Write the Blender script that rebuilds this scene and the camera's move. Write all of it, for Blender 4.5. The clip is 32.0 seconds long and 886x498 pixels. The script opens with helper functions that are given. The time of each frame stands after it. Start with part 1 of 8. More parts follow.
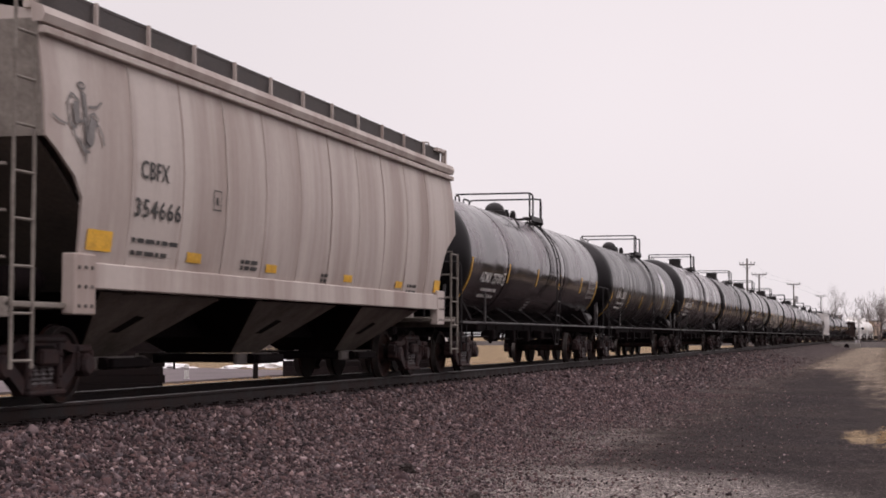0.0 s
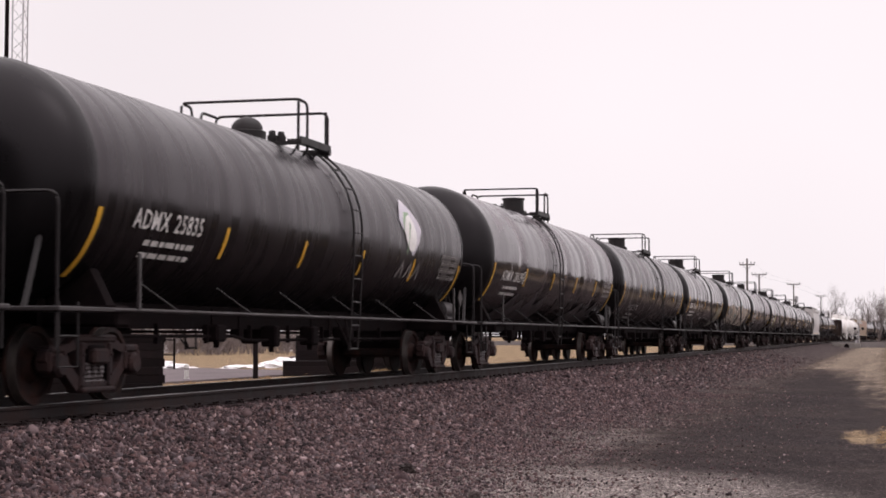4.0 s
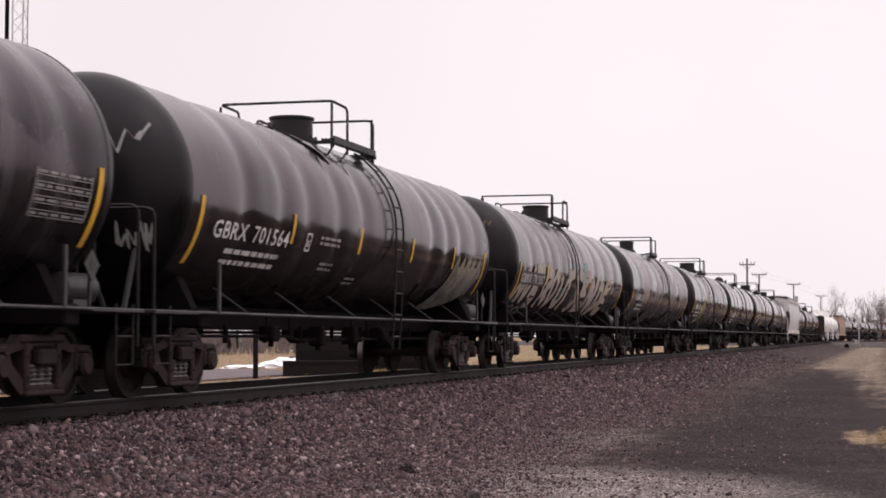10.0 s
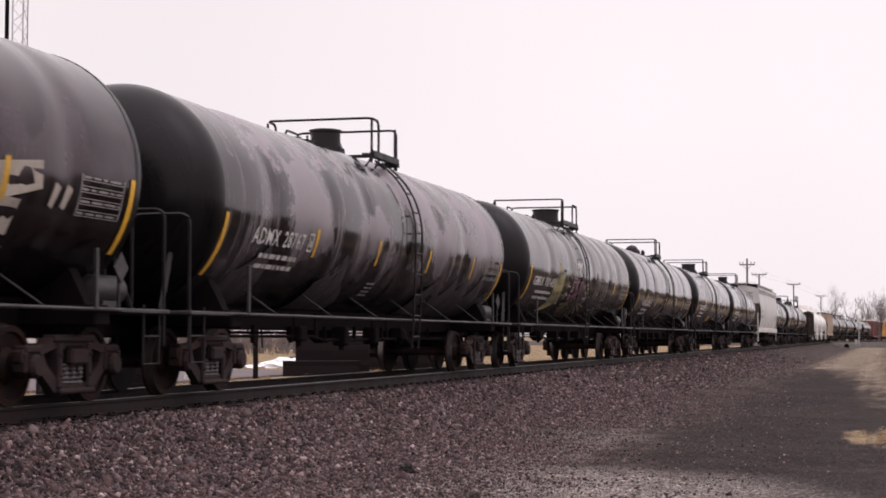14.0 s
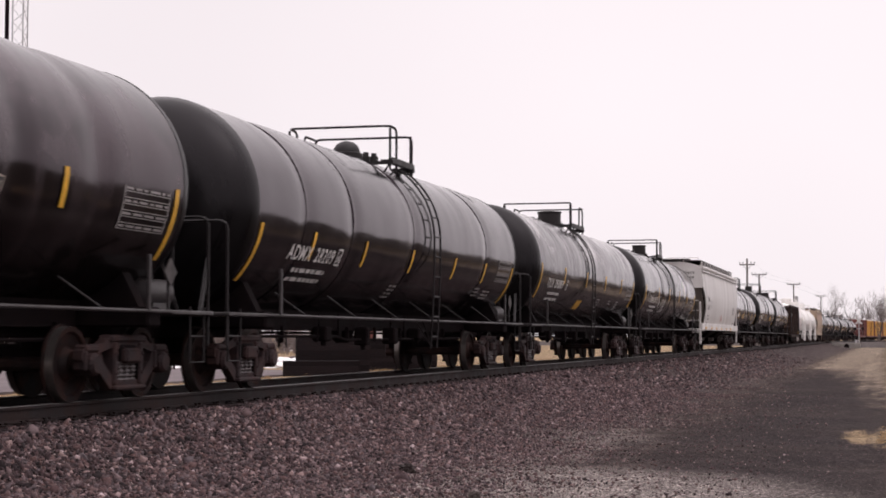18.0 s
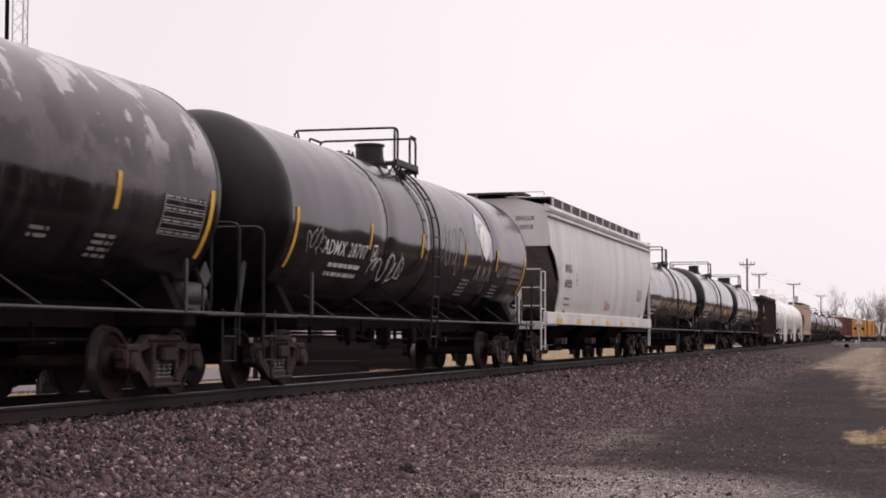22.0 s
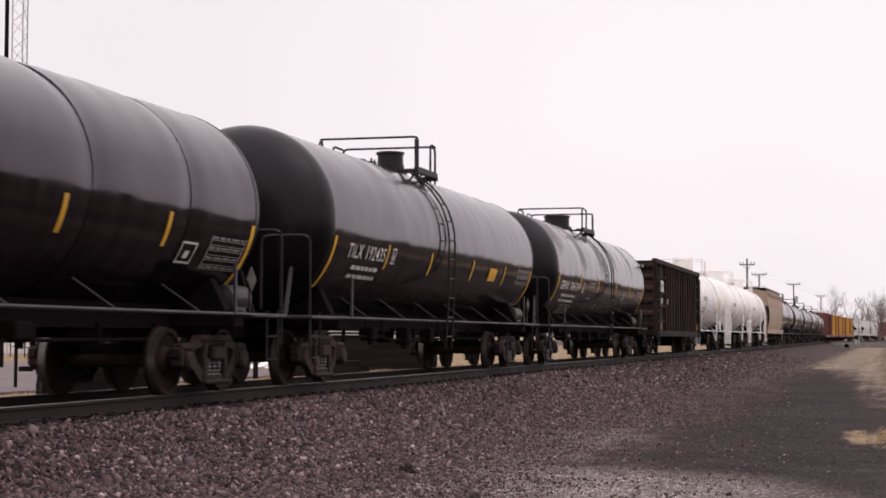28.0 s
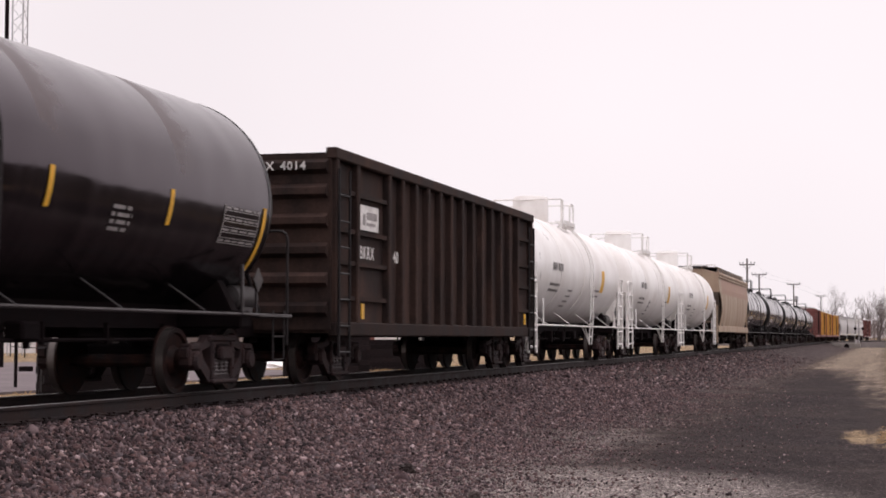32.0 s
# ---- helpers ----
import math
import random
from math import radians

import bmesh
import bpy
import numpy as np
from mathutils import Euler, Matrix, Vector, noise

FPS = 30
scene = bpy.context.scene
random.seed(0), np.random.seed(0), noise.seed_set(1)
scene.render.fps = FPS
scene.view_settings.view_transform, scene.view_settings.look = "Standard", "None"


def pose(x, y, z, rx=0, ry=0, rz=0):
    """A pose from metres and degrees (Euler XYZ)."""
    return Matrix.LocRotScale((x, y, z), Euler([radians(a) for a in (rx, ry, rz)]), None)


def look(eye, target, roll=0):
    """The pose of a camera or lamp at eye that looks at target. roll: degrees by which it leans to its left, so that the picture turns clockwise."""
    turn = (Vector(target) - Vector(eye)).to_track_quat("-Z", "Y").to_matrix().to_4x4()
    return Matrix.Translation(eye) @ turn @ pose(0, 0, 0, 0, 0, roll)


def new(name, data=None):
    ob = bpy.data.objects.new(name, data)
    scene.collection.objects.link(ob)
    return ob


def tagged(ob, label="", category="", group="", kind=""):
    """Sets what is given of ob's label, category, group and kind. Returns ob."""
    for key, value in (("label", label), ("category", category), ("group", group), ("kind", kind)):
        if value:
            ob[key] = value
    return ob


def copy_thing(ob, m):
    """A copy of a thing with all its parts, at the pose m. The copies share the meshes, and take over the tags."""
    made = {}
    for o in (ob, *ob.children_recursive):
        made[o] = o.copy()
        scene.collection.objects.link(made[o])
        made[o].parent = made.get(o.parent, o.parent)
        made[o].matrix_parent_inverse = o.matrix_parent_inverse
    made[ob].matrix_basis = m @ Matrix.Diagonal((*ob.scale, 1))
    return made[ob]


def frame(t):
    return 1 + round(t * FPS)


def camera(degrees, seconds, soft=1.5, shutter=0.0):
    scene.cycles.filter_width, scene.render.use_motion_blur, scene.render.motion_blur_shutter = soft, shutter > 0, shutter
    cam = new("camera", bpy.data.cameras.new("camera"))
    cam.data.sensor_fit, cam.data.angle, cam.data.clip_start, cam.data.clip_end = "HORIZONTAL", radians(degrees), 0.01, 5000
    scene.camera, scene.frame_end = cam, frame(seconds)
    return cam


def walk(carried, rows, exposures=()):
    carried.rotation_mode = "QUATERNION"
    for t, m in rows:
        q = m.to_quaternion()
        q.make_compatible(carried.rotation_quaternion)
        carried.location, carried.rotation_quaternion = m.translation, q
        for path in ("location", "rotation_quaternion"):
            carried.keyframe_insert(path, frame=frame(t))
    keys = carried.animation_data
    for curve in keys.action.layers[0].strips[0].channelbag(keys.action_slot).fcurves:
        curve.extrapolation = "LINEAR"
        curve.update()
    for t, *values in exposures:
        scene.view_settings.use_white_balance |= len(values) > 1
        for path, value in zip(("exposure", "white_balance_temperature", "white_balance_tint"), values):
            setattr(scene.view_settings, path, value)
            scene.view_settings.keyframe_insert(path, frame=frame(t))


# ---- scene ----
# World: x runs along the track, away from the camera; y to the far side of it; z = 0 is the top of the rails.
RAIL_Y = 8.818            # near rail
GAUGE = 1.505
TRACK_Y = RAIL_Y + GAUGE / 2
EYE = Vector((0.0, 0.0, 0.747))
AIM = Vector((0.96410, 0.26013, 0.05338))
SPEED, GAIN = 8.892, 0.01206   # the train's speed at 16 s towards -x in m/s, and how much it gains each second
CURVE_S, CURVE_R = 225.0, 1674.0   # the track bends to the right from here
CLIP = 32.0


def travelled(t):
    """How far the train has gone at t since 16 s, in metres."""
    return SPEED * (t - 16.0) + GAIN * (t - 16.0) ** 2 / 2


cam = camera(30.41, CLIP, soft=1.75, shutter=0.2)
VIEW = look(EYE, EYE + AIM * 50, 0.12)
walk(cam, [(0.0, VIEW), (CLIP, VIEW)], exposures=[(0.0, -0.17, 6500, 14), (1.2, -0.15, 6500, 14), (2.4, -0.04, 6500, 14), (4.0, 0.0, 6500, 14), (22.0, 0.0, 6500, 14), (24.0, -0.08, 6500, 14), (25.2, -0.19, 6500, 14), (26.0, -0.16, 6500, 14), (27.5, 0.0, 6500, 14), (CLIP, 0.0, 6500, 14)])

# ---- overcast daylight ----
SUN_ELEV, SUN_TURN = 58.0, 205.0     # the veiled sun stands high behind the camera
world = bpy.data.worlds.new("overcast")
scene.world = world
world.use_nodes = True
wn = world.node_tree
wn.nodes.clear()
sky = wn.nodes.new("ShaderNodeTexSky")
sky.sky_type = "NISHITA"
sky.sun_disc = False
sky.sun_elevation, sky.sun_rotation = radians(SUN_ELEV), radians(SUN_TURN)
sky.dust_density = 4.0
grey = wn.nodes.new("ShaderNodeRGBToBW")
lift = wn.nodes.new("ShaderNodeMath")
lift.operation = "MULTIPLY_ADD"
lift.inputs[1].default_value, lift.inputs[2].default_value = 0.10, 7.0
cloud = wn.nodes.new("ShaderNodeTexNoise")
cloud.inputs["Scale"].default_value, cloud.inputs["Detail"].default_value = 1.6, 3.0
ramp = wn.nodes.new("ShaderNodeMapRange")
ramp.inputs["From Min"].default_value, ramp.inputs["From Max"].default_value = 0.3, 0.7
ramp.inputs["To Min"].default_value, ramp.inputs["To Max"].default_value = 0.93, 1.05
tcw = wn.nodes.new("ShaderNodeTexCoord")
mulw = wn.nodes.new("ShaderNodeMath")
mulw.operation = "MULTIPLY"
tint = wn.nodes.new("ShaderNodeMix")
tint.data_type, tint.blend_type = "RGBA", "MULTIPLY"
tint.inputs["Factor"].default_value = 1.0
tint.inputs["B"].default_value = (1.0, 0.936, 0.951, 1)
back = wn.nodes.new("ShaderNodeBackground")
back.inputs["Strength"].default_value = 0.139
wout = wn.nodes.new("ShaderNodeOutputWorld")
wn.links.new(sky.outputs[0], grey.inputs[0])
wn.links.new(grey.outputs[0], lift.inputs[0])
wn.links.new(tcw.outputs["Generated"], cloud.inputs["Vector"])
wn.links.new(cloud.outputs[0], ramp.inputs[0])
wn.links.new(lift.outputs[0], mulw.inputs[0])
wn.links.new(ramp.outputs[0], mulw.inputs[1])
# an overcast sky grows brighter towards the zenith
sepw = wn.nodes.new("ShaderNodeSeparateXYZ")
high = wn.nodes.new("ShaderNodeMapRange")
high.inputs["From Min"].default_value, high.inputs["From Max"].default_value = 0.3, 1.0
high.inputs["To Min"].default_value, high.inputs["To Max"].default_value = 0.935, 2.4
zen = wn.nodes.new("ShaderNodeMath")
zen.operation = "MULTIPLY"
wn.links.new(tcw.outputs["Generated"], sepw.inputs[0])
wn.links.new(sepw.outputs[2], high.inputs[0])
wn.links.new(mulw.outputs[0], zen.inputs[0])
wn.links.new(high.outputs[0], zen.inputs[1])
wn.links.new(zen.outputs[0], tint.inputs["A"])
wn.links.new(tint.outputs["Result"], back.inputs[0])
wn.links.new(back.outputs[0], wout.inputs[0])

sun_data = bpy.data.lights.new("sun", "SUN")
sun_data.energy, sun_data.angle, sun_data.color = 0.3, radians(30), (1.0, 0.97, 0.93)
sun = new("sun", sun_data)
sun.matrix_world = look((0, 0, 60), Vector((0, 0, 60)) - Vector((math.cos(radians(SUN_ELEV)) * math.cos(radians(255)), math.cos(radians(SUN_ELEV)) * math.sin(radians(255)), math.sin(radians(SUN_ELEV)))))


# ---- materials ----
def node(nt, kind, **inputs):
    n = nt.nodes.new(kind)
    for key, value in inputs.items():
        n.inputs[key.replace("_", " ")].default_value = value
    return n


def rgba(c):
    return (c[0], c[1], c[2], 1.0)


def material(name, base, rough=0.6, metal=0.0, dirt=None, dirt_amount=0.4, scale=3.0, grain=40.0, bump=0.1, stretch=(1, 1, 1), spread=0.0, amp=0.22, lo=0.42, hi=0.72, spec=0.3):
    """Paint, rust, wood or stone: base colour, broken up by dirt at one scale and grain at a finer one, with fine relief."""
    m = bpy.data.materials.new(name)
    m.use_nodes = True
    nt = m.node_tree
    bs = nt.nodes["Principled BSDF"]
    tc = node(nt, "ShaderNodeTexCoord")
    info = node(nt, "ShaderNodeObjectInfo")
    shift = node(nt, "ShaderNodeVectorMath")
    shift.operation = "SCALE"
    shift.inputs[0].default_value = (13.7, 7.3, 5.1)
    nt.links.new(info.outputs["Random"], shift.inputs["Scale"])
    mp = node(nt, "ShaderNodeMapping")
    mp.inputs["Scale"].default_value = stretch
    nt.links.new(tc.outputs["Object"], mp.inputs["Vector"])
    nt.links.new(shift.outputs[0], mp.inputs["Location"])
    n1 = node(nt, "ShaderNodeTexNoise", Scale=scale, Detail=6.0, Roughness=0.62)
    n2 = node(nt, "ShaderNodeTexNoise", Scale=grain, Detail=4.0, Roughness=0.7)
    nt.links.new(mp.outputs[0], n1.inputs["Vector"])
    nt.links.new(tc.outputs["Object"], n2.inputs["Vector"])
    r1 = node(nt, "ShaderNodeMapRange", From_Min=lo, From_Max=hi, To_Min=0.0, To_Max=dirt_amount)
    nt.links.new(n1.outputs[0], r1.inputs[0])
    mix = node(nt, "ShaderNodeMix")
    mix.data_type = "RGBA"
    mix.inputs["A"].default_value = rgba(base)
    mix.inputs["B"].default_value = rgba(dirt or [c * 0.5 for c in base])
    nt.links.new(r1.outputs[0], mix.inputs["Factor"])
    r2 = node(nt, "ShaderNodeMapRange", From_Min=0.3, From_Max=0.7, To_Min=1 - amp, To_Max=1 + amp)
    nt.links.new(n2.outputs[0], r2.inputs[0])
    mul = node(nt, "ShaderNodeMix")
    mul.data_type, mul.blend_type = "RGBA", "MULTIPLY"
    mul.inputs["Factor"].default_value = 1.0
    nt.links.new(mix.outputs["Result"], mul.inputs["A"])
    nt.links.new(r2.outputs[0], mul.inputs["B"])
    last = mul.outputs["Result"]
    if spread:
        hs = node(nt, "ShaderNodeHueSaturation")
        rv = node(nt, "ShaderNodeMapRange", To_Min=1 - spread, To_Max=1 + spread)
        nt.links.new(info.outputs["Random"], rv.inputs[0])
        nt.links.new(rv.outputs[0], hs.inputs["Value"])
        nt.links.new(last, hs.inputs["Color"])
        last = hs.outputs[0]
    nt.links.new(last, bs.inputs["Base Color"])
    rr = node(nt, "ShaderNodeMapRange", From_Min=0.3, From_Max=0.7, To_Min=max(0.05, rough - 0.1), To_Max=min(1.0, rough + 0.14))
    nt.links.new(n1.outputs[0], rr.inputs[0])
    nt.links.new(rr.outputs[0], bs.inputs["Roughness"])
    bs.inputs["Metallic"].default_value = metal
    bs.inputs["Specular IOR Level"].default_value = spec
    if bump:
        bp = node(nt, "ShaderNodeBump", Strength=bump, Distance=0.01)
        nt.links.new(n2.outputs[0], bp.inputs["Height"])
        nt.links.new(bp.outputs[0], bs.inputs["Normal"])
    return m


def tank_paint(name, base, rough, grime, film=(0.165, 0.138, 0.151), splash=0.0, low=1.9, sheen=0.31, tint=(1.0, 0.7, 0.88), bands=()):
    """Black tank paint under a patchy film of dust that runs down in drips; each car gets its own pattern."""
    m = bpy.data.materials.new(name)
    m.use_nodes = True
    nt = m.node_tree
    L = nt.links.new
    bs = nt.nodes["Principled BSDF"]
    tc, info = node(nt, "ShaderNodeTexCoord"), node(nt, "ShaderNodeObjectInfo")
    shift = node(nt, "ShaderNodeVectorMath")
    shift.operation = "SCALE"
    shift.inputs[0].default_value = (91.7, 17.3, 5.1)
    L(info.outputs["Random"], shift.inputs["Scale"])

    def cloud_of(stretch, scale, detail, lo, hi, top):
        mp = node(nt, "ShaderNodeMapping")
        mp.inputs["Scale"].default_value = stretch
        L(tc.outputs["Object"], mp.inputs["Vector"])
        L(shift.outputs[0], mp.inputs["Location"])
        n = node(nt, "ShaderNodeTexNoise", Scale=scale, Detail=detail, Roughness=0.6)
        L(mp.outputs[0], n.inputs["Vector"])
        r = node(nt, "ShaderNodeMapRange", From_Min=lo, From_Max=hi, To_Min=0.0, To_Max=top)
        L(n.outputs[0], r.inputs[0])
        return r.outputs[0], n.outputs[0]

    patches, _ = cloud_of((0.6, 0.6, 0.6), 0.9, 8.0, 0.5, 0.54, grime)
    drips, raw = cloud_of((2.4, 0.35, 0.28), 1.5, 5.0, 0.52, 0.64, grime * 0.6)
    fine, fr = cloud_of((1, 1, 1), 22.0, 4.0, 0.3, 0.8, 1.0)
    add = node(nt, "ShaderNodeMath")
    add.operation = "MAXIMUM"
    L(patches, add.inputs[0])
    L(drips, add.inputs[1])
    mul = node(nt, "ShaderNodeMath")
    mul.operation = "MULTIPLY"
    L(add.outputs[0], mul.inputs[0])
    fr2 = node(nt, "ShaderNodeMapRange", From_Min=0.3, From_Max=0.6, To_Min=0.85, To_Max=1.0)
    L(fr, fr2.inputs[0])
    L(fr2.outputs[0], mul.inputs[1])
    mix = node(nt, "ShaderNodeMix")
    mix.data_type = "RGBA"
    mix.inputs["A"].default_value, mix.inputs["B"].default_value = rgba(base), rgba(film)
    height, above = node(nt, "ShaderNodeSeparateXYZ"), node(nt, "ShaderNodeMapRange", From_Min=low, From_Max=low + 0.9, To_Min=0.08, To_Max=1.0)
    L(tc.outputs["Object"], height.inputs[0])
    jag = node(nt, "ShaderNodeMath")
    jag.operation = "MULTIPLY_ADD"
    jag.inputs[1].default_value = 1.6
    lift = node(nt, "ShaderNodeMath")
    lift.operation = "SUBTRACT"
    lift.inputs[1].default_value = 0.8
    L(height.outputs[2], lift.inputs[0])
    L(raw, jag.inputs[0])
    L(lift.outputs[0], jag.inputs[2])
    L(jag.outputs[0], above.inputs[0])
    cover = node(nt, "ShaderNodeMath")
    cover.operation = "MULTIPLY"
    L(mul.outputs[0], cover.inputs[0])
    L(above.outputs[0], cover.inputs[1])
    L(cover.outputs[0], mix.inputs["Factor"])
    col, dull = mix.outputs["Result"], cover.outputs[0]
    if splash:
        sp, _ = cloud_of((0.7, 0.7, 0.5), 1.7, 9.0, 0.55, 0.58, splash)
        sep, rise = node(nt, "ShaderNodeSeparateXYZ"), node(nt, "ShaderNodeMapRange", From_Min=2.7, From_Max=3.1, To_Min=0.0, To_Max=1.0)
        L(tc.outputs["Object"], sep.inputs[0])
        L(sep.outputs[2], rise.inputs[0])
        only = node(nt, "ShaderNodeMath")
        only.operation = "MULTIPLY"
        L(sp, only.inputs[0])
        L(rise.outputs[0], only.inputs[1])
        mx = node(nt, "ShaderNodeMix")
        mx.data_type = "RGBA"
        mx.inputs["B"].default_value = (0.3, 0.28, 0.28, 1)
        L(only.outputs[0], mx.inputs["Factor"])
        L(col, mx.inputs["A"])
        col = mx.outputs["Result"]
    # dull brown films from the crown down the side: one clean edge, one ragged
    keep_gloss = []
    for x0, x1, foot in bands:
        place = node(nt, "ShaderNodeSeparateXYZ")
        L(tc.outputs["Object"], place.inputs[0])
        ragged, low_edge, both, film_in = (node(nt, "ShaderNodeMath") for _ in range(4))
        ragged.operation, low_edge.operation = "MULTIPLY_ADD", "MULTIPLY_ADD"
        ragged.inputs[1].default_value, low_edge.inputs[1].default_value = 1.3, 1.1
        both.operation = film_in.operation = "MULTIPLY"
        _, cloud = cloud_of((0.8, 1.6, 1.6), 2.2, 7.0, 0.0, 1.0, 1.0)
        L(cloud, ragged.inputs[0])
        L(place.outputs[0], ragged.inputs[2])
        L(cloud, low_edge.inputs[0])
        L(place.outputs[2], low_edge.inputs[2])
        clean = node(nt, "ShaderNodeMapRange", From_Min=x0, From_Max=x0 + 0.09, To_Min=0.0, To_Max=1.0)
        worn = node(nt, "ShaderNodeMapRange", From_Min=x1 + 0.85, From_Max=x1 + 0.45, To_Min=0.0, To_Max=1.0)
        ends = node(nt, "ShaderNodeMapRange", From_Min=foot + 0.4, From_Max=foot + 0.85, To_Min=0.0, To_Max=0.85)
        L(place.outputs[0], clean.inputs[0])
        L(ragged.outputs[0], worn.inputs[0])
        L(low_edge.outputs[0], ends.inputs[0])
        L(clean.outputs[0], both.inputs[0])
        L(worn.outputs[0], both.inputs[1])
        L(both.outputs[0], film_in.inputs[0])
        L(ends.outputs[0], film_in.inputs[1])
        mx = node(nt, "ShaderNodeMix")
        mx.data_type = "RGBA"
        mx.inputs["B"].default_value = rgba((0.062, 0.048, 0.046))
        L(film_in.outputs[0], mx.inputs["Factor"])
        L(col, mx.inputs["A"])
        col = mx.outputs["Result"]
        most = node(nt, "ShaderNodeMath")
        most.operation = "MAXIMUM"
        L(dull, most.inputs[0])
        L(film_in.outputs[0], most.inputs[1])
        dull = most.outputs[0]
        less = node(nt, "ShaderNodeMapRange", From_Min=0.0, From_Max=1.0, To_Min=1.0, To_Max=0.5)
        L(film_in.outputs[0], less.inputs[0])
        keep_gloss.append(less.outputs[0])
    L(col, bs.inputs["Base Color"])
    # dust dulls the gloss where it lies, and long faint smears break it up elsewhere
    smear = node(nt, "ShaderNodeMapRange", From_Min=0.35, From_Max=0.68, To_Min=rough * 0.75, To_Max=rough * 1.6)
    L(raw, smear.inputs[0])
    both = node(nt, "ShaderNodeMath")
    both.operation = "MULTIPLY_ADD"
    both.inputs[1].default_value = 0.3
    L(dull, both.inputs[0])
    L(smear.outputs[0], both.inputs[2])
    L(both.outputs[0], bs.inputs["Roughness"])
    # matt road spray along the underside
    spray_in = node(nt, "ShaderNodeMapRange", From_Min=1.5, From_Max=2.3, To_Min=sheen * 0.12, To_Max=sheen)
    L(jag.outputs[0], spray_in.inputs[0])
    gloss = spray_in.outputs[0]
    for less in keep_gloss:
        by = node(nt, "ShaderNodeMath")
        by.operation = "MULTIPLY"
        L(gloss, by.inputs[0])
        L(less, by.inputs[1])
        gloss = by.outputs[0]
    L(gloss, bs.inputs["Specular IOR Level"])
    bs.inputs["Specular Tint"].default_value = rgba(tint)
    bp = node(nt, "ShaderNodeBump", Strength=0.05, Distance=0.04)
    wave, wr = cloud_of((1, 1, 1), 0.8, 1.0, 0.0, 1.0, 1.0)
    L(wr, bp.inputs["Height"])
    L(bp.outputs[0], bs.inputs["Normal"])
    return m


M = {}
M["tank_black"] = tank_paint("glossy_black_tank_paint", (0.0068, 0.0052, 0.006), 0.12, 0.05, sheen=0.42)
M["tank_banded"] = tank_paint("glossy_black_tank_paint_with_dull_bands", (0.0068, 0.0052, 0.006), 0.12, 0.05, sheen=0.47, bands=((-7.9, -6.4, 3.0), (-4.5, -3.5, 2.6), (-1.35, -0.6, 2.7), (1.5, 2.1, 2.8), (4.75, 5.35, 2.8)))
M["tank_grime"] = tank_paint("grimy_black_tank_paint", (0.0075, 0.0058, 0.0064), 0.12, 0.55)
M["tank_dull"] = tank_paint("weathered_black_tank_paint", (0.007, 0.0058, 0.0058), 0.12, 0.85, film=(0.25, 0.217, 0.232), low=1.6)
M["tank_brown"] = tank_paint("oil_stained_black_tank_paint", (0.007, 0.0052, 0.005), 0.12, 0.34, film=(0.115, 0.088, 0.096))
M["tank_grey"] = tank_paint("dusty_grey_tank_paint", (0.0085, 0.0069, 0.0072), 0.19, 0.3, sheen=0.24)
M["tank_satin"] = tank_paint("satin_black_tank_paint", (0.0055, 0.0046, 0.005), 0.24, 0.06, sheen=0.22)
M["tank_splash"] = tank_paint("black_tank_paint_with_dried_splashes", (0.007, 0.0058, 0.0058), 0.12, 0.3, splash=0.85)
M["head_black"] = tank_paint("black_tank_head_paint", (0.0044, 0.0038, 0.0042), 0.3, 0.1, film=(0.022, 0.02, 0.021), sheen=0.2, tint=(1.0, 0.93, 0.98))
M["tank_white"] = material("white_tank_paint", (0.74, 0.72, 0.7), 0.35, dirt=(0.5, 0.45, 0.42), dirt_amount=0.6, scale=0.9, grain=14, bump=0.0, stretch=(0.7, 1, 0.6), amp=0.03)
M["fitting_black"] = material("black_fittings", (0.0080, 0.0060, 0.0066), 0.5, dirt=(0.0220, 0.0155, 0.0162), dirt_amount=0.5, scale=4, grain=40, bump=0.1, spec=0.3)
M["rail_pipe"] = material("dusty_grey_side_pipe", (0.034, 0.029, 0.03), 0.45, dirt=(0.02, 0.015, 0.015), dirt_amount=0.7, scale=2, bump=0.05, spec=0.3)
M["fitting_white"] = material("white_fittings", (0.74, 0.72, 0.7), 0.45, dirt=(0.4, 0.36, 0.33), dirt_amount=0.5, scale=3, bump=0.05)
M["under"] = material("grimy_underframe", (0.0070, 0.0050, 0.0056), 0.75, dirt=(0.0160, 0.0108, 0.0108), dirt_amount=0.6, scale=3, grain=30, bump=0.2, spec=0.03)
M["truck"] = material("rusty_brown_truck_casting", (0.0210, 0.0142, 0.0152), 0.62, dirt=(0.0560, 0.0300, 0.0270), dirt_amount=0.7, scale=5, grain=35, bump=0.25, spread=0.25, spec=0.1)
M["wheel"] = material("dark_rusty_wheel_steel", (0.0120, 0.0080, 0.0082), 0.6, metal=0.0, dirt=(0.0520, 0.0220, 0.0165), dirt_amount=0.6, scale=5, grain=40, bump=0.1, spec=0.08)
M["spring"] = material("worn_grey_spring_steel", (0.085, 0.072, 0.074), 0.45, dirt=(0.035, 0.026, 0.025), dirt_amount=0.6, scale=7, bump=0.05, spec=0.3)
M["tread"] = material("polished_wheel_tread", (0.13, 0.115, 0.11), 0.4, metal=0.8, dirt=(0.05, 0.04, 0.036), scale=6, bump=0.02)
M["cream"] = material("cream_spray_paint", (0.42, 0.36, 0.31), 0.6, dirt=(0.24, 0.2, 0.17), dirt_amount=0.6, scale=3, bump=0.0)
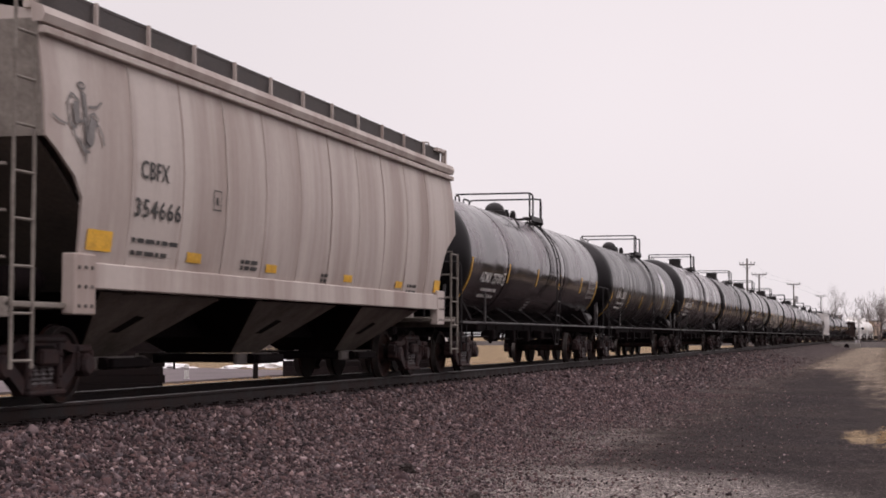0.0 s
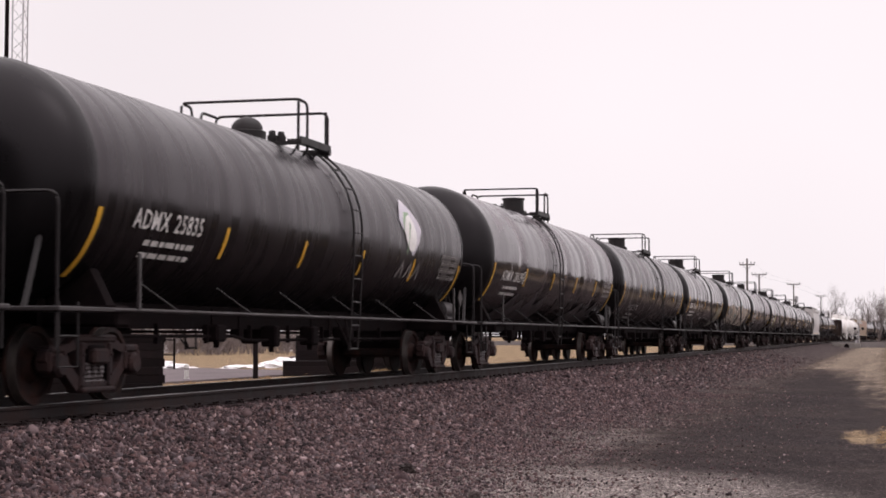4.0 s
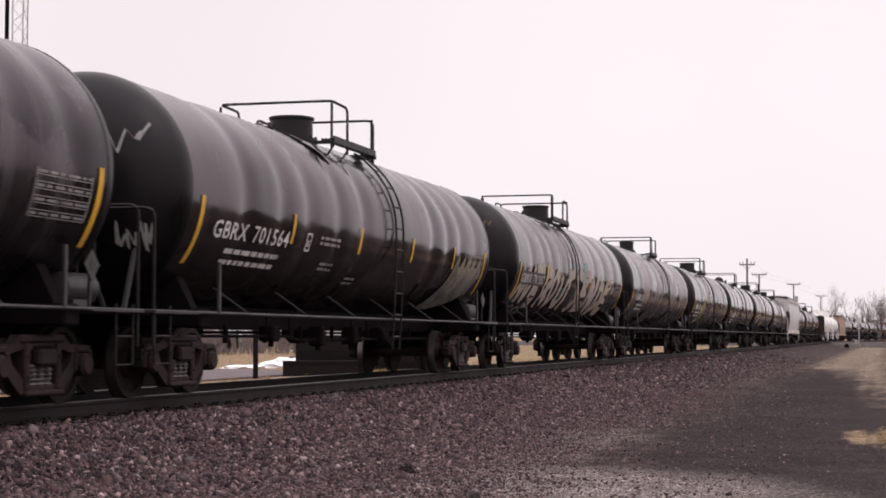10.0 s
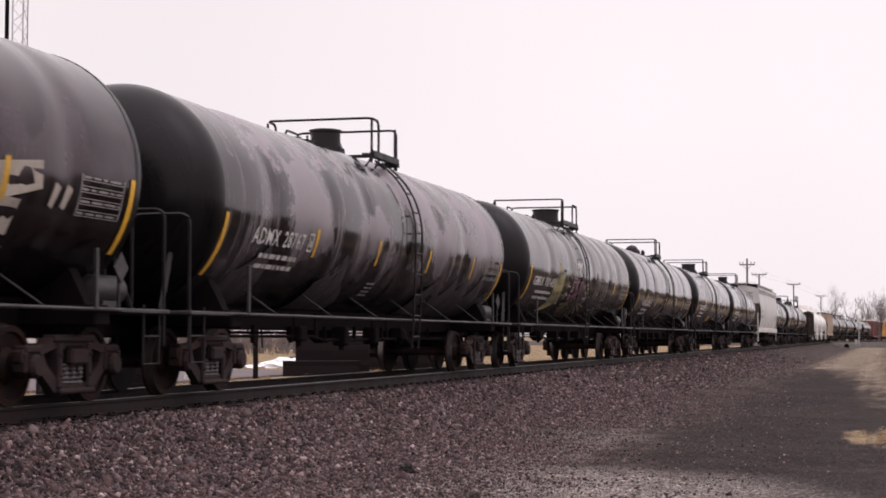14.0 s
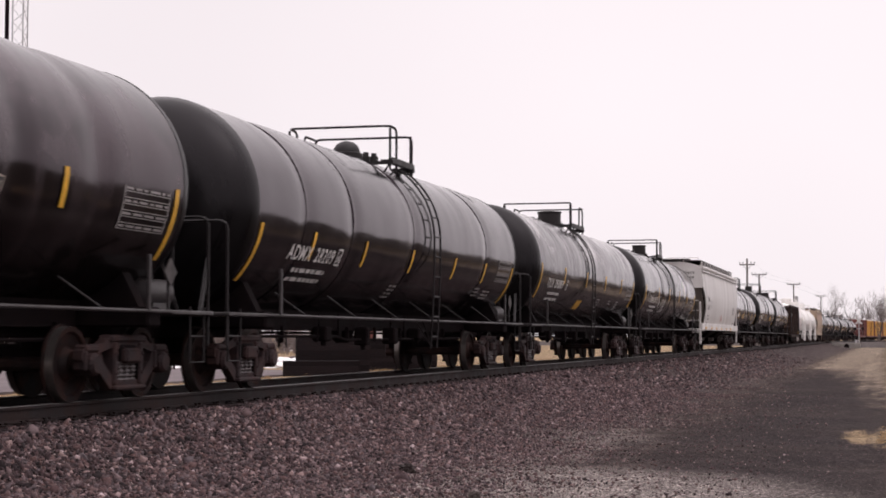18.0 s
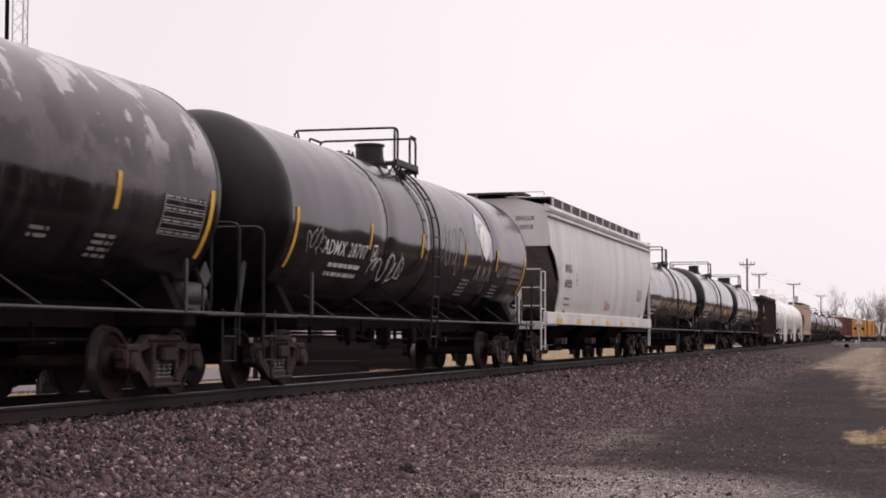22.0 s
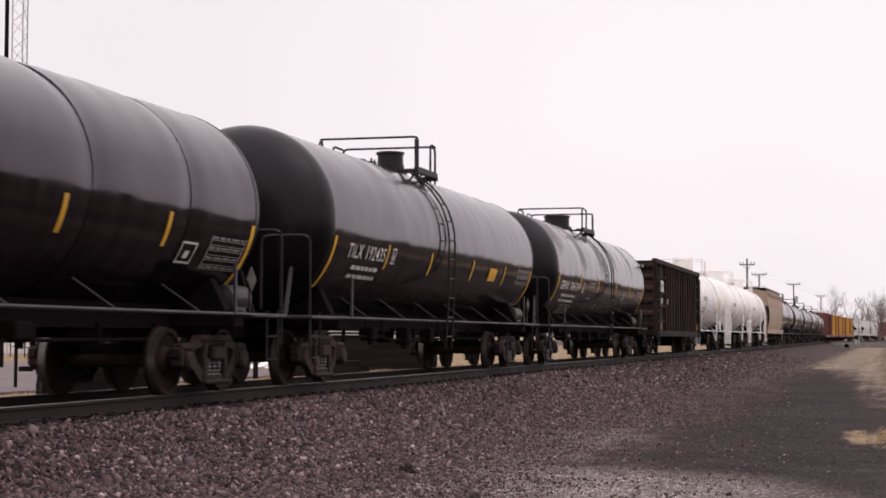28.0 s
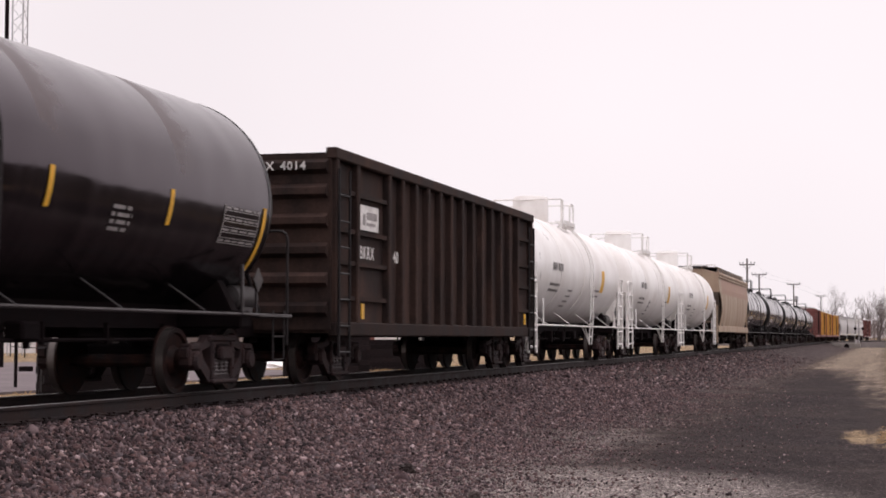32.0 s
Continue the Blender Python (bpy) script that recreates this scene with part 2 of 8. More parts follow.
M["spray_yellow"] = material("pale_yellow_spray_paint", (0.36, 0.31, 0.14), 0.6, dirt=(0.2, 0.17, 0.08), dirt_amount=0.6, scale=3, bump=0.0)
M["spray_pink"] = material("pink_spray_paint", (0.42, 0.2, 0.26), 0.6, dirt=(0.2, 0.1, 0.14), dirt_amount=0.5, scale=3, bump=0.0)
M["spray_blue"] = material("pale_blue_spray_paint", (0.2, 0.34, 0.36), 0.6, dirt=(0.1, 0.16, 0.17), dirt_amount=0.5, scale=3, bump=0.0)
M["spray_dim"] = material("dim_ochre_spray_paint", (0.13, 0.1, 0.05), 0.6, dirt=(0.05, 0.04, 0.03), dirt_amount=0.6, scale=3, bump=0.0)
M["spray_grey"] = material("thin_grey_spray_paint", (0.17, 0.155, 0.15), 0.6, dirt=(0.06, 0.055, 0.055), dirt_amount=0.7, scale=3, bump=0.0)
M["yellow"] = material("yellow_reflector_tape", (0.66, 0.36, 0.03), 0.45, dirt=(0.3, 0.17, 0.05), dirt_amount=0.5, scale=5, bump=0.02, spread=0.15)
M["white"] = material("white_stencil_paint", (0.62, 0.6, 0.58), 0.6, dirt=(0.25, 0.23, 0.22), dirt_amount=0.6, scale=5, bump=0.02)
M["faded"] = material("faded_grey_stencil_paint", (0.26, 0.24, 0.235), 0.6, dirt=(0.1, 0.09, 0.09), dirt_amount=0.6, scale=5, bump=0.02)
M["ink"] = material("black_stencil_paint", (0.03, 0.027, 0.027), 0.6, dirt=(0.12, 0.11, 0.1), dirt_amount=0.5, scale=6, bump=0.02)
M["red_ink"] = material("red_stencil_paint", (0.42, 0.1, 0.08), 0.6, dirt=(0.6, 0.4, 0.36), dirt_amount=0.5, scale=6, bump=0.02)
M["hop_a"] = material("dirty_pale_grey_hopper_paint", (0.435, 0.375, 0.345), 0.55, dirt=(0.235, 0.172, 0.15), dirt_amount=0.9, scale=0.7, grain=10, bump=0.0, stretch=(1.6, 1, 0.12), amp=0.04)
M["hop_b"] = material("clean_light_grey_hopper_paint", (0.52, 0.495, 0.482), 0.42, dirt=(0.37, 0.34, 0.328), dirt_amount=0.75, scale=0.6, grain=10, bump=0.0, stretch=(1.6, 1, 0.12), amp=0.03)
M["hop_tan"] = material("faded_tan_hopper_paint", (0.33, 0.25, 0.18), 0.6, dirt=(0.2, 0.12, 0.09), dirt_amount=0.7, scale=0.8, grain=10, bump=0.0, stretch=(1.5, 1, 0.2), amp=0.05)
# slope sheet of the pale hopper: grime, darkened further for the shade under its end
M["hop_grime_shade"] = material("shaded_grimy_brown_hopper_slope", (0.05, 0.04, 0.035), 0.75, dirt=(0.09, 0.07, 0.058), dirt_amount=0.6, scale=1.5, grain=20, bump=0.1)
M["hop_dim"] = material("dusty_grey_gate_steel", (0.1, 0.085, 0.08), 0.6, dirt=(0.045, 0.037, 0.033), dirt_amount=0.7, scale=4, bump=0.1)
M["placard"] = material("dusty_grey_placard", (0.05, 0.043, 0.042), 0.6, dirt=(0.02, 0.016, 0.016), dirt_amount=0.7, scale=6, bump=0.0)
# outlet sheets: colour darkened to hold the shade under the sill
M["hop_bay"] = material("shaded_dirty_grey_outlet_sheet", (0.12, 0.098, 0.084), 0.65, dirt=(0.06, 0.047, 0.04), dirt_amount=0.8, scale=1.5, grain=16, bump=0.0, spec=0.15)
# grimy ends; on the other hoppers' slope sheets its darkness stands for shade
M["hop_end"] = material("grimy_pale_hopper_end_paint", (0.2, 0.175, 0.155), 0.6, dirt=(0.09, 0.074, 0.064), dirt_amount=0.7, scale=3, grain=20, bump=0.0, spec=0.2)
M["hop_walk"] = material("dark_roof_walk_steel", (0.05, 0.043, 0.042), 0.7, dirt=(0.1, 0.085, 0.08), dirt_amount=0.5, scale=3, bump=0.1)
M["gondola"] = material("rusty_brown_gondola_paint", (0.021, 0.0148, 0.0138), 0.7, dirt=(0.062, 0.037, 0.03), dirt_amount=0.8, scale=1.6, grain=20, bump=0.15, stretch=(1.3, 1, 0.4), spread=0.2, spec=0.06)
M["box_yellow"] = material("yellow_boxcar_paint", (0.55, 0.29, 0.06), 0.55, dirt=(0.35, 0.19, 0.07), dirt_amount=0.6, scale=1.2, bump=0.04)
M["box_red"] = material("oxide_red_boxcar_paint", (0.15, 0.05, 0.045), 0.6, dirt=(0.1, 0.05, 0.04), dirt_amount=0.6, scale=1.2, bump=0.05)
M["roof_white"] = material("pale_roof_sheet", (0.55, 0.53, 0.52), 0.5, dirt=(0.35, 0.33, 0.32), scale=2, bump=0.05)
M["rail_steel"] = material("rusty_rail_side", (0.017, 0.013, 0.0135), 0.6, metal=0.0, dirt=(0.0400, 0.0232, 0.0199), dirt_amount=0.6, scale=3, grain=30, bump=0.1, spec=0.08)
M["rail_head"] = material("worn_bright_rail_head", (0.2, 0.185, 0.185), 0.4, metal=1.0, dirt=(0.14, 0.12, 0.118), scale=2, bump=0.02)
M["tie"] = material("creosoted_timber", (0.0220, 0.0155, 0.0162), 0.85, dirt=(0.0450, 0.0310, 0.0304), dirt_amount=0.6, scale=2.5, grain=24, bump=0.4, stretch=(1, 6, 1), spread=0.3, spec=0.08)
M["old_tie"] = material("dark_creosoted_stacked_timber", (0.0105, 0.0077, 0.0085), 0.85, dirt=(0.0190, 0.0130, 0.0132), dirt_amount=0.6, scale=2.5, grain=24, bump=0.4, stretch=(4, 1, 1), spread=0.35, spec=0.1)
M["asphalt"] = material("pale_worn_asphalt", (0.115, 0.095, 0.099), 0.9, dirt=(0.19, 0.163, 0.166), dirt_amount=0.6, scale=0.4, grain=30, bump=0.1, spec=0.08)
M["road"] = material("dusty_grey_road_asphalt", (0.13, 0.115, 0.112), 0.9, dirt=(0.08, 0.07, 0.066), dirt_amount=0.6, scale=0.5, grain=30, bump=0.1, spec=0.1)
M["stain"] = material("brown_oil_stain", (0.03, 0.022, 0.021), 0.3, dirt=(0.055, 0.042, 0.04), dirt_amount=0.8, scale=4, bump=0.0, spec=0.2)
M["hop_rust"] = material("rust_red_stained_paint", (0.27, 0.16, 0.12), 0.6, dirt=(0.36, 0.26, 0.2), dirt_amount=0.8, scale=1.2, grain=10, bump=0.0, stretch=(1.2, 1, 0.3), amp=0.06)
M["graffiti_dim"] = material("thin_pale_sprayed_fill", (0.2, 0.185, 0.16), 0.6, dirt=(0.05, 0.045, 0.04), dirt_amount=0.9, scale=2.5, grain=14, bump=0.0, lo=0.4, hi=0.65)
M["wash"] = material("dried_grey_wash", (0.055, 0.046, 0.05), 0.42, dirt=(0.02, 0.017, 0.018), dirt_amount=0.8, scale=1.6, grain=14, bump=0.0, stretch=(1.4, 1, 0.5), spec=0.3)
M["snow"] = material("old_dirty_snow", (0.85, 0.84, 0.85), 0.6, dirt=(0.5, 0.46, 0.44), dirt_amount=0.5, scale=3, grain=14, bump=0.4)
M["pole"] = material("weathered_pole_timber", (0.1, 0.08, 0.07), 0.85, dirt=(0.05, 0.04, 0.036), dirt_amount=0.6, scale=1.5, grain=25, bump=0.3, stretch=(5, 5, 0.4))
M["galv"] = material("galvanised_steel", (0.38, 0.37, 0.38), 0.5, metal=0.5, dirt=(0.25, 0.24, 0.24), scale=4, bump=0.05)
M["bark"] = material("grey_brown_bark", (0.1, 0.08, 0.075), 0.9, dirt=(0.045, 0.035, 0.032), dirt_amount=0.6, scale=3, grain=20, bump=0.4)
M["twig"] = material("bare_twigs", (0.17, 0.14, 0.135), 0.9, dirt=(0.1, 0.08, 0.078), dirt_amount=0.6, scale=1, bump=0.0)
M["wall"] = material("pale_painted_wall", (0.6, 0.57, 0.57), 0.7, dirt=(0.45, 0.42, 0.41), dirt_amount=0.5, scale=0.8, bump=0.05)
M["red"] = material("red_vehicle_paint", (0.2, 0.02, 0.026), 0.3, dirt=(0.12, 0.018, 0.02), dirt_amount=0.4, scale=2, bump=0.0)
M["concrete"] = material("worn_concrete", (0.22, 0.2, 0.185), 0.85, dirt=(0.13, 0.115, 0.105), dirt_amount=0.6, scale=1.2, grain=25, bump=0.2)
M["green"] = material("faded_green_emblem_paint", (0.24, 0.34, 0.22), 0.6, dirt=(0.35, 0.4, 0.33), dirt_amount=0.6, scale=6, bump=0.0)
M["lilac"] = material("pale_lilac_emblem_paint", (0.5, 0.47, 0.53), 0.5, dirt=(0.62, 0.58, 0.6), dirt_amount=0.8, scale=3, bump=0.0)
M["glass"] = material("dark_window_glass", (0.02, 0.022, 0.025), 0.08, bump=0.0)
M["plant_dry"] = material("dry_grass_blades", (0.36, 0.25, 0.14), 0.9, dirt=(0.22, 0.15, 0.085), dirt_amount=0.7, scale=0.6, bump=0.0)


# ---- mesh helpers ----
def mesh_of(name, bm, mat, smooth=False):
    me = bpy.data.meshes.new(name)
    bm.to_mesh(me)
    bm.free()
    for one in (mat if isinstance(mat, (list, tuple)) else [mat]):
        me.materials.append(one)
    if smooth:
        me.polygons.foreach_set("use_smooth", [True] * len(me.polygons))
        me.set_sharp_from_angle(angle=radians(35))
    return me


def part(name, bm, mat, parent, label="", smooth=False):
    """One mesh object under a thing or under a part."""
    ob = new(name, bm if isinstance(bm, bpy.types.Mesh) else mesh_of(name, bm, mat, smooth))
    ob.parent = parent
    if label:
        ob["label"] = label
    return ob


def thing(name, label, category, m=None, group="", kind=""):
    ob = new(name)
    ob.empty_display_size = 0.2
    if m is not None:
        ob.matrix_basis = m
    return tagged(ob, label, category, group, kind)


def solo(name, bm, mat, label, category, m=None, group="", kind="", smooth=False):
    ob = new(name, bm if isinstance(bm, bpy.types.Mesh) else mesh_of(name, bm, mat, smooth))
    if m is not None:
        ob.matrix_basis = m
    return tagged(ob, label, category, group, kind)


def box(bm, x0, x1, y0, y1, z0, z1, bevel=0.0):
    r = bmesh.ops.create_cube(bm, size=1.0)
    vs = r["verts"]
    for v in vs:
        v.co = Vector(((x0 + x1) / 2 + v.co.x * (x1 - x0), (y0 + y1) / 2 + v.co.y * (y1 - y0), (z0 + z1) / 2 + v.co.z * (z1 - z0)))
    if bevel:
        edges = list({e for v in vs for e in v.link_edges})
        bmesh.ops.bevel(bm, geom=edges, offset=bevel, segments=1, affect="EDGES")
    return bm


def frame_at(a, b):
    d = (Vector(b) - Vector(a)).normalized()
    up = Vector((0, 0, 1)) if abs(d.z) < 0.9 else Vector((1, 0, 0))
    u = d.cross(up).normalized()
    return d, u, d.cross(u)


def tube(bm, points, r, seg=6, close=True):
    """A round bar along a line of points; r is one radius or one for each point."""
    pts = [Vector(p) for p in points]
    rs = r if isinstance(r, (list, tuple)) else [r] * len(pts)
    rings = []
    for i, p in enumerate(pts):
        d, u, w = frame_at(pts[max(i - 1, 0)], pts[min(i + 1, len(pts) - 1)])
        if rings and u.dot(last) < 0:
            u, w = -u, -w
        last = u
        rings.append([bm.verts.new(p + (u * math.cos(k * math.tau / seg) + w * math.sin(k * math.tau / seg)) * rs[i]) for k in range(seg)])
    for a, b in zip(rings, rings[1:]):
        for k in range(seg):
            bm.faces.new((a[k], a[(k + 1) % seg], b[(k + 1) % seg], b[k]))
    if close:
        bm.faces.new(rings[0][::-1])
        bm.faces.new(rings[-1])
    return bm


def lathe(bm, axis, profile, seg=24, origin=(0, 0, 0), arc=(0.0, math.tau), cap=True):
    """A turned body: profile rows (along, radius) about the axis 'x', 'y' or 'z'."""
    o = Vector(origin)
    full = abs(arc[1] - arc[0] - math.tau) < 1e-6
    n = seg if full else seg + 1
    rings = []
    for a, r in profile:
        ring = []
        for k in range(n):
            t = arc[0] + (arc[1] - arc[0]) * k / seg
            c, s = r * math.cos(t), r * math.sin(t)
            ring.append(bm.verts.new(o + Vector({"x": (a, c, s), "y": (c, a, s), "z": (c, s, a)}[axis])))
        rings.append(ring)
    for a, b in zip(rings, rings[1:]):
        for k in range(seg):
            bm.faces.new((a[k], a[(k + 1) % n], b[(k + 1) % n], b[k]))
    if cap and full:
        bm.faces.new(rings[0][::-1])
        bm.faces.new(rings[-1])
    return bm


def prism(bm, outline, axis, lo, hi):
    """A flat outline drawn out between lo and hi along an axis; outline in the two other axes, in order."""
    def at(p, a):
        return Vector({"x": (a, p[0], p[1]), "y": (p[0], a, p[1]), "z": (p[0], p[1], a)}[axis])
    A = [bm.verts.new(at(p, lo)) for p in outline]
    B = [bm.verts.new(at(p, hi)) for p in outline]
    n = len(outline)
    bm.faces.new(A[::-1])
    bm.faces.new(B)
    for k in range(n):
        bm.faces.new((A[k], A[(k + 1) % n], B[(k + 1) % n], B[k]))
    bmesh.ops.recalc_face_normals(bm, faces=bm.faces)
    return bm


def B():
    return bmesh.new()


def rounded(points, r=0.12, n=4):
    """A line of points with its corners rounded."""
    pts = [Vector(p) for p in points]
    out = [pts[0]]
    for a, b, c in zip(pts, pts[1:], pts[2:]):
        d1, d2 = (a - b), (c - b)
        k = min(r, d1.length / 2, d2.length / 2)
        p, q = b + d1.normalized() * k, b + d2.normalized() * k
        for i in range(n + 1):
            t = i / n
            out.append((1 - t) ** 2 * p + 2 * t * (1 - t) * b + t * t * q)
    return out + [pts[-1]]


def letters(text, size):
    """Vertices and faces of a line of writing in the built-in font, from x = 0, in the xy plane."""
    cu = bpy.data.curves.new("writing", "FONT")
    cu.body, cu.size, cu.resolution_u, cu.offset = text, size, 2, 0.013 * size
    cu.space_character, cu.space_word = 1.12, 1.5
    ob = bpy.data.objects.new("writing", cu)
    me = ob.to_mesh()
    vs = [tuple(v.co) for v in me.vertices]
    fs = [tuple(p.vertices) for p in me.polygons]
    ob.to_mesh_clear()
    bpy.data.objects.remove(ob)
    bpy.data.curves.remove(cu)
    return vs, fs


# ---- the lie of the land ----
def track_at(s):
    """Place and heading of the track's middle line at s metres."""
    if s <= CURVE_S:
        return Vector((s, TRACK_Y, 0.0)), 0.0
    a = (s - CURVE_S) / CURVE_R
    return Vector((CURVE_S + CURVE_R * math.sin(a), TRACK_Y - CURVE_R * (1 - math.cos(a)), 0.0)), -a


def step_line(v, rows):
    for (a, za), (b, zb) in zip(rows, rows[1:]):
        if v <= b:
            k = max(0.0, min(1.0, (v - a) / (b - a)))
            return za + (zb - za) * k
    return rows[-1][1]


BED = [(-60, -0.95), (-9.6, -0.86), (-5.2, -0.84), (-3.7, -0.74), (-2.6, -0.56), (-1.55, -0.215), (1.5, -0.215), (2.7, -0.5), (3.8, -0.62), (60, -0.7), (400, -1.0)]


def bed(u):
    return step_line(u, BED)


def ground_z(s, u):
    z = bed(u)
    if -30 < u < 30 and -20 < s < 300:
        out = min(1.0, max(0.0, (abs(u) - 1.6) / 1.0))
        z += out * (0.05 * noise.noise(Vector((s * 0.35, u * 0.35, 1.3))) + 0.025 * noise.noise(Vector((s * 1.3, u * 1.3, 4.1))))
    if u < -6 and 45 < s < 230:       # low bank beside the track
        z += 0.55 * math.exp(-((u + 10.5) / 2.4) ** 2) * math.exp(-((s - 105) / 40) ** 2) * (1 + 0.5 * noise.noise(Vector((s * 0.2, u * 0.5, 7))))
    return z


def spread_line(dense, lo, hi, grow=1.25):
    vals = list(dense)
    d = dense[-1] - dense[-2]
    while vals[-1] < hi:
        d *= grow
        vals.append(vals[-1] + d)
    d = dense[1] - dense[0]
    while vals[0] > lo:
        d *= grow
        vals.insert(0, vals[0] - d)
    return vals


def ground_material():
    m = bpy.data.materials.new("trackside_ground")
    m.use_nodes = True
    nt = m.node_tree
    L = nt.links.new
    bs = nt.nodes["Principled BSDF"]
    bs.inputs["Roughness"].default_value = 0.95
    bs.inputs["Specular IOR Level"].default_value = 0.04
    tc = node(nt, "ShaderNodeTexCoord")
    sep = node(nt, "ShaderNodeSeparateXYZ")
    L(tc.outputs["UV"], sep.inputs[0])     # u: along the track, v: across it, in metres

    def math_n(op, a, b=None, c=None):
        n = node(nt, "ShaderNodeMath")
        n.operation = op
        for i, v in enumerate((a, b, c)):
            if v is None:
                continue
            if isinstance(v, (int, float)):
                n.inputs[i].default_value = v
            else:
                L(v, n.inputs[i])
        return n.outputs[0]

    def noise_n(scale, detail=5.0, rough=0.6):
        n = node(nt, "ShaderNodeTexNoise", Scale=scale, Detail=detail, Roughness=rough)
        L(tc.outputs["UV"], n.inputs["Vector"])
        return n.outputs[0]

    def ramp_n(v, lo, hi, a=0.0, b=1.0):
        n = node(nt, "ShaderNodeMapRange", From_Min=lo, From_Max=hi, To_Min=a, To_Max=b)
        n.interpolation_type = "SMOOTHSTEP"
        L(v, n.inputs[0])
        return n.outputs[0]

    def mix_n(f, a, b):
        n = node(nt, "ShaderNodeMix")
        n.data_type = "RGBA"
        L(f, n.inputs["Factor"])
        for key, v in (("A", a), ("B", b)):
            if isinstance(v, tuple):
                n.inputs[key].default_value = rgba(v)
            else:
                L(v, n.inputs[key])
        return n.outputs["Result"]

    along, across = sep.outputs[0], sep.outputs[1]
    big, mid, fine = noise_n(0.22), noise_n(1.3), noise_n(9.0)
    wob = math_n("MULTIPLY_ADD", math_n("SUBTRACT", mid, 0.5), 2.2, math_n("MULTIPLY", math_n("SUBTRACT", big, 0.5), 3.0))
    # stones of the ballast
    vor = node(nt, "ShaderNodeTexVoronoi", Scale=19.0, Randomness=1.0)
    L(tc.outputs["UV"], vor.inputs["Vector"])
    seph = node(nt, "ShaderNodeSeparateColor")
    L(vor.outputs["Color"], seph.inputs[0])
    stone = mix_n(ramp_n(seph.outputs[0], 0.0, 1.0), (0.042, 0.032, 0.031), (0.15, 0.121, 0.116))
    stone = mix_n(ramp_n(vor.outputs["Distance"], 0.2, 0.75), stone, (0.028, 0.021, 0.021))
    # dry grass, dirt, cinders, pale gravel
    grass = mix_n(ramp_n(fine, 0.35, 0.65), (0.15, 0.107, 0.066), (0.27, 0.195, 0.12))
    grass = mix_n(ramp_n(big, 0.45, 0.62), grass, (0.19, 0.14, 0.09))
    scrub = mix_n(ramp_n(fine, 0.35, 0.65), (0.022, 0.017, 0.014), (0.045, 0.035, 0.027))
    dirt = mix_n(ramp_n(mid, 0.35, 0.65), (0.038, 0.029, 0.026), (0.07, 0.054, 0.047))
    cinder = mix_n(ramp_n(fine, 0.3, 0.7), (0.016, 0.0126, 0.0126), (0.036, 0.0285, 0.0285))
    vor2 = node(nt, "ShaderNodeTexVoronoi", Scale=38.0)
    L(tc.outputs["UV"], vor2.inputs["Vector"])
    sep2 = node(nt, "ShaderNodeSeparateColor")
    L(vor2.outputs["Color"], sep2.inputs[0])
    gravel = mix_n(ramp_n(sep2.outputs[0], 0.1, 0.9), (0.06, 0.05, 0.047), (0.24, 0.207, 0.193))
    side = math_n("ADD", across, wob)
    # far side: grass from 2.6 m; near side: dirt, then grass from 8.5 m
    near = ramp_n(side, -3.6, -6.6)
    base = mix_n(near, stone, dirt)
    # beaten tan path farther along, grass past it
    path = mix_n(ramp_n(mid, 0.25, 0.75), (0.135, 0.106, 0.083), (0.2, 0.16, 0.124))
    # its edge runs slantwise from the verge near by to the foot of the ballast far off
    past = math_n("SUBTRACT", along, 77.0)
    edge = math_n("MINIMUM", -5.9, math_n("MAXIMUM", math_n("MULTIPLY_ADD", past, 0.055, -7.6), math_n("MULTIPLY_ADD", past, 0.26, -7.6)))
    streak_map = node(nt, "ShaderNodeMapping")
    streak_map.inputs["Scale"].default_value = (0.22, 1.6, 1.0)
    L(tc.outputs["UV"], streak_map.inputs["Vector"])
    streak_tex = node(nt, "ShaderNodeTexNoise", Scale=1.0, Detail=6.0, Roughness=0.65)
    L(streak_map.outputs[0], streak_tex.inputs["Vector"])
    streak = streak_tex.outputs[0]
    path = mix_n(ramp_n(streak, 0.48, 0.74), path, (0.085, 0.065, 0.05))
    path = mix_n(ramp_n(math_n("ADD", across, math_n("MULTIPLY", wob, 0.5)), -9.0, -10.2), path, (0.085, 0.064, 0.046))
    beyond = math_n("ADD", math_n("SUBTRACT", across, edge), math_n("ADD", math_n("MULTIPLY", math_n("SUBTRACT", streak, 0.5), 2.6), math_n("MULTIPLY", math_n("SUBTRACT", fine, 0.5), 1.2)))
    far_in = math_n("MULTIPLY", ramp_n(along, 24.0, 36.0), ramp_n(beyond, 0.75, -0.95))
    base = mix_n(far_in, base, path)
    base = mix_n(ramp_n(math_n("ADD", across, math_n("MULTIPLY", wob, 0.4)), -10.6, -11.6), base, scrub)
    bu = math_n("DIVIDE", math_n("SUBTRACT", along, 27.0), 3.6)
    bv = math_n("DIVIDE", math_n("ADD", across, 10.9), 1.75)
    bd = math_n("ADD", math_n("ADD", math_n("MULTIPLY", bu, bu), math_n("MULTIPLY", bv, bv)), math_n("ADD", math_n("MULTIPLY", wob, 0.3), math_n("MULTIPLY", math_n("SUBTRACT", streak, 0.5), 3.6)))
    base_grass = ramp_n(bd, 1.25, 0.55)
    base = mix_n(ramp_n(math_n("ADD", across, math_n("MULTIPLY", wob, 0.3)), 2.5, 3.6), base, grass)
    # dark cinder patch beside the ballast
    rim = math_n("ADD", across, math_n("ADD", math_n("MULTIPLY", wob, 0.3), math_n("ADD", math_n("MULTIPLY", math_n("SUBTRACT", streak, 0.5), 2.0), math_n("MULTIPLY", math_n("SUBTRACT", fine, 0.5), 1.6))))
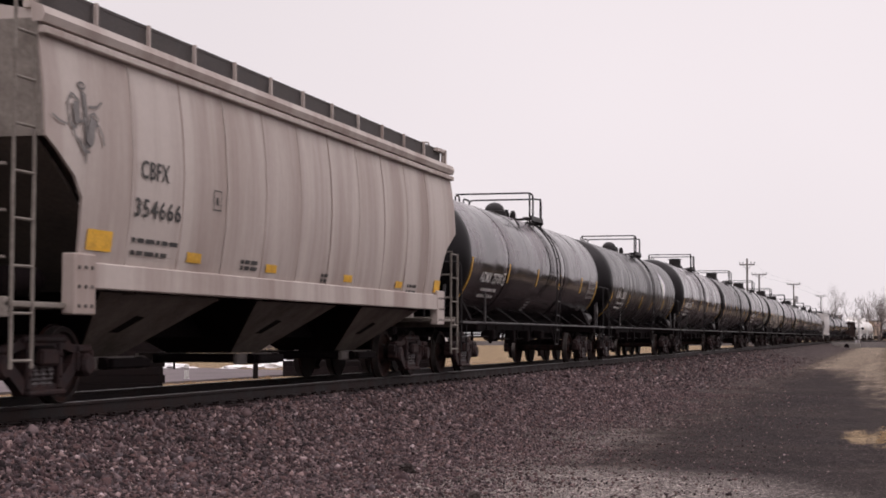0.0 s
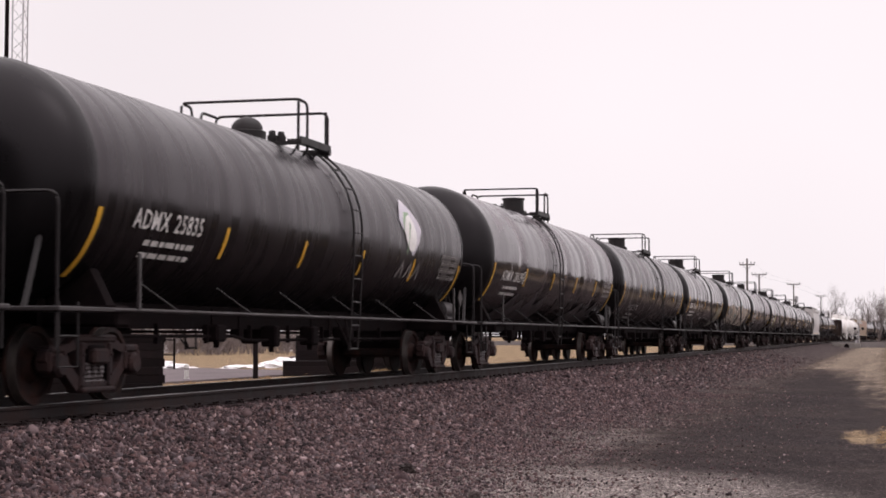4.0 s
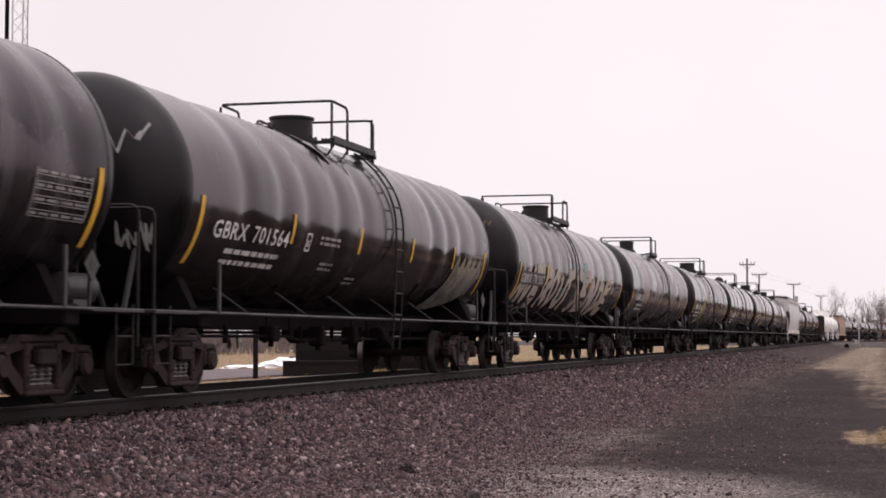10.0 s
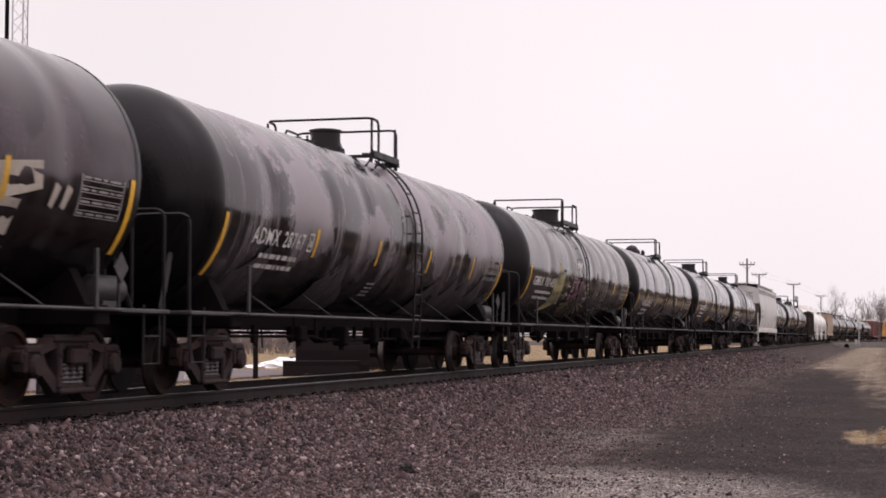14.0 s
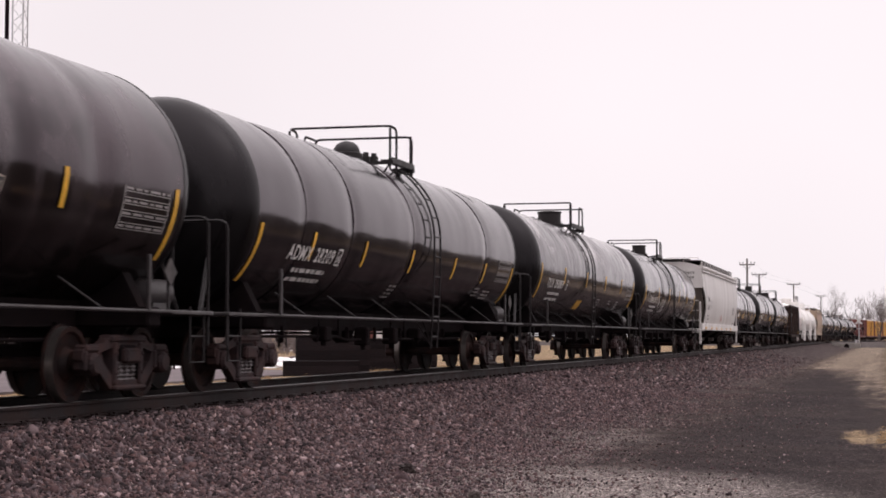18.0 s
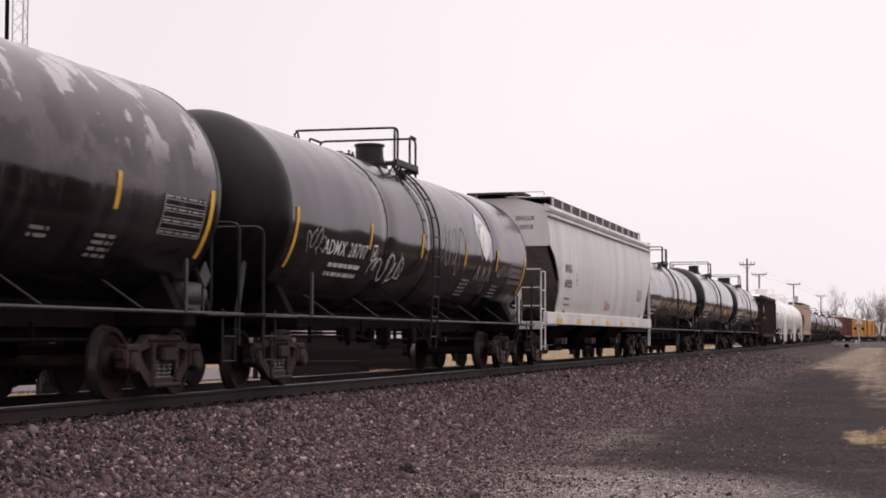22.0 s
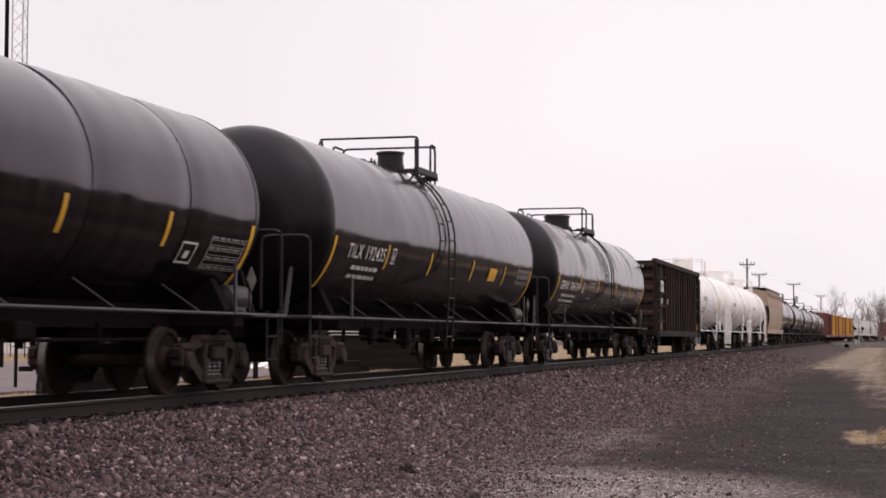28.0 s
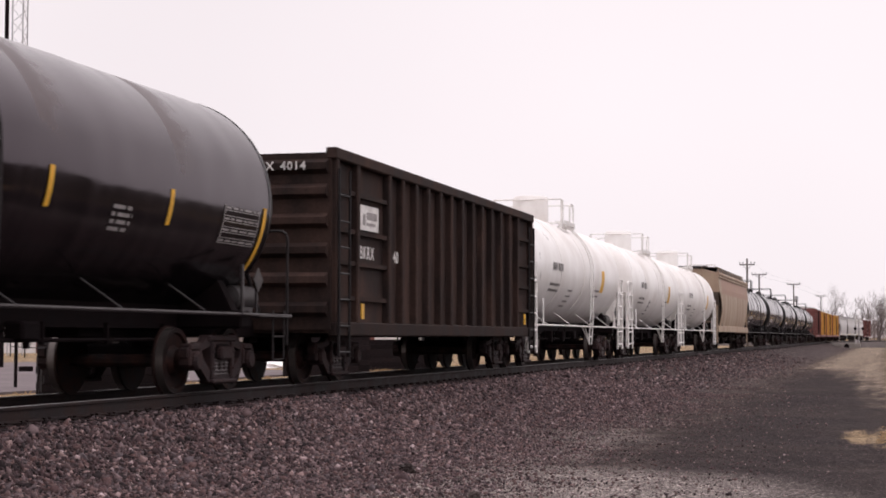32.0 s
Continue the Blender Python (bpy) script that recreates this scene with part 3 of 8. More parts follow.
    dark_in = math_n("MULTIPLY", ramp_n(rim, -4.7, -7.2), ramp_n(math_n("ADD", along, math_n("MULTIPLY", wob, 4.0)), 86.0, 66.0))
    dark_in = math_n("MULTIPLY", dark_in, ramp_n(beyond, -0.9, 0.8))
    base = mix_n(math_n("MULTIPLY", dark_in, ramp_n(big, 0.35, 0.6, 0.72, 1.0)), base, cinder)
    base = mix_n(base_grass, base, grass)
    # pale fines where the ballast thins out near by
    fines = math_n("MULTIPLY", ramp_n(rim, -3.4, -4.6), ramp_n(rim, -6.3, -5.3))
    base = mix_n(math_n("MULTIPLY", fines, ramp_n(along, 38.0, 20.0, 0.0, 0.6)), base, gravel)
    # pale gravel nearest to the camera
    gu = math_n("DIVIDE", math_n("SUBTRACT", along, 15.9), 3.0)
    gv = math_n("DIVIDE", math_n("ADD", across, 6.4), 2.3)
    gd = math_n("ADD", math_n("ADD", math_n("MULTIPLY", gu, gu), math_n("MULTIPLY", gv, gv)), math_n("ADD", math_n("MULTIPLY", wob, 0.3), math_n("MULTIPLY", math_n("SUBTRACT", fine, 0.5), 2.4)))
    base = mix_n(ramp_n(gd, 2.2, 0.2), base, gravel)
    # speckle of small stones and grit over everything
    vor3 = node(nt, "ShaderNodeTexVoronoi", Scale=70.0)
    L(tc.outputs["UV"], vor3.inputs["Vector"])
    sep3 = node(nt, "ShaderNodeSeparateColor")
    L(vor3.outputs["Color"], sep3.inputs[0])
    fleck = math_n("ADD", ramp_n(sep3.outputs[0], 0.0, 1.0, 0.55, 1.35), math_n("ADD", ramp_n(sep3.outputs[1], 0.94, 1.0, 0.0, 2.0), ramp_n(sep2.outputs[1], 0.9, 1.0, 0.0, 1.2)))
    grit = node(nt, "ShaderNodeMix")
    grit.data_type, grit.blend_type = "RGBA", "MULTIPLY"
    grit.inputs["Factor"].default_value = 1.0
    L(base, grit.inputs["A"])
    L(math_n("MULTIPLY", fleck, ramp_n(mid, 0.3, 0.7, 0.8, 1.15)), grit.inputs["B"])
    base = grit.outputs["Result"]
    L(base, bs.inputs["Base Color"])
    bp = node(nt, "ShaderNodeBump", Strength=0.7, Distance=0.03)
    h = math_n("MULTIPLY_ADD", vor.outputs["Distance"], -1.0, math_n("MULTIPLY", fine, 0.8))
    L(h, bp.inputs["Height"])
    L(bp.outputs[0], bs.inputs["Normal"])
    return m


def build_ground():
    ss = spread_line([0 + 0.5 * i for i in range(160)], -2500, 4200, 1.1)
    us = spread_line([-14 + 0.25 * i for i in range(105)], -3000, 3000, 1.2)
    verts, uvs = [], []
    for s in ss:
        p, a = track_at(min(s, 900.0))
        c, n = Vector((math.cos(a), math.sin(a), 0)), Vector((-math.sin(a), math.cos(a), 0))
        over = max(0.0, s - 900.0)
        for u in us:
            lim = max(min(u, 1200.0), -1200.0) if s > 200 else u
            q = p + c * over + n * lim
            verts.append((q.x, q.y, ground_z(s, u)))
            uvs.append((s, u))
    w = len(us)
    faces = [(i * w + j, i * w + w + j, i * w + w + j + 1, i * w + j + 1) for i in range(len(ss) - 1) for j in range(w - 1)]
    me = bpy.data.meshes.new("ground")
    me.from_pydata(verts, [], faces)
    layer = me.uv_layers.new(name="metres")
    flat = np.array(uvs, dtype=np.float32)[np.array(faces).ravel()]
    layer.data.foreach_set("uv", flat.ravel())
    me.materials.append(ground_material())
    me.polygons.foreach_set("use_smooth", [True] * len(me.polygons))
    return tagged(new("ground", me), "stony dirt and dry winter grass beside the track", "ground", kind="structure")


ground = build_ground()


def swept(bm, outline, s0, s1, step, v0=0.0):
    """An outline (across, up) drawn along the track."""
    rings, s = [], s0
    while s <= s1 + 1e-6:
        p, a = track_at(s)
        n = Vector((-math.sin(a), math.cos(a), 0))
        rings.append([bm.verts.new(p + n * (v0 + o[0]) + Vector((0, 0, o[1]))) for o in outline])
        s += step if s < CURVE_S else step * 0.5
    k = len(outline)
    for a, b in zip(rings, rings[1:]):
        for i in range(k):
            bm.faces.new((a[i], a[(i + 1) % k], b[(i + 1) % k], b[i]))
    bm.faces.new(rings[0][::-1])
    bm.faces.new(rings[-1])
    bmesh.ops.recalc_face_normals(bm, faces=bm.faces)
    return bm


track = thing("railway_track", "single railway line of worn steel rails on creosoted ties", "railway track", kind="structure")
for v0 in (-GAUGE / 2, GAUGE / 2):
    web = [(-0.07, -0.175), (0.07, -0.175), (0.07, -0.163), (0.012, -0.145), (0.012, -0.045), (0.034, -0.036), (0.034, -0.006), (-0.034, -0.006), (-0.034, -0.036), (-0.012, -0.045), (-0.012, -0.145), (-0.07, -0.163)]
    r = part("rail", swept(B(), web, -40, 560, 15, v0), M["rail_steel"], track, "rusty steel rail")
    part("rail_head", swept(B(), [(-0.03, -0.006), (0.03, -0.006), (0.026, 0.0), (-0.026, 0.0)], -40, 560, 15, v0), M["rail_head"], r, "bright worn rail head")
tie_bm = B()
box(tie_bm, -0.115, 0.115, -1.3, 1.3, -0.36, -0.182, 0.012)
tie_me = mesh_of("tie", tie_bm, M["tie"])
plate_bm = B()
for v0 in (-GAUGE / 2, GAUGE / 2):
    box(plate_bm, -0.1, 0.1, v0 - 0.18, v0 + 0.18, -0.182, -0.17)
    for dx in (-0.06, 0.06):
        for dy in (-0.09, 0.09):
            box(plate_bm, dx - 0.012, dx + 0.012, v0 + dy - 0.02, v0 + dy + 0.02, -0.17, -0.145)
plate_me = mesh_of("tie_plate", plate_bm, M["rail_steel"])
rnd = random.Random(5)
s = 4.0
while s < 128:
    t_ob = part("tie", tie_me, None, track)
    t_ob.matrix_basis = pose(s, TRACK_Y + rnd.uniform(-0.03, 0.03), rnd.uniform(-0.006, 0.004), 0, 0, rnd.uniform(-1, 1))
    q = part("tie_plate", plate_me, None, t_ob)
    s += 0.5
far_bm = B()
while s < 420:
    p, a = track_at(s)
    r0 = bmesh.ops.create_cube(far_bm, size=1.0)
    bmesh.ops.transform(far_bm, matrix=Matrix.Translation(p + Vector((0, 0, -0.27))) @ Matrix.Rotation(a, 4, "Z") @ Matrix.Diagonal((0.23, 2.6, 0.17, 1)), verts=r0["verts"])
    s += 0.5
tagged(part("far_ties", far_bm, M["tie"], track), kind="stuff")


# ---- loose ballast stones along the near shoulder ----
def stone_scatter(seed, count, s0, s1, u0, u1, size, keep, taper=0.01):
    """Many small broken stones as one mesh, thinning out away from the track."""
    rg = np.random.default_rng(seed)
    s = rg.uniform(s0, s1, count)
    u = rg.uniform(u0, u1, count)
    fall = np.interp(u + 0.5 * np.sin(s * 0.9) + 0.4 * np.sin(s * 0.37 + 2), [-8.4, -6.4, -5.6, -4.6, -3.2, -0.9], [keep + 0.03, keep * 0.6 + 0.09, keep * 0.4 + 0.3, 0.7, 0.97, 1.0])
    ok = rg.uniform(0, 1, count) < fall * np.clip((s1 - s) / taper, 0, 1)
    s, u = s[ok], u[ok]
    n = len(s)
    z = np.array([ground_z(float(a), float(b)) for a, b in zip(s, u)])
    bm = bmesh.new()
    bmesh.ops.create_cube(bm, size=1.5)
    bmesh.ops.triangulate(bm, faces=bm.faces)
    base = np.array([v.co[:] for v in bm.verts])
    tri = np.array([[v.index for v in f.verts] for f in bm.faces])
    bm.free()
    k = len(base)
    r = size * np.exp(rg.normal(0, 0.35, n)) * np.interp(u, [-6.2, -4.6, -2.6], [0.5, 0.72, 1.0])
    sc = r[:, None] * rg.uniform(0.5, 1.35, (n, 3))
    P = (base[None] * rg.uniform(0.55, 1.2, (n, k, 1)) + rg.uniform(-0.3, 0.3, (n, k, 3))) * sc[:, None, :]
    q = rg.normal(size=(n, 4))
    q /= np.linalg.norm(q, axis=1)[:, None]
    w, x, y, zz = q.T
    R = np.stack([1 - 2 * (y * y + zz * zz), 2 * (x * y - zz * w), 2 * (x * zz + y * w), 2 * (x * y + zz * w), 1 - 2 * (x * x + zz * zz), 2 * (y * zz - x * w), 2 * (x * zz - y * w), 2 * (y * zz + x * w), 1 - 2 * (x * x + y * y)], 1).reshape(n, 3, 3)
    P = np.einsum("nij,nkj->nki", R, P)
    P += np.stack([s, TRACK_Y + u, z + r * 0.3], 1)[:, None, :]
    me = bpy.data.meshes.new("ballast_stones")
    verts = P.reshape(-1, 3)
    faces = (tri[None] + (np.arange(n) * k)[:, None, None]).reshape(-1)
    me.vertices.add(len(verts))
    me.vertices.foreach_set("co", verts.ravel().astype(np.float32))
    me.loops.add(len(faces))
    me.loops.foreach_set("vertex_index", faces.astype(np.int32))
    me.polygons.add(len(faces) // 3)
    me.polygons.foreach_set("loop_start", np.arange(0, len(faces), 3, dtype=np.int32))
    me.update(calc_edges=True)
    return me


def stone_material():
    m = bpy.data.materials.new("broken_ballast_stone")
    m.use_nodes = True
    nt = m.node_tree
    bs = nt.nodes["Principled BSDF"]
    bs.inputs["Roughness"].default_value = 0.85
    bs.inputs["Specular IOR Level"].default_value = 0.15
    geo = node(nt, "ShaderNodeNewGeometry")
    ramp = node(nt, "ShaderNodeValToRGB")
    nt.links.new(geo.outputs["Random Per Island"], ramp.inputs[0])
    el = ramp.color_ramp.elements
    el[0].color, el[1].color = (0.016, 0.012, 0.013, 1), (0.350, 0.277, 0.280, 1)
    for pos, c in ((0.22, (0.041, 0.028, 0.030)), (0.45, (0.072, 0.045, 0.047)), (0.62, (0.111, 0.067, 0.064)), (0.76, (0.082, 0.065, 0.071)), (0.9, (0.160, 0.113, 0.114)), (0.97, (0.242, 0.167, 0.160))):
        e = el.new(pos)
        e.color = rgba(c)
    tc = node(nt, "ShaderNodeTexCoord")
    nz = node(nt, "ShaderNodeTexNoise", Scale=60.0, Detail=3.0)
    nt.links.new(tc.outputs["Object"], nz.inputs["Vector"])
    rg = node(nt, "ShaderNodeMapRange", From_Min=0.3, From_Max=0.7, To_Min=0.75, To_Max=1.2)
    nt.links.new(nz.outputs[0], rg.inputs[0])
    mul = node(nt, "ShaderNodeMix")
    mul.data_type, mul.blend_type = "RGBA", "MULTIPLY"
    mul.inputs["Factor"].default_value = 1.0
    nt.links.new(ramp.outputs[0], mul.inputs["A"])
    nt.links.new(rg.outputs[0], mul.inputs["B"])
    nt.links.new(mul.outputs["Result"], bs.inputs["Base Color"])
    return m


M["stone"] = stone_material()
for args in ((11, 110000, 9.0, 24.0, -8.4, -0.95, 0.0178, 0.0), (12, 95000, 24.0, 46.0, -8.6, -0.95, 0.0175, 0.0), (14, 26000, 46.0, 125.0, -7.0, -0.95, 0.027, 0.0, 75.0), (13, 20000, 11.5, 26.0, -10.6, -4.4, 0.0095, 0.28)):
    me = stone_scatter(*args)
    me.materials.append(M["stone"])
    tagged(new("ballast_stones", me), "loose brown and grey ballast stones beside the rail", "ballast", kind="stuff")


# ---- rolling stock: parts that all cars share ----
WHEEL_R = 0.425


def wheelset_mesh():
    bm = B()
    tube(bm, [(0, -1.05, 0), (0, 1.05, 0)], 0.085, 10)
    for sgn in (-1, 1):
        y = sgn * GAUGE / 2
        prof = [(y - sgn * 0.085, 0.12), (y - sgn * 0.085, 0.3), (y - sgn * 0.085, 0.45), (y - sgn * 0.055, 0.45), (y - sgn * 0.048, 0.427), (y + sgn * 0.055, WHEEL_R - 0.003), (y + sgn * 0.055, 0.365), (y + sgn * 0.02, 0.345), (y + sgn * 0.0, 0.2), (y + sgn * 0.075, 0.15), (y + sgn * 0.075, 0.09)]
        lathe(bm, "y", prof, 36)
        for f in bm.faces:
            if all(0.415 < math.hypot(v.co.x, v.co.z) < 0.43 for v in f.verts):
                f.material_index = 1
        for k in range(3):     # bolts of the bearing cap, which show the turning
            t = k * math.tau / 3
            lathe(bm, "y", [(sgn * 1.05, 0.016), (sgn * 1.085, 0.016)], 6, (0.05 * math.cos(t), 0, 0.05 * math.sin(t)))
    bmesh.ops.recalc_face_normals(bm, faces=bm.faces)
    return mesh_of("wheelset", bm, [M["wheel"], M["tread"]], True)


def side_frame_mesh():
    bm = B()
    out = [(-1.12, 0.60), (-1.12, 0.50), (-1.0, 0.42), (-0.78, 0.42), (-0.70, 0.36), (-0.42, 0.16), (0.42, 0.16), (0.70, 0.36), (0.78, 0.42), (1.0, 0.42), (1.12, 0.50), (1.12, 0.60), (0.98, 0.66), (0.62, 0.68), (0.45, 0.76), (-0.45, 0.76), (-0.62, 0.68), (-0.98, 0.66)]
    holes = [[(-0.66, 0.58), (-0.36, 0.64), (-0.36, 0.30), (-0.60, 0.47)], [(0.66, 0.58), (0.36, 0.64), (0.36, 0.30), (0.60, 0.47)], [(-0.28, 0.62), (0.28, 0.62), (0.28, 0.26), (-0.28, 0.26)]]
    edges = []
    for loop in [out] + holes:
        vs = [bm.verts.new((p[0], -0.055, p[1])) for p in loop]
        edges += [bm.edges.new((vs[k], vs[(k + 1) % len(vs)])) for k in range(len(vs))]
    bmesh.ops.triangle_fill(bm, edges=edges, use_beauty=True)
    ext = bmesh.ops.extrude_face_region(bm, geom=list(bm.faces))
    bmesh.ops.translate(bm, verts=[v for v in ext["geom"] if isinstance(v, bmesh.types.BMVert)], vec=(0, 0.11, 0))
    for dx in (-0.89, 0.89):
        lathe(bm, "y", [(-0.14, 0.02), (-0.14, 0.1), (-0.1, 0.13), (0.1, 0.13)], 14, (dx, 0, 0.45))
        box(bm, dx - 0.17, dx + 0.17, -0.08, 0.08, 0.58, 0.67, 0.025)
        for q in (-0.16, 0.16):
            box(bm, dx + q - 0.035, dx + q + 0.035, -0.085, 0.085, 0.38, 0.6, 0.02)
    box(bm, -0.4, 0.4, -0.12, 0.1, 0.14, 0.2, 0.02)
    box(bm, -0.47, 0.47, -0.085, 0.085, 0.69, 0.78, 0.025)
    box(bm, -0.19, 0.19, -0.15, 0.0, 0.45, 0.63, 0.03)
    for q in (-0.33, 0.33):
        box(bm, q - 0.05, q + 0.05, -0.085, 0.085, 0.2, 0.7, 0.02)
        for z in (0.34, 0.56):
            lathe(bm, "y", [(-0.1, 0.022), (-0.07, 0.022)], 6, (q, 0, z))
    bmesh.ops.recalc_face_normals(bm, faces=bm.faces)
    return mesh_of("side_frame", bm, M["truck"])


def spring_mesh():
    bm = B()
    for k in (-1, 0, 1):
        pts = [(k * 0.16 + 0.06 * math.cos(t * 1.2), 0.06 * math.sin(t * 1.2), 0.2 + 0.24 * t / 26) for t in range(27)]
        tube(bm, pts, 0.022, 5)
    return mesh_of("spring_nest", bm, M["spring"])


def bolster_mesh():
    bm = B()
    box(bm, -0.2, 0.2, -1.1, 1.1, 0.44, 0.64, 0.03)
    lathe(bm, "z", [(0.6, 0.3), (0.72, 0.3), (0.72, 0.2)], 16)
    for dx in (-0.46, 0.46):
        box(bm, dx - 0.05, dx + 0.05, -0.85, 0.85, 0.34, 0.46, 0.02)
    return mesh_of("bolster", bm, M["under"])


SHARED = {"wheelset": wheelset_mesh(), "side_frame": side_frame_mesh(), "spring_nest": spring_mesh(), "bolster": bolster_mesh()}


def add_truck(car, x):
    truck = part("truck", SHARED["bolster"], None, car, "rusty two-axle truck")
    truck.matrix_basis = pose(x, 0, 0)
    for y in (-1.0, 1.0):
        part("side_frame", SHARED["side_frame"], None, truck).matrix_basis = pose(0, y, -0.025)
        part("spring_nest", SHARED["spring_nest"], None, truck).matrix_basis = pose(0, y, 0)
    for dx in (-0.89, 0.89):
        w = part("wheelset", SHARED["wheelset"], None, truck)
        w.matrix_basis = pose(dx, 0, WHEEL_R)
    return truck


def coupler_mesh():
    bm = B()
    box(bm, -0.55, 0.12, -0.09, 0.09, 0.75, 0.93, 0.03)
    box(bm, 0.08, 0.36, -0.15, 0.13, 0.72, 0.98, 0.05)
    box(bm, 0.2, 0.44, 0.05, 0.17, 0.74, 0.96, 0.04)
    tube(bm, rounded([(0.0, -0.25, 0.8), (0.12, -0.28, 0.5), (0.4, -0.28, 0.38), (0.6, -0.25, 0.45)], 0.15), 0.03, 6)
    return mesh_of("coupler", bm, M["under"])


SHARED["coupler"] = coupler_mesh()


def add_couplers(car, x):
    part("coupler", SHARED["coupler"], None, car).matrix_basis = pose(x, 0, 0)
    part("coupler", SHARED["coupler"], None, car).matrix_basis = pose(-x, 0, 0, 0, 0, 180)


def ladder_mesh(name, mat, w, z0, z1, pitch=0.36, r=0.016, axis="x"):
    bm = B()
    ax = (lambda a, z: (a, 0, z)) if axis == "x" else (lambda a, z: (0, a, z))
    for a in (-w / 2, w / 2):
        tube(bm, [ax(a, z0), ax(a, z1)], r * 1.4, 6)
    z = z0 + 0.08
    while z < z1:
        tube(bm, [ax(-w / 2, z), ax(w / 2, z)], r, 6)
        z += pitch
    return mesh_of(name, bm, mat)


# ---- tank cars ----
TANK_FOOT = 1.07     # underside of every tank


def on_tank(R, x, z_arc, lift):
    """The place on the near side of the tank: x along it, z_arc metres of arc above its middle."""
    a, mid = z_arc / R, TANK_FOOT + R
    return Vector((x, -(R + lift) * math.cos(a), mid + (R + lift) * math.sin(a)))


def patch(bm, R, x0, x1, a0, a1, lift=0.011, skew=0.0, n=8):
    """A thin sheet on the near side of the tank."""
    rows = []
    for i in range(n + 1):
        a = a0 + (a1 - a0) * i / n
        rows.append([bm.verts.new(on_tank(R, x + skew * i / n, a, lift)) for x in (x0, x1)])
    for p, q in zip(rows, rows[1:]):
        bm.faces.new((p[0], p[1], q[1], q[0]))
    return bm


def unread_rows(bm, R, x, a, w, rows, h=0.05, gap=0.1, seed=1):
    rr = random.Random(seed)
    for k in range(rows):
        q = x
        while q < x + w:
            l = rr.uniform(0.08, 0.3)
            patch(bm, R, q, min(q + l, x + w), a - k * gap, a - k * gap + h, 0.012, n=1)
            q += l + 0.05
    return bm


def tank_shell(name, R, half, mat, rings, seed=0):
    """The cylinder of the tank, with shallow dips along its plate joints and slightly uneven plates."""
    rr = random.Random(seed)
    bm = B()
    n, mid = 120, TANK_FOOT + R
    rows = []
    ph = rr.uniform(0, 6)
    deep = 0.034 if len(rings) > 4 else 0.024
    for i in range(n + 1):
        x = -half + 2 * half * i / n
        dip = sum(deep * math.exp(-((x - q) / 0.27) ** 2) for q in rings) * min(1.0, (half - abs(x)) / 0.5)
        rows.append((x, R - dip))
    lathe(bm, "x", rows, 64, (0, 0, mid))
    for v in bm.verts:
        rim = min(1.0, (half - abs(v.co.x)) / 0.5)
        d = Vector((0, v.co.y, v.co.z - mid))
        a = math.atan2(d.z, d.y)
        k = 0.008 * noise.noise(Vector((v.co.x * 0.75 + seed * 9.1, a * 1.1, 2.0))) + 0.006 * noise.noise(Vector((v.co.x * 1.9, a * 2.2, seed * 3.7)))
        v.co += d.normalized() * (k * rim)
    bmesh.ops.recalc_face_normals(bm, faces=bm.faces)
    return mesh_of(name, bm, mat, True)


def head_mesh(R, mat, depth=0.68):
    """A dished head whose rim is at x = 0."""
    key = "head_%.3f_%s" % (R, mat.name)
    if key not in SHARED:
        bm = B()
        prof = [(-0.05, R + 0.005), (0.0, R + 0.005)]
        for k in range(1, 15):
            t = math.pi / 2 * (1 - k / 14)
            prof.append((depth * math.cos(t), max(0.01, R * math.sin(t) ** 0.9)))
        lathe(bm, "x", prof, 64, (0, 0, TANK_FOOT + R))
        bmesh.ops.recalc_face_normals(bm, faces=bm.faces)
        SHARED[key] = mesh_of("tank_head", bm, mat, True)
    return SHARED[key]


def rung_mesh(fit):
    key = "rung_" + fit
    if key not in SHARED:
        bm = B()
        tube(bm, [(-0.21, 0, 0), (0.21, 0, 0)], 0.016, 5)
        SHARED[key] = mesh_of("rung", bm, M[fit])
    return SHARED[key]


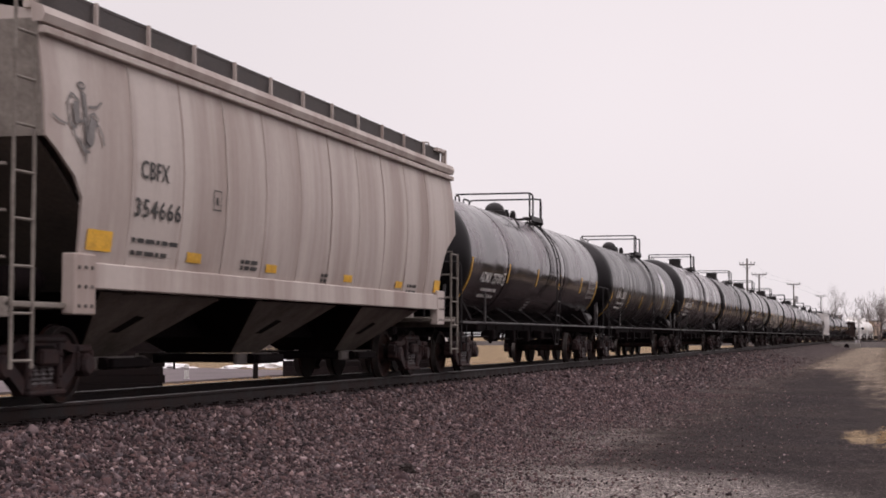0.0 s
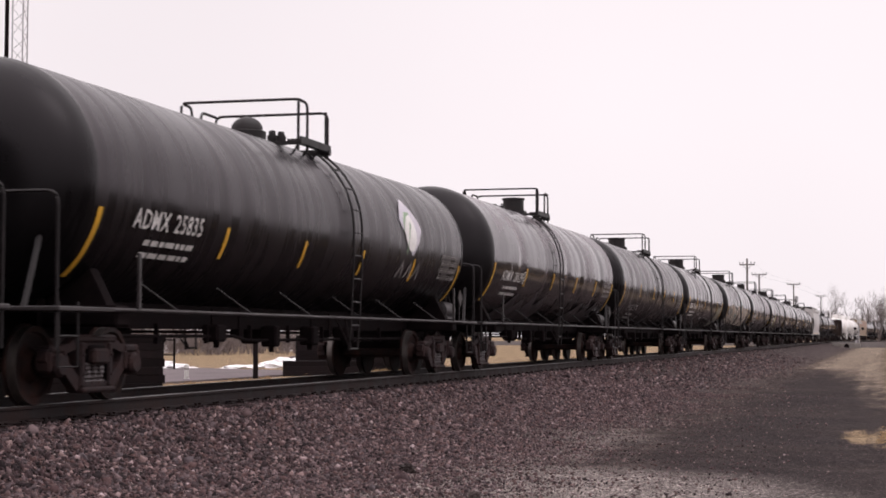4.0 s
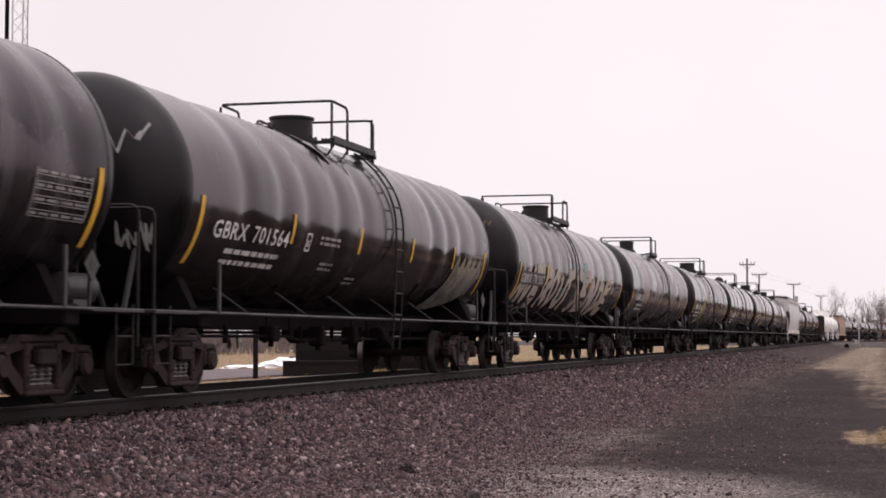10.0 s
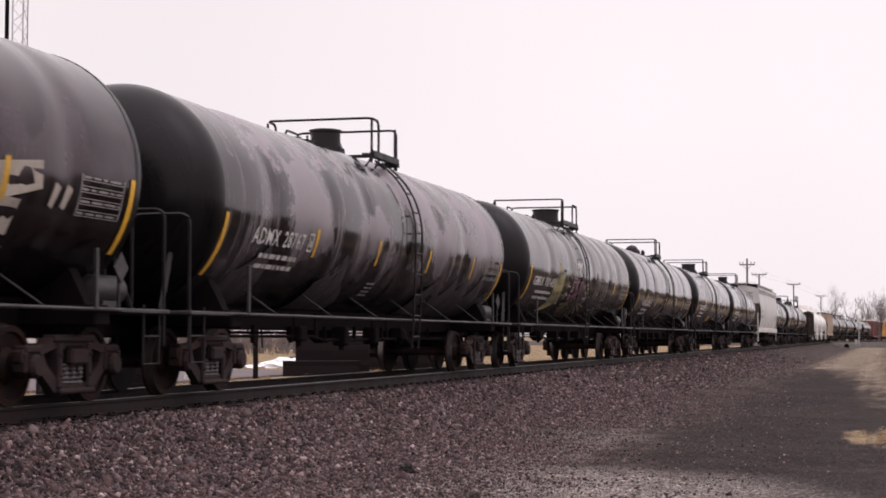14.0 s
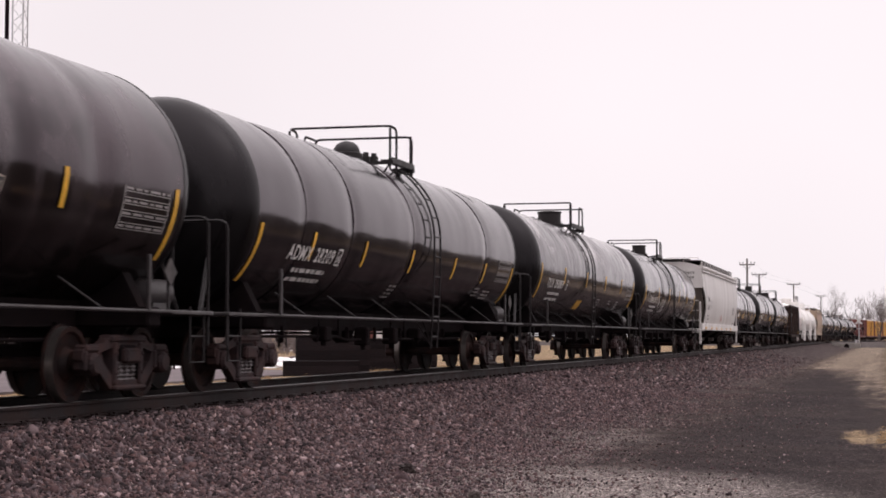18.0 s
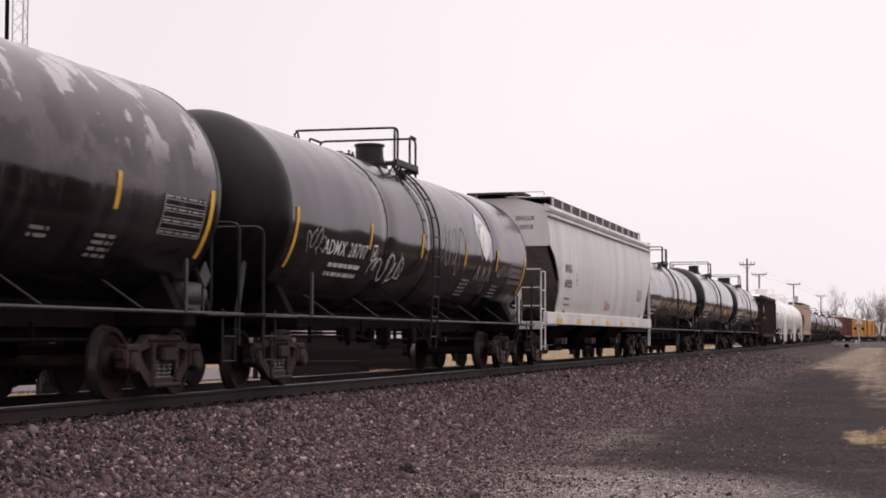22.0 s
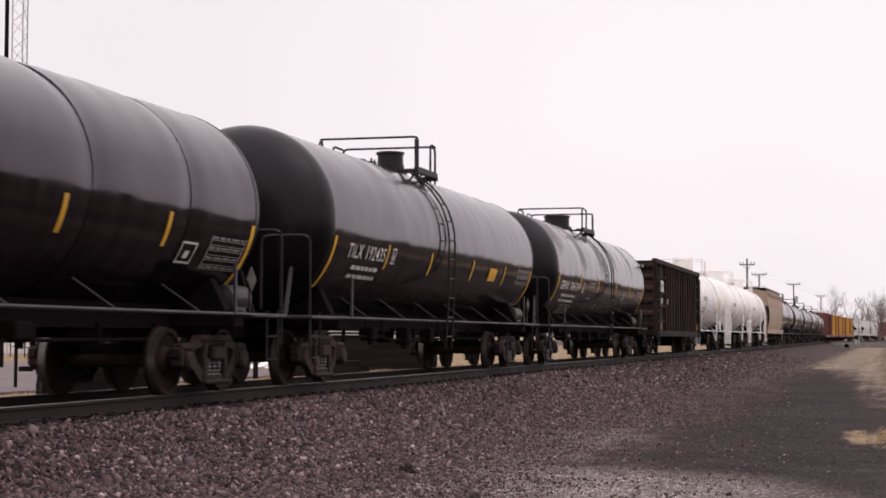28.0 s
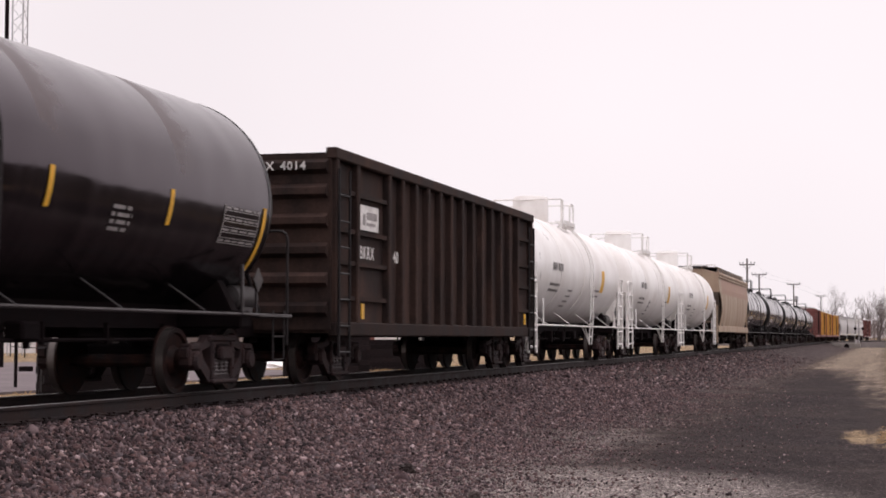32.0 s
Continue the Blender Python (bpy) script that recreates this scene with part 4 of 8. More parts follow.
def build_tank_car(name, label, half=7.95, R=1.475, skin="tank_black", fit="fitting_black", dome="drum", rings=(), small=False, seed=0, deck_x=(-0.78, 0.98), lad_x=None, drum=(0.0, 0.0, 0.29), ret=0.25, stub=0.55):
    """half: from the middle to the rim of the tank; the ends' dishes and couplers come on top.
    deck_x: the two ends of the top platform; drum: place along and across and radius of the valve housing;
    ret, stub: lengths by which the railings of the platform's two ends turn in along its sides."""
    car = thing("tank_car", label, "tank car", group="cars of the freight train")
    F, U = M[fit], M["under"]
    pipe = M["fitting_white"] if fit == "fitting_white" else M["rail_pipe"]
    shell = part("tank", tank_shell("tank", R, half, M[skin], rings, seed=seed), None, car, smooth=True)
    for x in (rings if len(rings) < 5 else ()):
        bm = B()
        q = R - 0.024
        lathe(bm, "x", [(-0.018, q - 0.02), (-0.012, q + 0.012), (0.012, q + 0.012), (0.018, q - 0.02)], 56, (x, 0, TANK_FOOT + R), cap=False)
        part("weld_seam", bm, M[skin], car, "thin weld seam round the tank", smooth=True)
    hm = head_mesh(R, M["head_black"] if fit != "fitting_white" else M[skin])
    part("tank_head", hm, None, car).matrix_basis = pose(half - 0.01, 0, 0)
    part("tank_head", hm, None, car).matrix_basis = pose(-half + 0.01, 0, 0, 0, 0, 180)
    end = half + 1.02
    # underframe
    for sgn in (-1, 1):
        bm = B()
        box(bm, min(sgn * (half - 3.2), sgn * end), max(sgn * (half - 3.2), sgn * end), -0.28, 0.28, 0.72, 1.1, 0.02)
        part("stub_sill", bm, U, car)
        bm = B()
        box(bm, sgn * (half - 0.68) - 0.18, sgn * (half - 0.68) + 0.18, -1.4, 1.4, 0.84, 1.08, 0.03)
        prism(bm, [(-1.25, 1.06), (1.25, 1.06), (1.02, 1.5), (0.6, 1.25), (0, 1.14), (-0.6, 1.25), (-1.02, 1.5)], "x", sgn * (half - 0.68) - 0.1, sgn * (half - 0.68) + 0.1)
        part("saddle", bm, U, car)
        bm = B()
        box(bm, min(sgn * (half - 0.35), sgn * (end - 0.1)), max(sgn * (half - 0.35), sgn * (end - 0.1)), -1.46, 1.46, 1.0, 1.05, 0.01)
        plate = part("end_platform", bm, pipe, car)
        # end railing: one loop each side, and a bar between
        for y in (-1.40, 1.40):
            bm = B()
            yi = y * 0.45
            tube(bm, rounded([(sgn * (end - 0.16), y, 0.62), (sgn * (end - 0.16), y, 2.24), (sgn * (end - 0.16), yi, 2.24), (sgn * (end - 0.16), yi, 1.14)], 0.14), 0.022, 6)
            part("end_handrail", bm, F, plate)
        bm = B()
        box(bm, sgn * (half - 0.95) - 0.03, sgn * (half - 0.95) + 0.03, -1.47, -1.43, 1.02, 1.68, 0.008)
        part("bracket_post", bm, pipe, car)
        bm = B()
        tube(bm, [(sgn * (half + 0.25), -0.9, 2.0), (sgn * (end - 0.2), -1.0, 1.04)], 0.035, 6)
        part("head_brace", bm, F, car)
        for y in (-1.38, 1.38):
            bm = B()
            for yy in (y - 0.0,):
                tube(bm, [(sgn * (end - 0.24), yy, 1.1), (sgn * (end - 0.24), yy, 0.42), (sgn * (end - 0.66), yy, 0.42), (sgn * (end - 0.66), yy, 1.1)], 0.018, 5)
                tube(bm, [(sgn * (end - 0.24), yy, 0.74), (sgn * (end - 0.66), yy, 0.74)], 0.014, 5)
            part("sill_step", bm, F, car)
    for y in (-1.44, 1.44):
        bm = B()
        tube(bm, [(-half + 0.3, y, 1.03), (half - 0.3, y, 1.03)], 0.022, 8)
        rail = part("side_pipe", bm, pipe, car, "dusty pipe railing along the tank's foot")
        # added dark bar in place of the shade and small pipes below the belly
        bm = B()
        box(bm, -half + 0.4, half - 0.4, y * 0.3 - 0.05, y * 0.3 + 0.05, 0.84, 1.16)
        part("side_beam", bm, U, car)
        m = 6 if not small else 4
        for k in range(m):
            x = -half * 0.74 + k * (1.48 * half / (m - 1))
            if abs(x) < 0.7:
                continue
            bm = B()
            lean = -0.22
            tube(bm, [(x, y, 1.03), (x + lean, y * 0.7, 1.38)], 0.014, 6)
            part("pipe_brace", bm, F if fit != "fitting_white" else pipe, rail)
    # bottom outlet, brake gear
    bm = B()
    lathe(bm, "z", [(0.62, 0.12), (0.7, 0.2), (0.95, 0.22), (1.15, 0.3)], 14)
    part("bottom_outlet", bm, U, car)
    bm = B()
    lathe(bm, "x", [(-0.4, 0.05), (-0.35, 0.17), (0.35, 0.17), (0.4, 0.05)], 16, (half + 0.12, -0.95, 1.27))
    box(bm, half - 0.1, half + 0.3, -1.1, -0.8, 1.04, 1.14)
    part("air_reservoir", bm, M["rail_pipe"], car, "dusty grey air reservoir on the end platform", smooth=True)
    bm = B()
    for x in (-2.6, -1.6, 1.5, 2.4):
        box(bm, x - 0.09, x + 0.09, -0.5, -0.36, 0.72, 1.12)
    tube(bm, [(-half + 1.6, 0.3, 0.8), (half - 1.6, 0.3, 0.8)], 0.025, 6)
    part("brake_rigging", bm, U, car)
    bm = B()
    tube(bm, [(-half + 1.2, -0.62, 0.74), (-2.2, -0.62, 0.74), (-1.7, -0.62, 0.68), (half - 1.2, -0.62, 0.7)], 0.026, 6)
    pipe_line = part("train_pipe", bm, U, car)
    for k in range(9):
        x = -half + 1.6 + k * (2 * half - 3.2) / 8
        bm = B()
        box(bm, x - 0.02, x + 0.02, -0.65, -0.59, 0.64, 0.9)
        part("pipe_hanger", bm, U, pipe_line)
    for x, w, z in ((-2.9, 0.16, 0.66), (-0.75, 0.1, 0.58), (0.95, 0.13, 0.6), (2.7, 0.2, 0.68)):
        bm = B()
        box(bm, x - w, x + w, -0.75, -0.5, z, 0.9, 0.03)
        lathe(bm, "z", [(z - 0.08, 0.04), (z + 0.02, 0.05)], 8, (x + w * 0.5, -0.62, 0))
        part("brake_valve", bm, U, car)
    for y in (-1, 1):
        bm = B()
        prism(bm, [(half - 0.45, 1.5), (half - 0.28, 1.33), (half - 0.11, 1.5), (half - 0.28, 1.67)], "y", min(y * 1.40, y * 1.415), max(y * 1.40, y * 1.415))
        plac = part("placard", bm, M["placard"], car, "grey diamond placard in its holder")
        bm = B()
        box(bm, half - 0.30, half - 0.26, min(y * 1.37, y * 1.395), max(y * 1.37, y * 1.395), 1.0, 1.6)
        part("placard_holder", bm, F, plac)
    # top works
    top = TANK_FOOT + 2 * R
    low = top - 0.1
    xl, xr = deck_x
    plat = (xl + xr) / 2
    bm = B()
    box(bm, xr - 0.1, xr + 0.02, -1.03, 1.03, low - 0.09, low, 0.01)
    deck = part("top_platform", bm, F, car)
    bm = B()
    box(bm, xl, xl + 0.1, -1.0, 1.0, low - 0.05, low)
    part("deck_beam", bm, F, deck)
    for y in (-0.9, 0.9):
        bm = B()
        for k in range(4):
            yy = y + (k - 1.5) * 0.065
            box(bm, xl, xr + 0.02, yy - 0.012, yy + 0.012, low, low + 0.035)
        part("deck_grating", bm, F, deck)
        bm = B()
        box(bm, xl, xr + 0.02, y * 1.12 - 0.012, y * 1.12 + 0.012, low - 0.04, low + 0.07)
        part("toe_board", bm, F, deck)
        for k in range(3):
            q = xl + (xr - xl) * (k + 0.5) / 3
            bm = B()
            tube(bm, [(q, y, low), (q, y * 0.8, low - 0.28)], 0.02, 5)
            part("deck_strut", bm, F, deck)
    h = top + 0.5
    foot = low - 0.15
    rails = [("railing_hoop", [(xl + ret, 0.97, foot), (xl + ret, 0.97, h + 0.02), (xl, 0.97, h + 0.04), (xl, -0.97, h + 0.04), (xl + ret, -0.97, h + 0.02), (xl + ret, -0.97, foot)]),
             ("railing_post", [(xl, 0.97, foot), (xl, 0.97, h)]), ("railing_post", [(xl, -0.97, foot), (xl, -0.97, h)]),
             ("railing_hoop", [(xr, 0.97, foot), (xr, 0.97, h), (xr, -0.97, h), (xr, -0.97, foot)]),
             ("side_rail", [(xr, 0.97, h - 0.01), (xr - 0.6, 0.97, h), (xr - 0.6, 0.97, foot)])]
    if stub:
        rails.append(("side_rail", [(xr, -0.97, h - 0.01), (xr - stub, -0.97, h + 0.01), (xr - stub, -0.97, foot)]))
    else:
        rails.append(("railing_post", [(xr - 0.09, -0.97, foot), (xr - 0.09, -0.97, h)]))
    for nm, pts in rails:
        bm = B()
        tube(bm, rounded(pts, 0.12) if len(pts) > 2 else pts, 0.023, 6)
        part(nm, bm, F, deck)
    bm = B()
    if dome == "drum":
        c, cy, dr = drum
        lathe(bm, "z", [(top - 0.12, dr + 0.08), (top + 0.03, dr + 0.08), (top + 0.04, dr), (top + 0.34, dr - 0.005), (top + 0.35, dr + 0.022), (top + 0.39, dr + 0.022), (top + 0.40, dr * 0.9), (top + 0.415, 0.02)], 28, (c, cy, 0))
        part("valve_housing", bm, F if fit != "fitting_white" else M["tank_white"], car, "round bolted valve housing on top", smooth=True)
        bm = B()
        prism(bm, [(dr - 0.02, -0.1), (dr + 0.3, -0.1), (dr + 0.3, 0.06), (dr + 0.2, 0.2), (dr - 0.02, 0.24)], "y", -0.14, 0.14)
        bmesh.ops.translate(bm, verts=bm.verts, vec=(c, cy, top))
        part("valve_cover", bm, F, car)
        for k in range(10):
            t = k * math.tau / 10
            bm = B()
            lathe(bm, "z", [(top + 0.02, 0.018), (top + 0.07, 0.018)], 6, (c + (dr + 0.045) * math.cos(t), cy + (dr + 0.045) * math.sin(t), 0))
            part("housing_bolt", bm, F, car)
        m0 = c - dr - 0.5
        bm = B()
        lathe(bm, "z", [(top - 0.1, 0.27), (top + 0.08, 0.27), (top + 0.09, 0.29), (top + 0.12, 0.29), (top + 0.13, 0.25), (top + 0.16, 0.08), (top + 0.19, 0.07)], 20, (m0, 0.25, 0))
        part("manway_lid", bm, F, car, smooth=True)
        for t in (0.4, 1.6, 2.9, 4.2, 5.4):
            bm = B()
            lathe(bm, "z", [(top + 0.04, 0.02), (top + 0.19, 0.02)], 6, (m0 + 0.27 * math.cos(t), 0.25 + 0.27 * math.sin(t), 0))
            part("lid_bolt", bm, F, car)
    else:
        prof = [(top - 0.05, 0.3), (top + 0.1, 0.3), (top + 0.12, 0.25)] + [(top + 0.12 + 0.22 * math.sin(t), 0.25 * math.cos(t) + 0.004) for t in (0.3, 0.7, 1.1, 1.5)]
        lathe(bm, "z", prof, 24, (drum[0], 0, 0))
        part("manway_lid", bm, F, car, "domed manway lid on top", smooth=True)
        for dx, dy, hh in ((0.1, 0.1, 0.26), (0.35, -0.15, 0.2), (0.22, -0.35, 0.16), (0.55, 0.2, 0.22)):
            bm = B()
            lathe(bm, "z", [(top - 0.05, 0.08), (top + hh * 0.6, 0.08), (top + hh * 0.6, 0.06), (top + hh, 0.05)], 10, (drum[0] + 0.35 + dx, dy, 0))
            part("top_valve", bm, F, car)
    # side ladder, following the curve of the tank above its middle
    for y in (-1, 1):
        bm = B()
        curve = []
        for i in range(9):
            a = math.pi * (0.5 - 0.17) * (1 - i / 8)
            curve.append((-(R + 0.09) * math.cos(a), TANK_FOOT + R + (R + 0.09) * math.sin(a)))
        curve += [(-(R + 0.09), TANK_FOOT + R - 0.5), (-(R + 0.06), 1.15), (-(R + 0.02), 0.52)]
        x0 = plat + 0.5 if lad_x is None else lad_x - 0.42
        for dx in (0, 0.42):
            tube(bm, [(x0 + dx, p[0] * y, p[1]) for p in curve], 0.02, 5)
        lad = part("ladder", bm, F, car)
        lens = [0.0]
        for p, q in zip(curve, curve[1:]):
            lens.append(lens[-1] + math.dist(p, q))
        for q in (-0.75, -0.3):
            bm = B()
            tube(bm, [(x0 + q, 1.43 * y, 1.02), (x0 + 0.05 + (q + 0.75) * 0.1, (R + 0.02) * y, 0.56)], 0.018, 5)
            part("ladder_brace", bm, F, lad)
        d = 0.1
        while d < lens[-1]:
            k = next(i for i in range(1, len(lens)) if lens[i] >= d)
            f = (d - lens[k - 1]) / (lens[k] - lens[k - 1])
            p = [curve[k - 1][i] + (curve[k][i] - curve[k - 1][i]) * f for i in (0, 1)]
            part("rung", rung_mesh(fit), None, lad).matrix_basis = pose(x0 + 0.21, p[0] * y, p[1])
            d += 0.37
    for sgn in (-1, 1):
        add_truck(car, sgn * (half - 0.68))
    add_couplers(car, end - 0.05)
    car["half"] = half
    return car


# ---- covered hoppers ----
HOP_PROFILE = [(1.46, 1.28), (1.55, 1.65), (1.61, 2.15), (1.63, 2.65), (1.60, 3.2), (1.54, 3.65), (1.49, 3.92)]


def hop_y(z):
    return step_line(z, [(b, a) for a, b in HOP_PROFILE])


def hopper_edge(shape, e):
    """Lower limit of the side sheet, e metres in from its end."""
    return step_line(e, shape)


SHARP = [(0.0, 2.72), (0.2, 2.62), (0.62, 2.38), (0.82, 2.15), (0.9, 1.75), (0.97, 1.28)]
ROUND = [(0.0, 3.0), (0.1, 2.95), (0.42, 2.82), (0.8, 2.5), (1.1, 2.2), (1.25, 1.95), (1.28, 1.6), (1.2, 1.28)]


def build_hopper(name, label, half=8.15, skin="hop_a", bays=3, seams=10, pale_bays=True, shape=SHARP, sill=(0.99, 1.3)):
    car = thing("covered_hopper", label, "hopper car", group="cars of the freight train")
    S, W = M[skin], M["hop_walk"]
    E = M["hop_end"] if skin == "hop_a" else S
    TOP = 3.92
    cut = half - shape[-1][0]
    inset = 0.15 if shape is SHARP else 1.35
    zs = [1.28 + (TOP - 1.28) * k / 16 for k in range(17)]
    # side sheets: outline with its cut-away ends, bent to the curved side
    for y in (-1, 1):
        bm = B()
        xs = [-half, -half + 0.1, -half + 0.2, -half + 0.42, -half + 0.62, -half + 0.8, -half + 0.97, -half + 1.1, -half + 1.25]
        n = 24
        inner = [-half + 1.3 + (2 * half - 2.6) * k / n for k in range(n + 1)]
        cols = xs + inner + [-x for x in xs[::-1]]
        rows = []
        for x in cols:
            low = hopper_edge(shape, half - abs(x)) if half - abs(x) < 1.26 else 1.28
            col = []
            for k in range(17):
                z = low + (TOP - low) * k / 16
                col.append(bm.verts.new((x, y * (hop_y(z) + 0.013 * noise.noise(Vector((x * 1.0, z * 0.55, 2 + y + half)))), z)))
            rows.append(col)
        for a, b in zip(rows, rows[1:]):
            for k in range(16):
                bm.faces.new((a[k], a[k + 1], b[k + 1], b[k]))
        ext = bmesh.ops.extrude_face_region(bm, geom=list(bm.faces))
        for v in ext["geom"]:
            if isinstance(v, bmesh.types.BMVert):
                v.co.y -= y * 0.03
        bmesh.ops.recalc_face_normals(bm, faces=bm.faces)
        part("side_sheet", bm, S, car, smooth=True)
        bm = B()
        reach = half - 0.8 if shape is SHARP else half + 0.2
        box(bm, -reach, reach, y * 1.52 - 0.06, y * 1.52 + 0.06, sill[0], sill[1], 0.015)
        beam = part("side_sill", bm, S, car)
        for sgn in (-1, 1) if shape is SHARP else ():
            bm = B()
            box(bm, sgn * (reach - 0.12) - 0.24, sgn * (reach - 0.12) + 0.24, y * 1.52 - 0.075, y * 1.52 + 0.075, 0.96, sill[1] + 0.08, 0.015)
            gusset = part("sill_gusset", bm, S, beam, "bolted plate at the sill's end")
            bm = B()
            for q in (-0.14, 0.0, 0.14):
                for z in (1.05, 1.25, 1.45):
                    lathe(bm, "y", [(y * 1.595, 0.022), (y * 1.61, 0.022)], 6, (sgn * (reach - 0.12) + q, 0, z))
            tagged(part("gusset_bolts", bm, M["hop_dim"], beam), kind="stuff")
        bm = B()
        prism(bm, [(y * 1.46, 3.86), (y * 1.57, 3.86), (y * 1.60, 3.94), (y * 1.57, 4.02), (y * 1.44, 4.07)], "x", -half - 0.02, half + 0.02)
        part("top_chord", bm, S, car)
        bm = B()
        box(bm, -half, half, min(y * 1.5, y * 1.6), max(y * 1.5, y * 1.6), 3.74, 3.82, 0.012)
        part("chord_flange", bm, S, car)
        for i in range(seams):
            x = -cut + 0.3 + (2 * cut - 0.6) * (i + 0.5) / seams
            bm = B()
            tube(bm, [(x, y * (hop_y(z) + 0.004), z) for z in zs], 0.013, 4)
            part("side_seam", bm, S, car)
        for i in range(13):
            x = -half + inset + (2 * half - 2 * inset) * i / 12
            bm = B()
            box(bm, x - 0.02, x + 0.02, y * 1.40 - 0.02, y * 1.40 + 0.02, 4.03, 4.33)
            part("walk_post", bm, S, car)
        bm = B()
        box(bm, -half + inset, half - inset, y * 1.34 - 0.015, y * 1.34 + 0.015, 4.05, 4.30)
        part("walk_side", bm, W, car)
    bm = B()
    prism(bm, [(-1.5, 3.9), (1.5, 3.9), (1.5, 3.98), (0.7, 4.12), (-0.7, 4.12), (-1.5, 3.98)], "x", -half + 0.01, half - 0.01)
    part("roof", bm, S, car)
    bm = B()
    box(bm, -half + inset - 0.1, half - inset + 0.1, -1.36, 1.36, 4.30, 4.335)
    part("roof_walk", bm, W, car, "dark grated roof walk")
    hatches = max(4, int(half * 1.1))
    pitch = (2 * half - 0.6) / hatches
    for k in range(hatches):
        bm = B()
        box(bm, -half + 0.3 + k * pitch + 0.02, -half + 0.3 + (k + 1) * pitch - 0.02, -0.4, 0.4, 4.12, 4.28, 0.04)
        part("roof_hatch", bm, W, car)
    # end walls, slope sheets (their colour darkened for the shade there), bulkhead under them
    for sgn in (-1, 1):
        bm = B()
        zlow = shape[0][1]
        crown = [] if shape is SHARP else [(-1.4, 4.03), (-0.75, 4.2), (0.75, 4.2), (1.4, 4.03)]
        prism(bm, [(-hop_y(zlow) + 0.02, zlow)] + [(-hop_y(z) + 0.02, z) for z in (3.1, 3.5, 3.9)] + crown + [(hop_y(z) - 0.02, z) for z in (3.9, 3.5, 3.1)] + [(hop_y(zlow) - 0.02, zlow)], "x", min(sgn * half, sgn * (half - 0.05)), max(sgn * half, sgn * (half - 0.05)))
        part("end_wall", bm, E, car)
        bm = B()
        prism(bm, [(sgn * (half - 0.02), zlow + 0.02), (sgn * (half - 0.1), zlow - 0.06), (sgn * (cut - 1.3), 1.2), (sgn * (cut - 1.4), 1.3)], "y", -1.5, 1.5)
        part("slope_sheet", bm, M["hop_grime_shade"] if skin == "hop_a" else M["hop_end"], car)
        e = half + 0.2
        bm = B()
        box(bm, min(sgn * (cut - 0.3), sgn * (e + 0.32)), max(sgn * (cut - 0.3), sgn * (e + 0.32)), -1.5, 1.5, 1.02, 1.08, 0.01)
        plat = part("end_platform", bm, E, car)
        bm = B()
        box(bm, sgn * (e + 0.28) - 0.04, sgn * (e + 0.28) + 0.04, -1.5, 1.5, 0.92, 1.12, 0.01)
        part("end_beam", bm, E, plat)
        for y in (-1, 1):
            tall = (shape is ROUND) == (sgn > 0)
            lad = part("end_ladder", ladder_mesh("end_ladder", E, 0.4 if tall else 0.5, 0.42, 4.1 if tall else 2.35, 0.46), None, car)
            lad.matrix_basis = pose(sgn * (half + (0.2 if tall else 0.4)), y * 1.5, 0)
            bm = B()
            prism(bm, [(sgn * (half - 0.25), zlow - 0.1), (sgn * (half - 0.05), zlow - 0.1), (sgn * (half + 0.05), 1.08), (sgn * (half - 0.55), 1.08)], "y", y * 0.75 - 0.03, y * 0.75 + 0.03)
            part("end_strut", bm, E, car)
        for z in (1.5, 1.95, 2.4):
            bm = B()
            tube(bm, [(sgn * (half + 0.45), -1.45, z), (sgn * (half + 0.45), 1.45, z)], 0.018, 5)
            part("end_rail", bm, E, plat)
    # outlet bays: sloping sides and ends coloured darker as shade, a hand hole in each side, gate below
    pitch = 2 * (cut - 0.05) / bays if pale_bays else 2 * (cut - 0.9) / bays
    for i in range(bays):
        c = (i - (bays - 1) / 2) * (4.6 if pale_bays else pitch)
        w0, w1 = (1.66, 0.5) if pale_bays else (pitch * 0.5 - 0.02, 0.4)
        ya, yb = (1.36, 0.5)
        A = [Vector((c + a * w0, b * ya, 1.22)) for a, b in ((-1, -1), (1, -1), (1, 1), (-1, 1))]
        C = [Vector((c + a * w1, b * yb, 0.5)) for a, b in ((-1, -1), (1, -1), (1, 1), (-1, 1))]
        bm = B()
        for k in (1, 3):
            bm.faces.new([bm.verts.new(q) for q in (A[k], A[(k + 1) % 4], C[(k + 1) % 4], C[k])])
        bm.faces.new([bm.verts.new(q) for q in C])
        # near-black ends paint in the shade between the bays
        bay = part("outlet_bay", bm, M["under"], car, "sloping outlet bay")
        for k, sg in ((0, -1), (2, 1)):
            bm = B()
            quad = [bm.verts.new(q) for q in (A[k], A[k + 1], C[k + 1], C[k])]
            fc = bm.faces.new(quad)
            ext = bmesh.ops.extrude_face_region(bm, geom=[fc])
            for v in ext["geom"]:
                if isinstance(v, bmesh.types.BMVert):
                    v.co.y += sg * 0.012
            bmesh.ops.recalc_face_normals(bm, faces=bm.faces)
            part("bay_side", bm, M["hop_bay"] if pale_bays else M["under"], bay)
            if pale_bays:
                bm = B()
                d = lambda z: sg * (yb + (ya - yb) * (z - 0.5) / 0.72 + 0.016)
                bm.faces.new([bm.verts.new((c - 0.2 + x, d(z), z)) for x, z in ((-0.25, 0.78), (0.02, 0.78), (0.28, 0.96), (0.0, 0.98))])
                part("hand_hole", bm, M["under"], bay, "dark hand hole")
        bm = B()
        box(bm, c - 0.5, c + 0.5, -0.95, 0.95, 0.36, 0.48, 0.02)
        part("outlet_gate", bm, M["under"], bay)
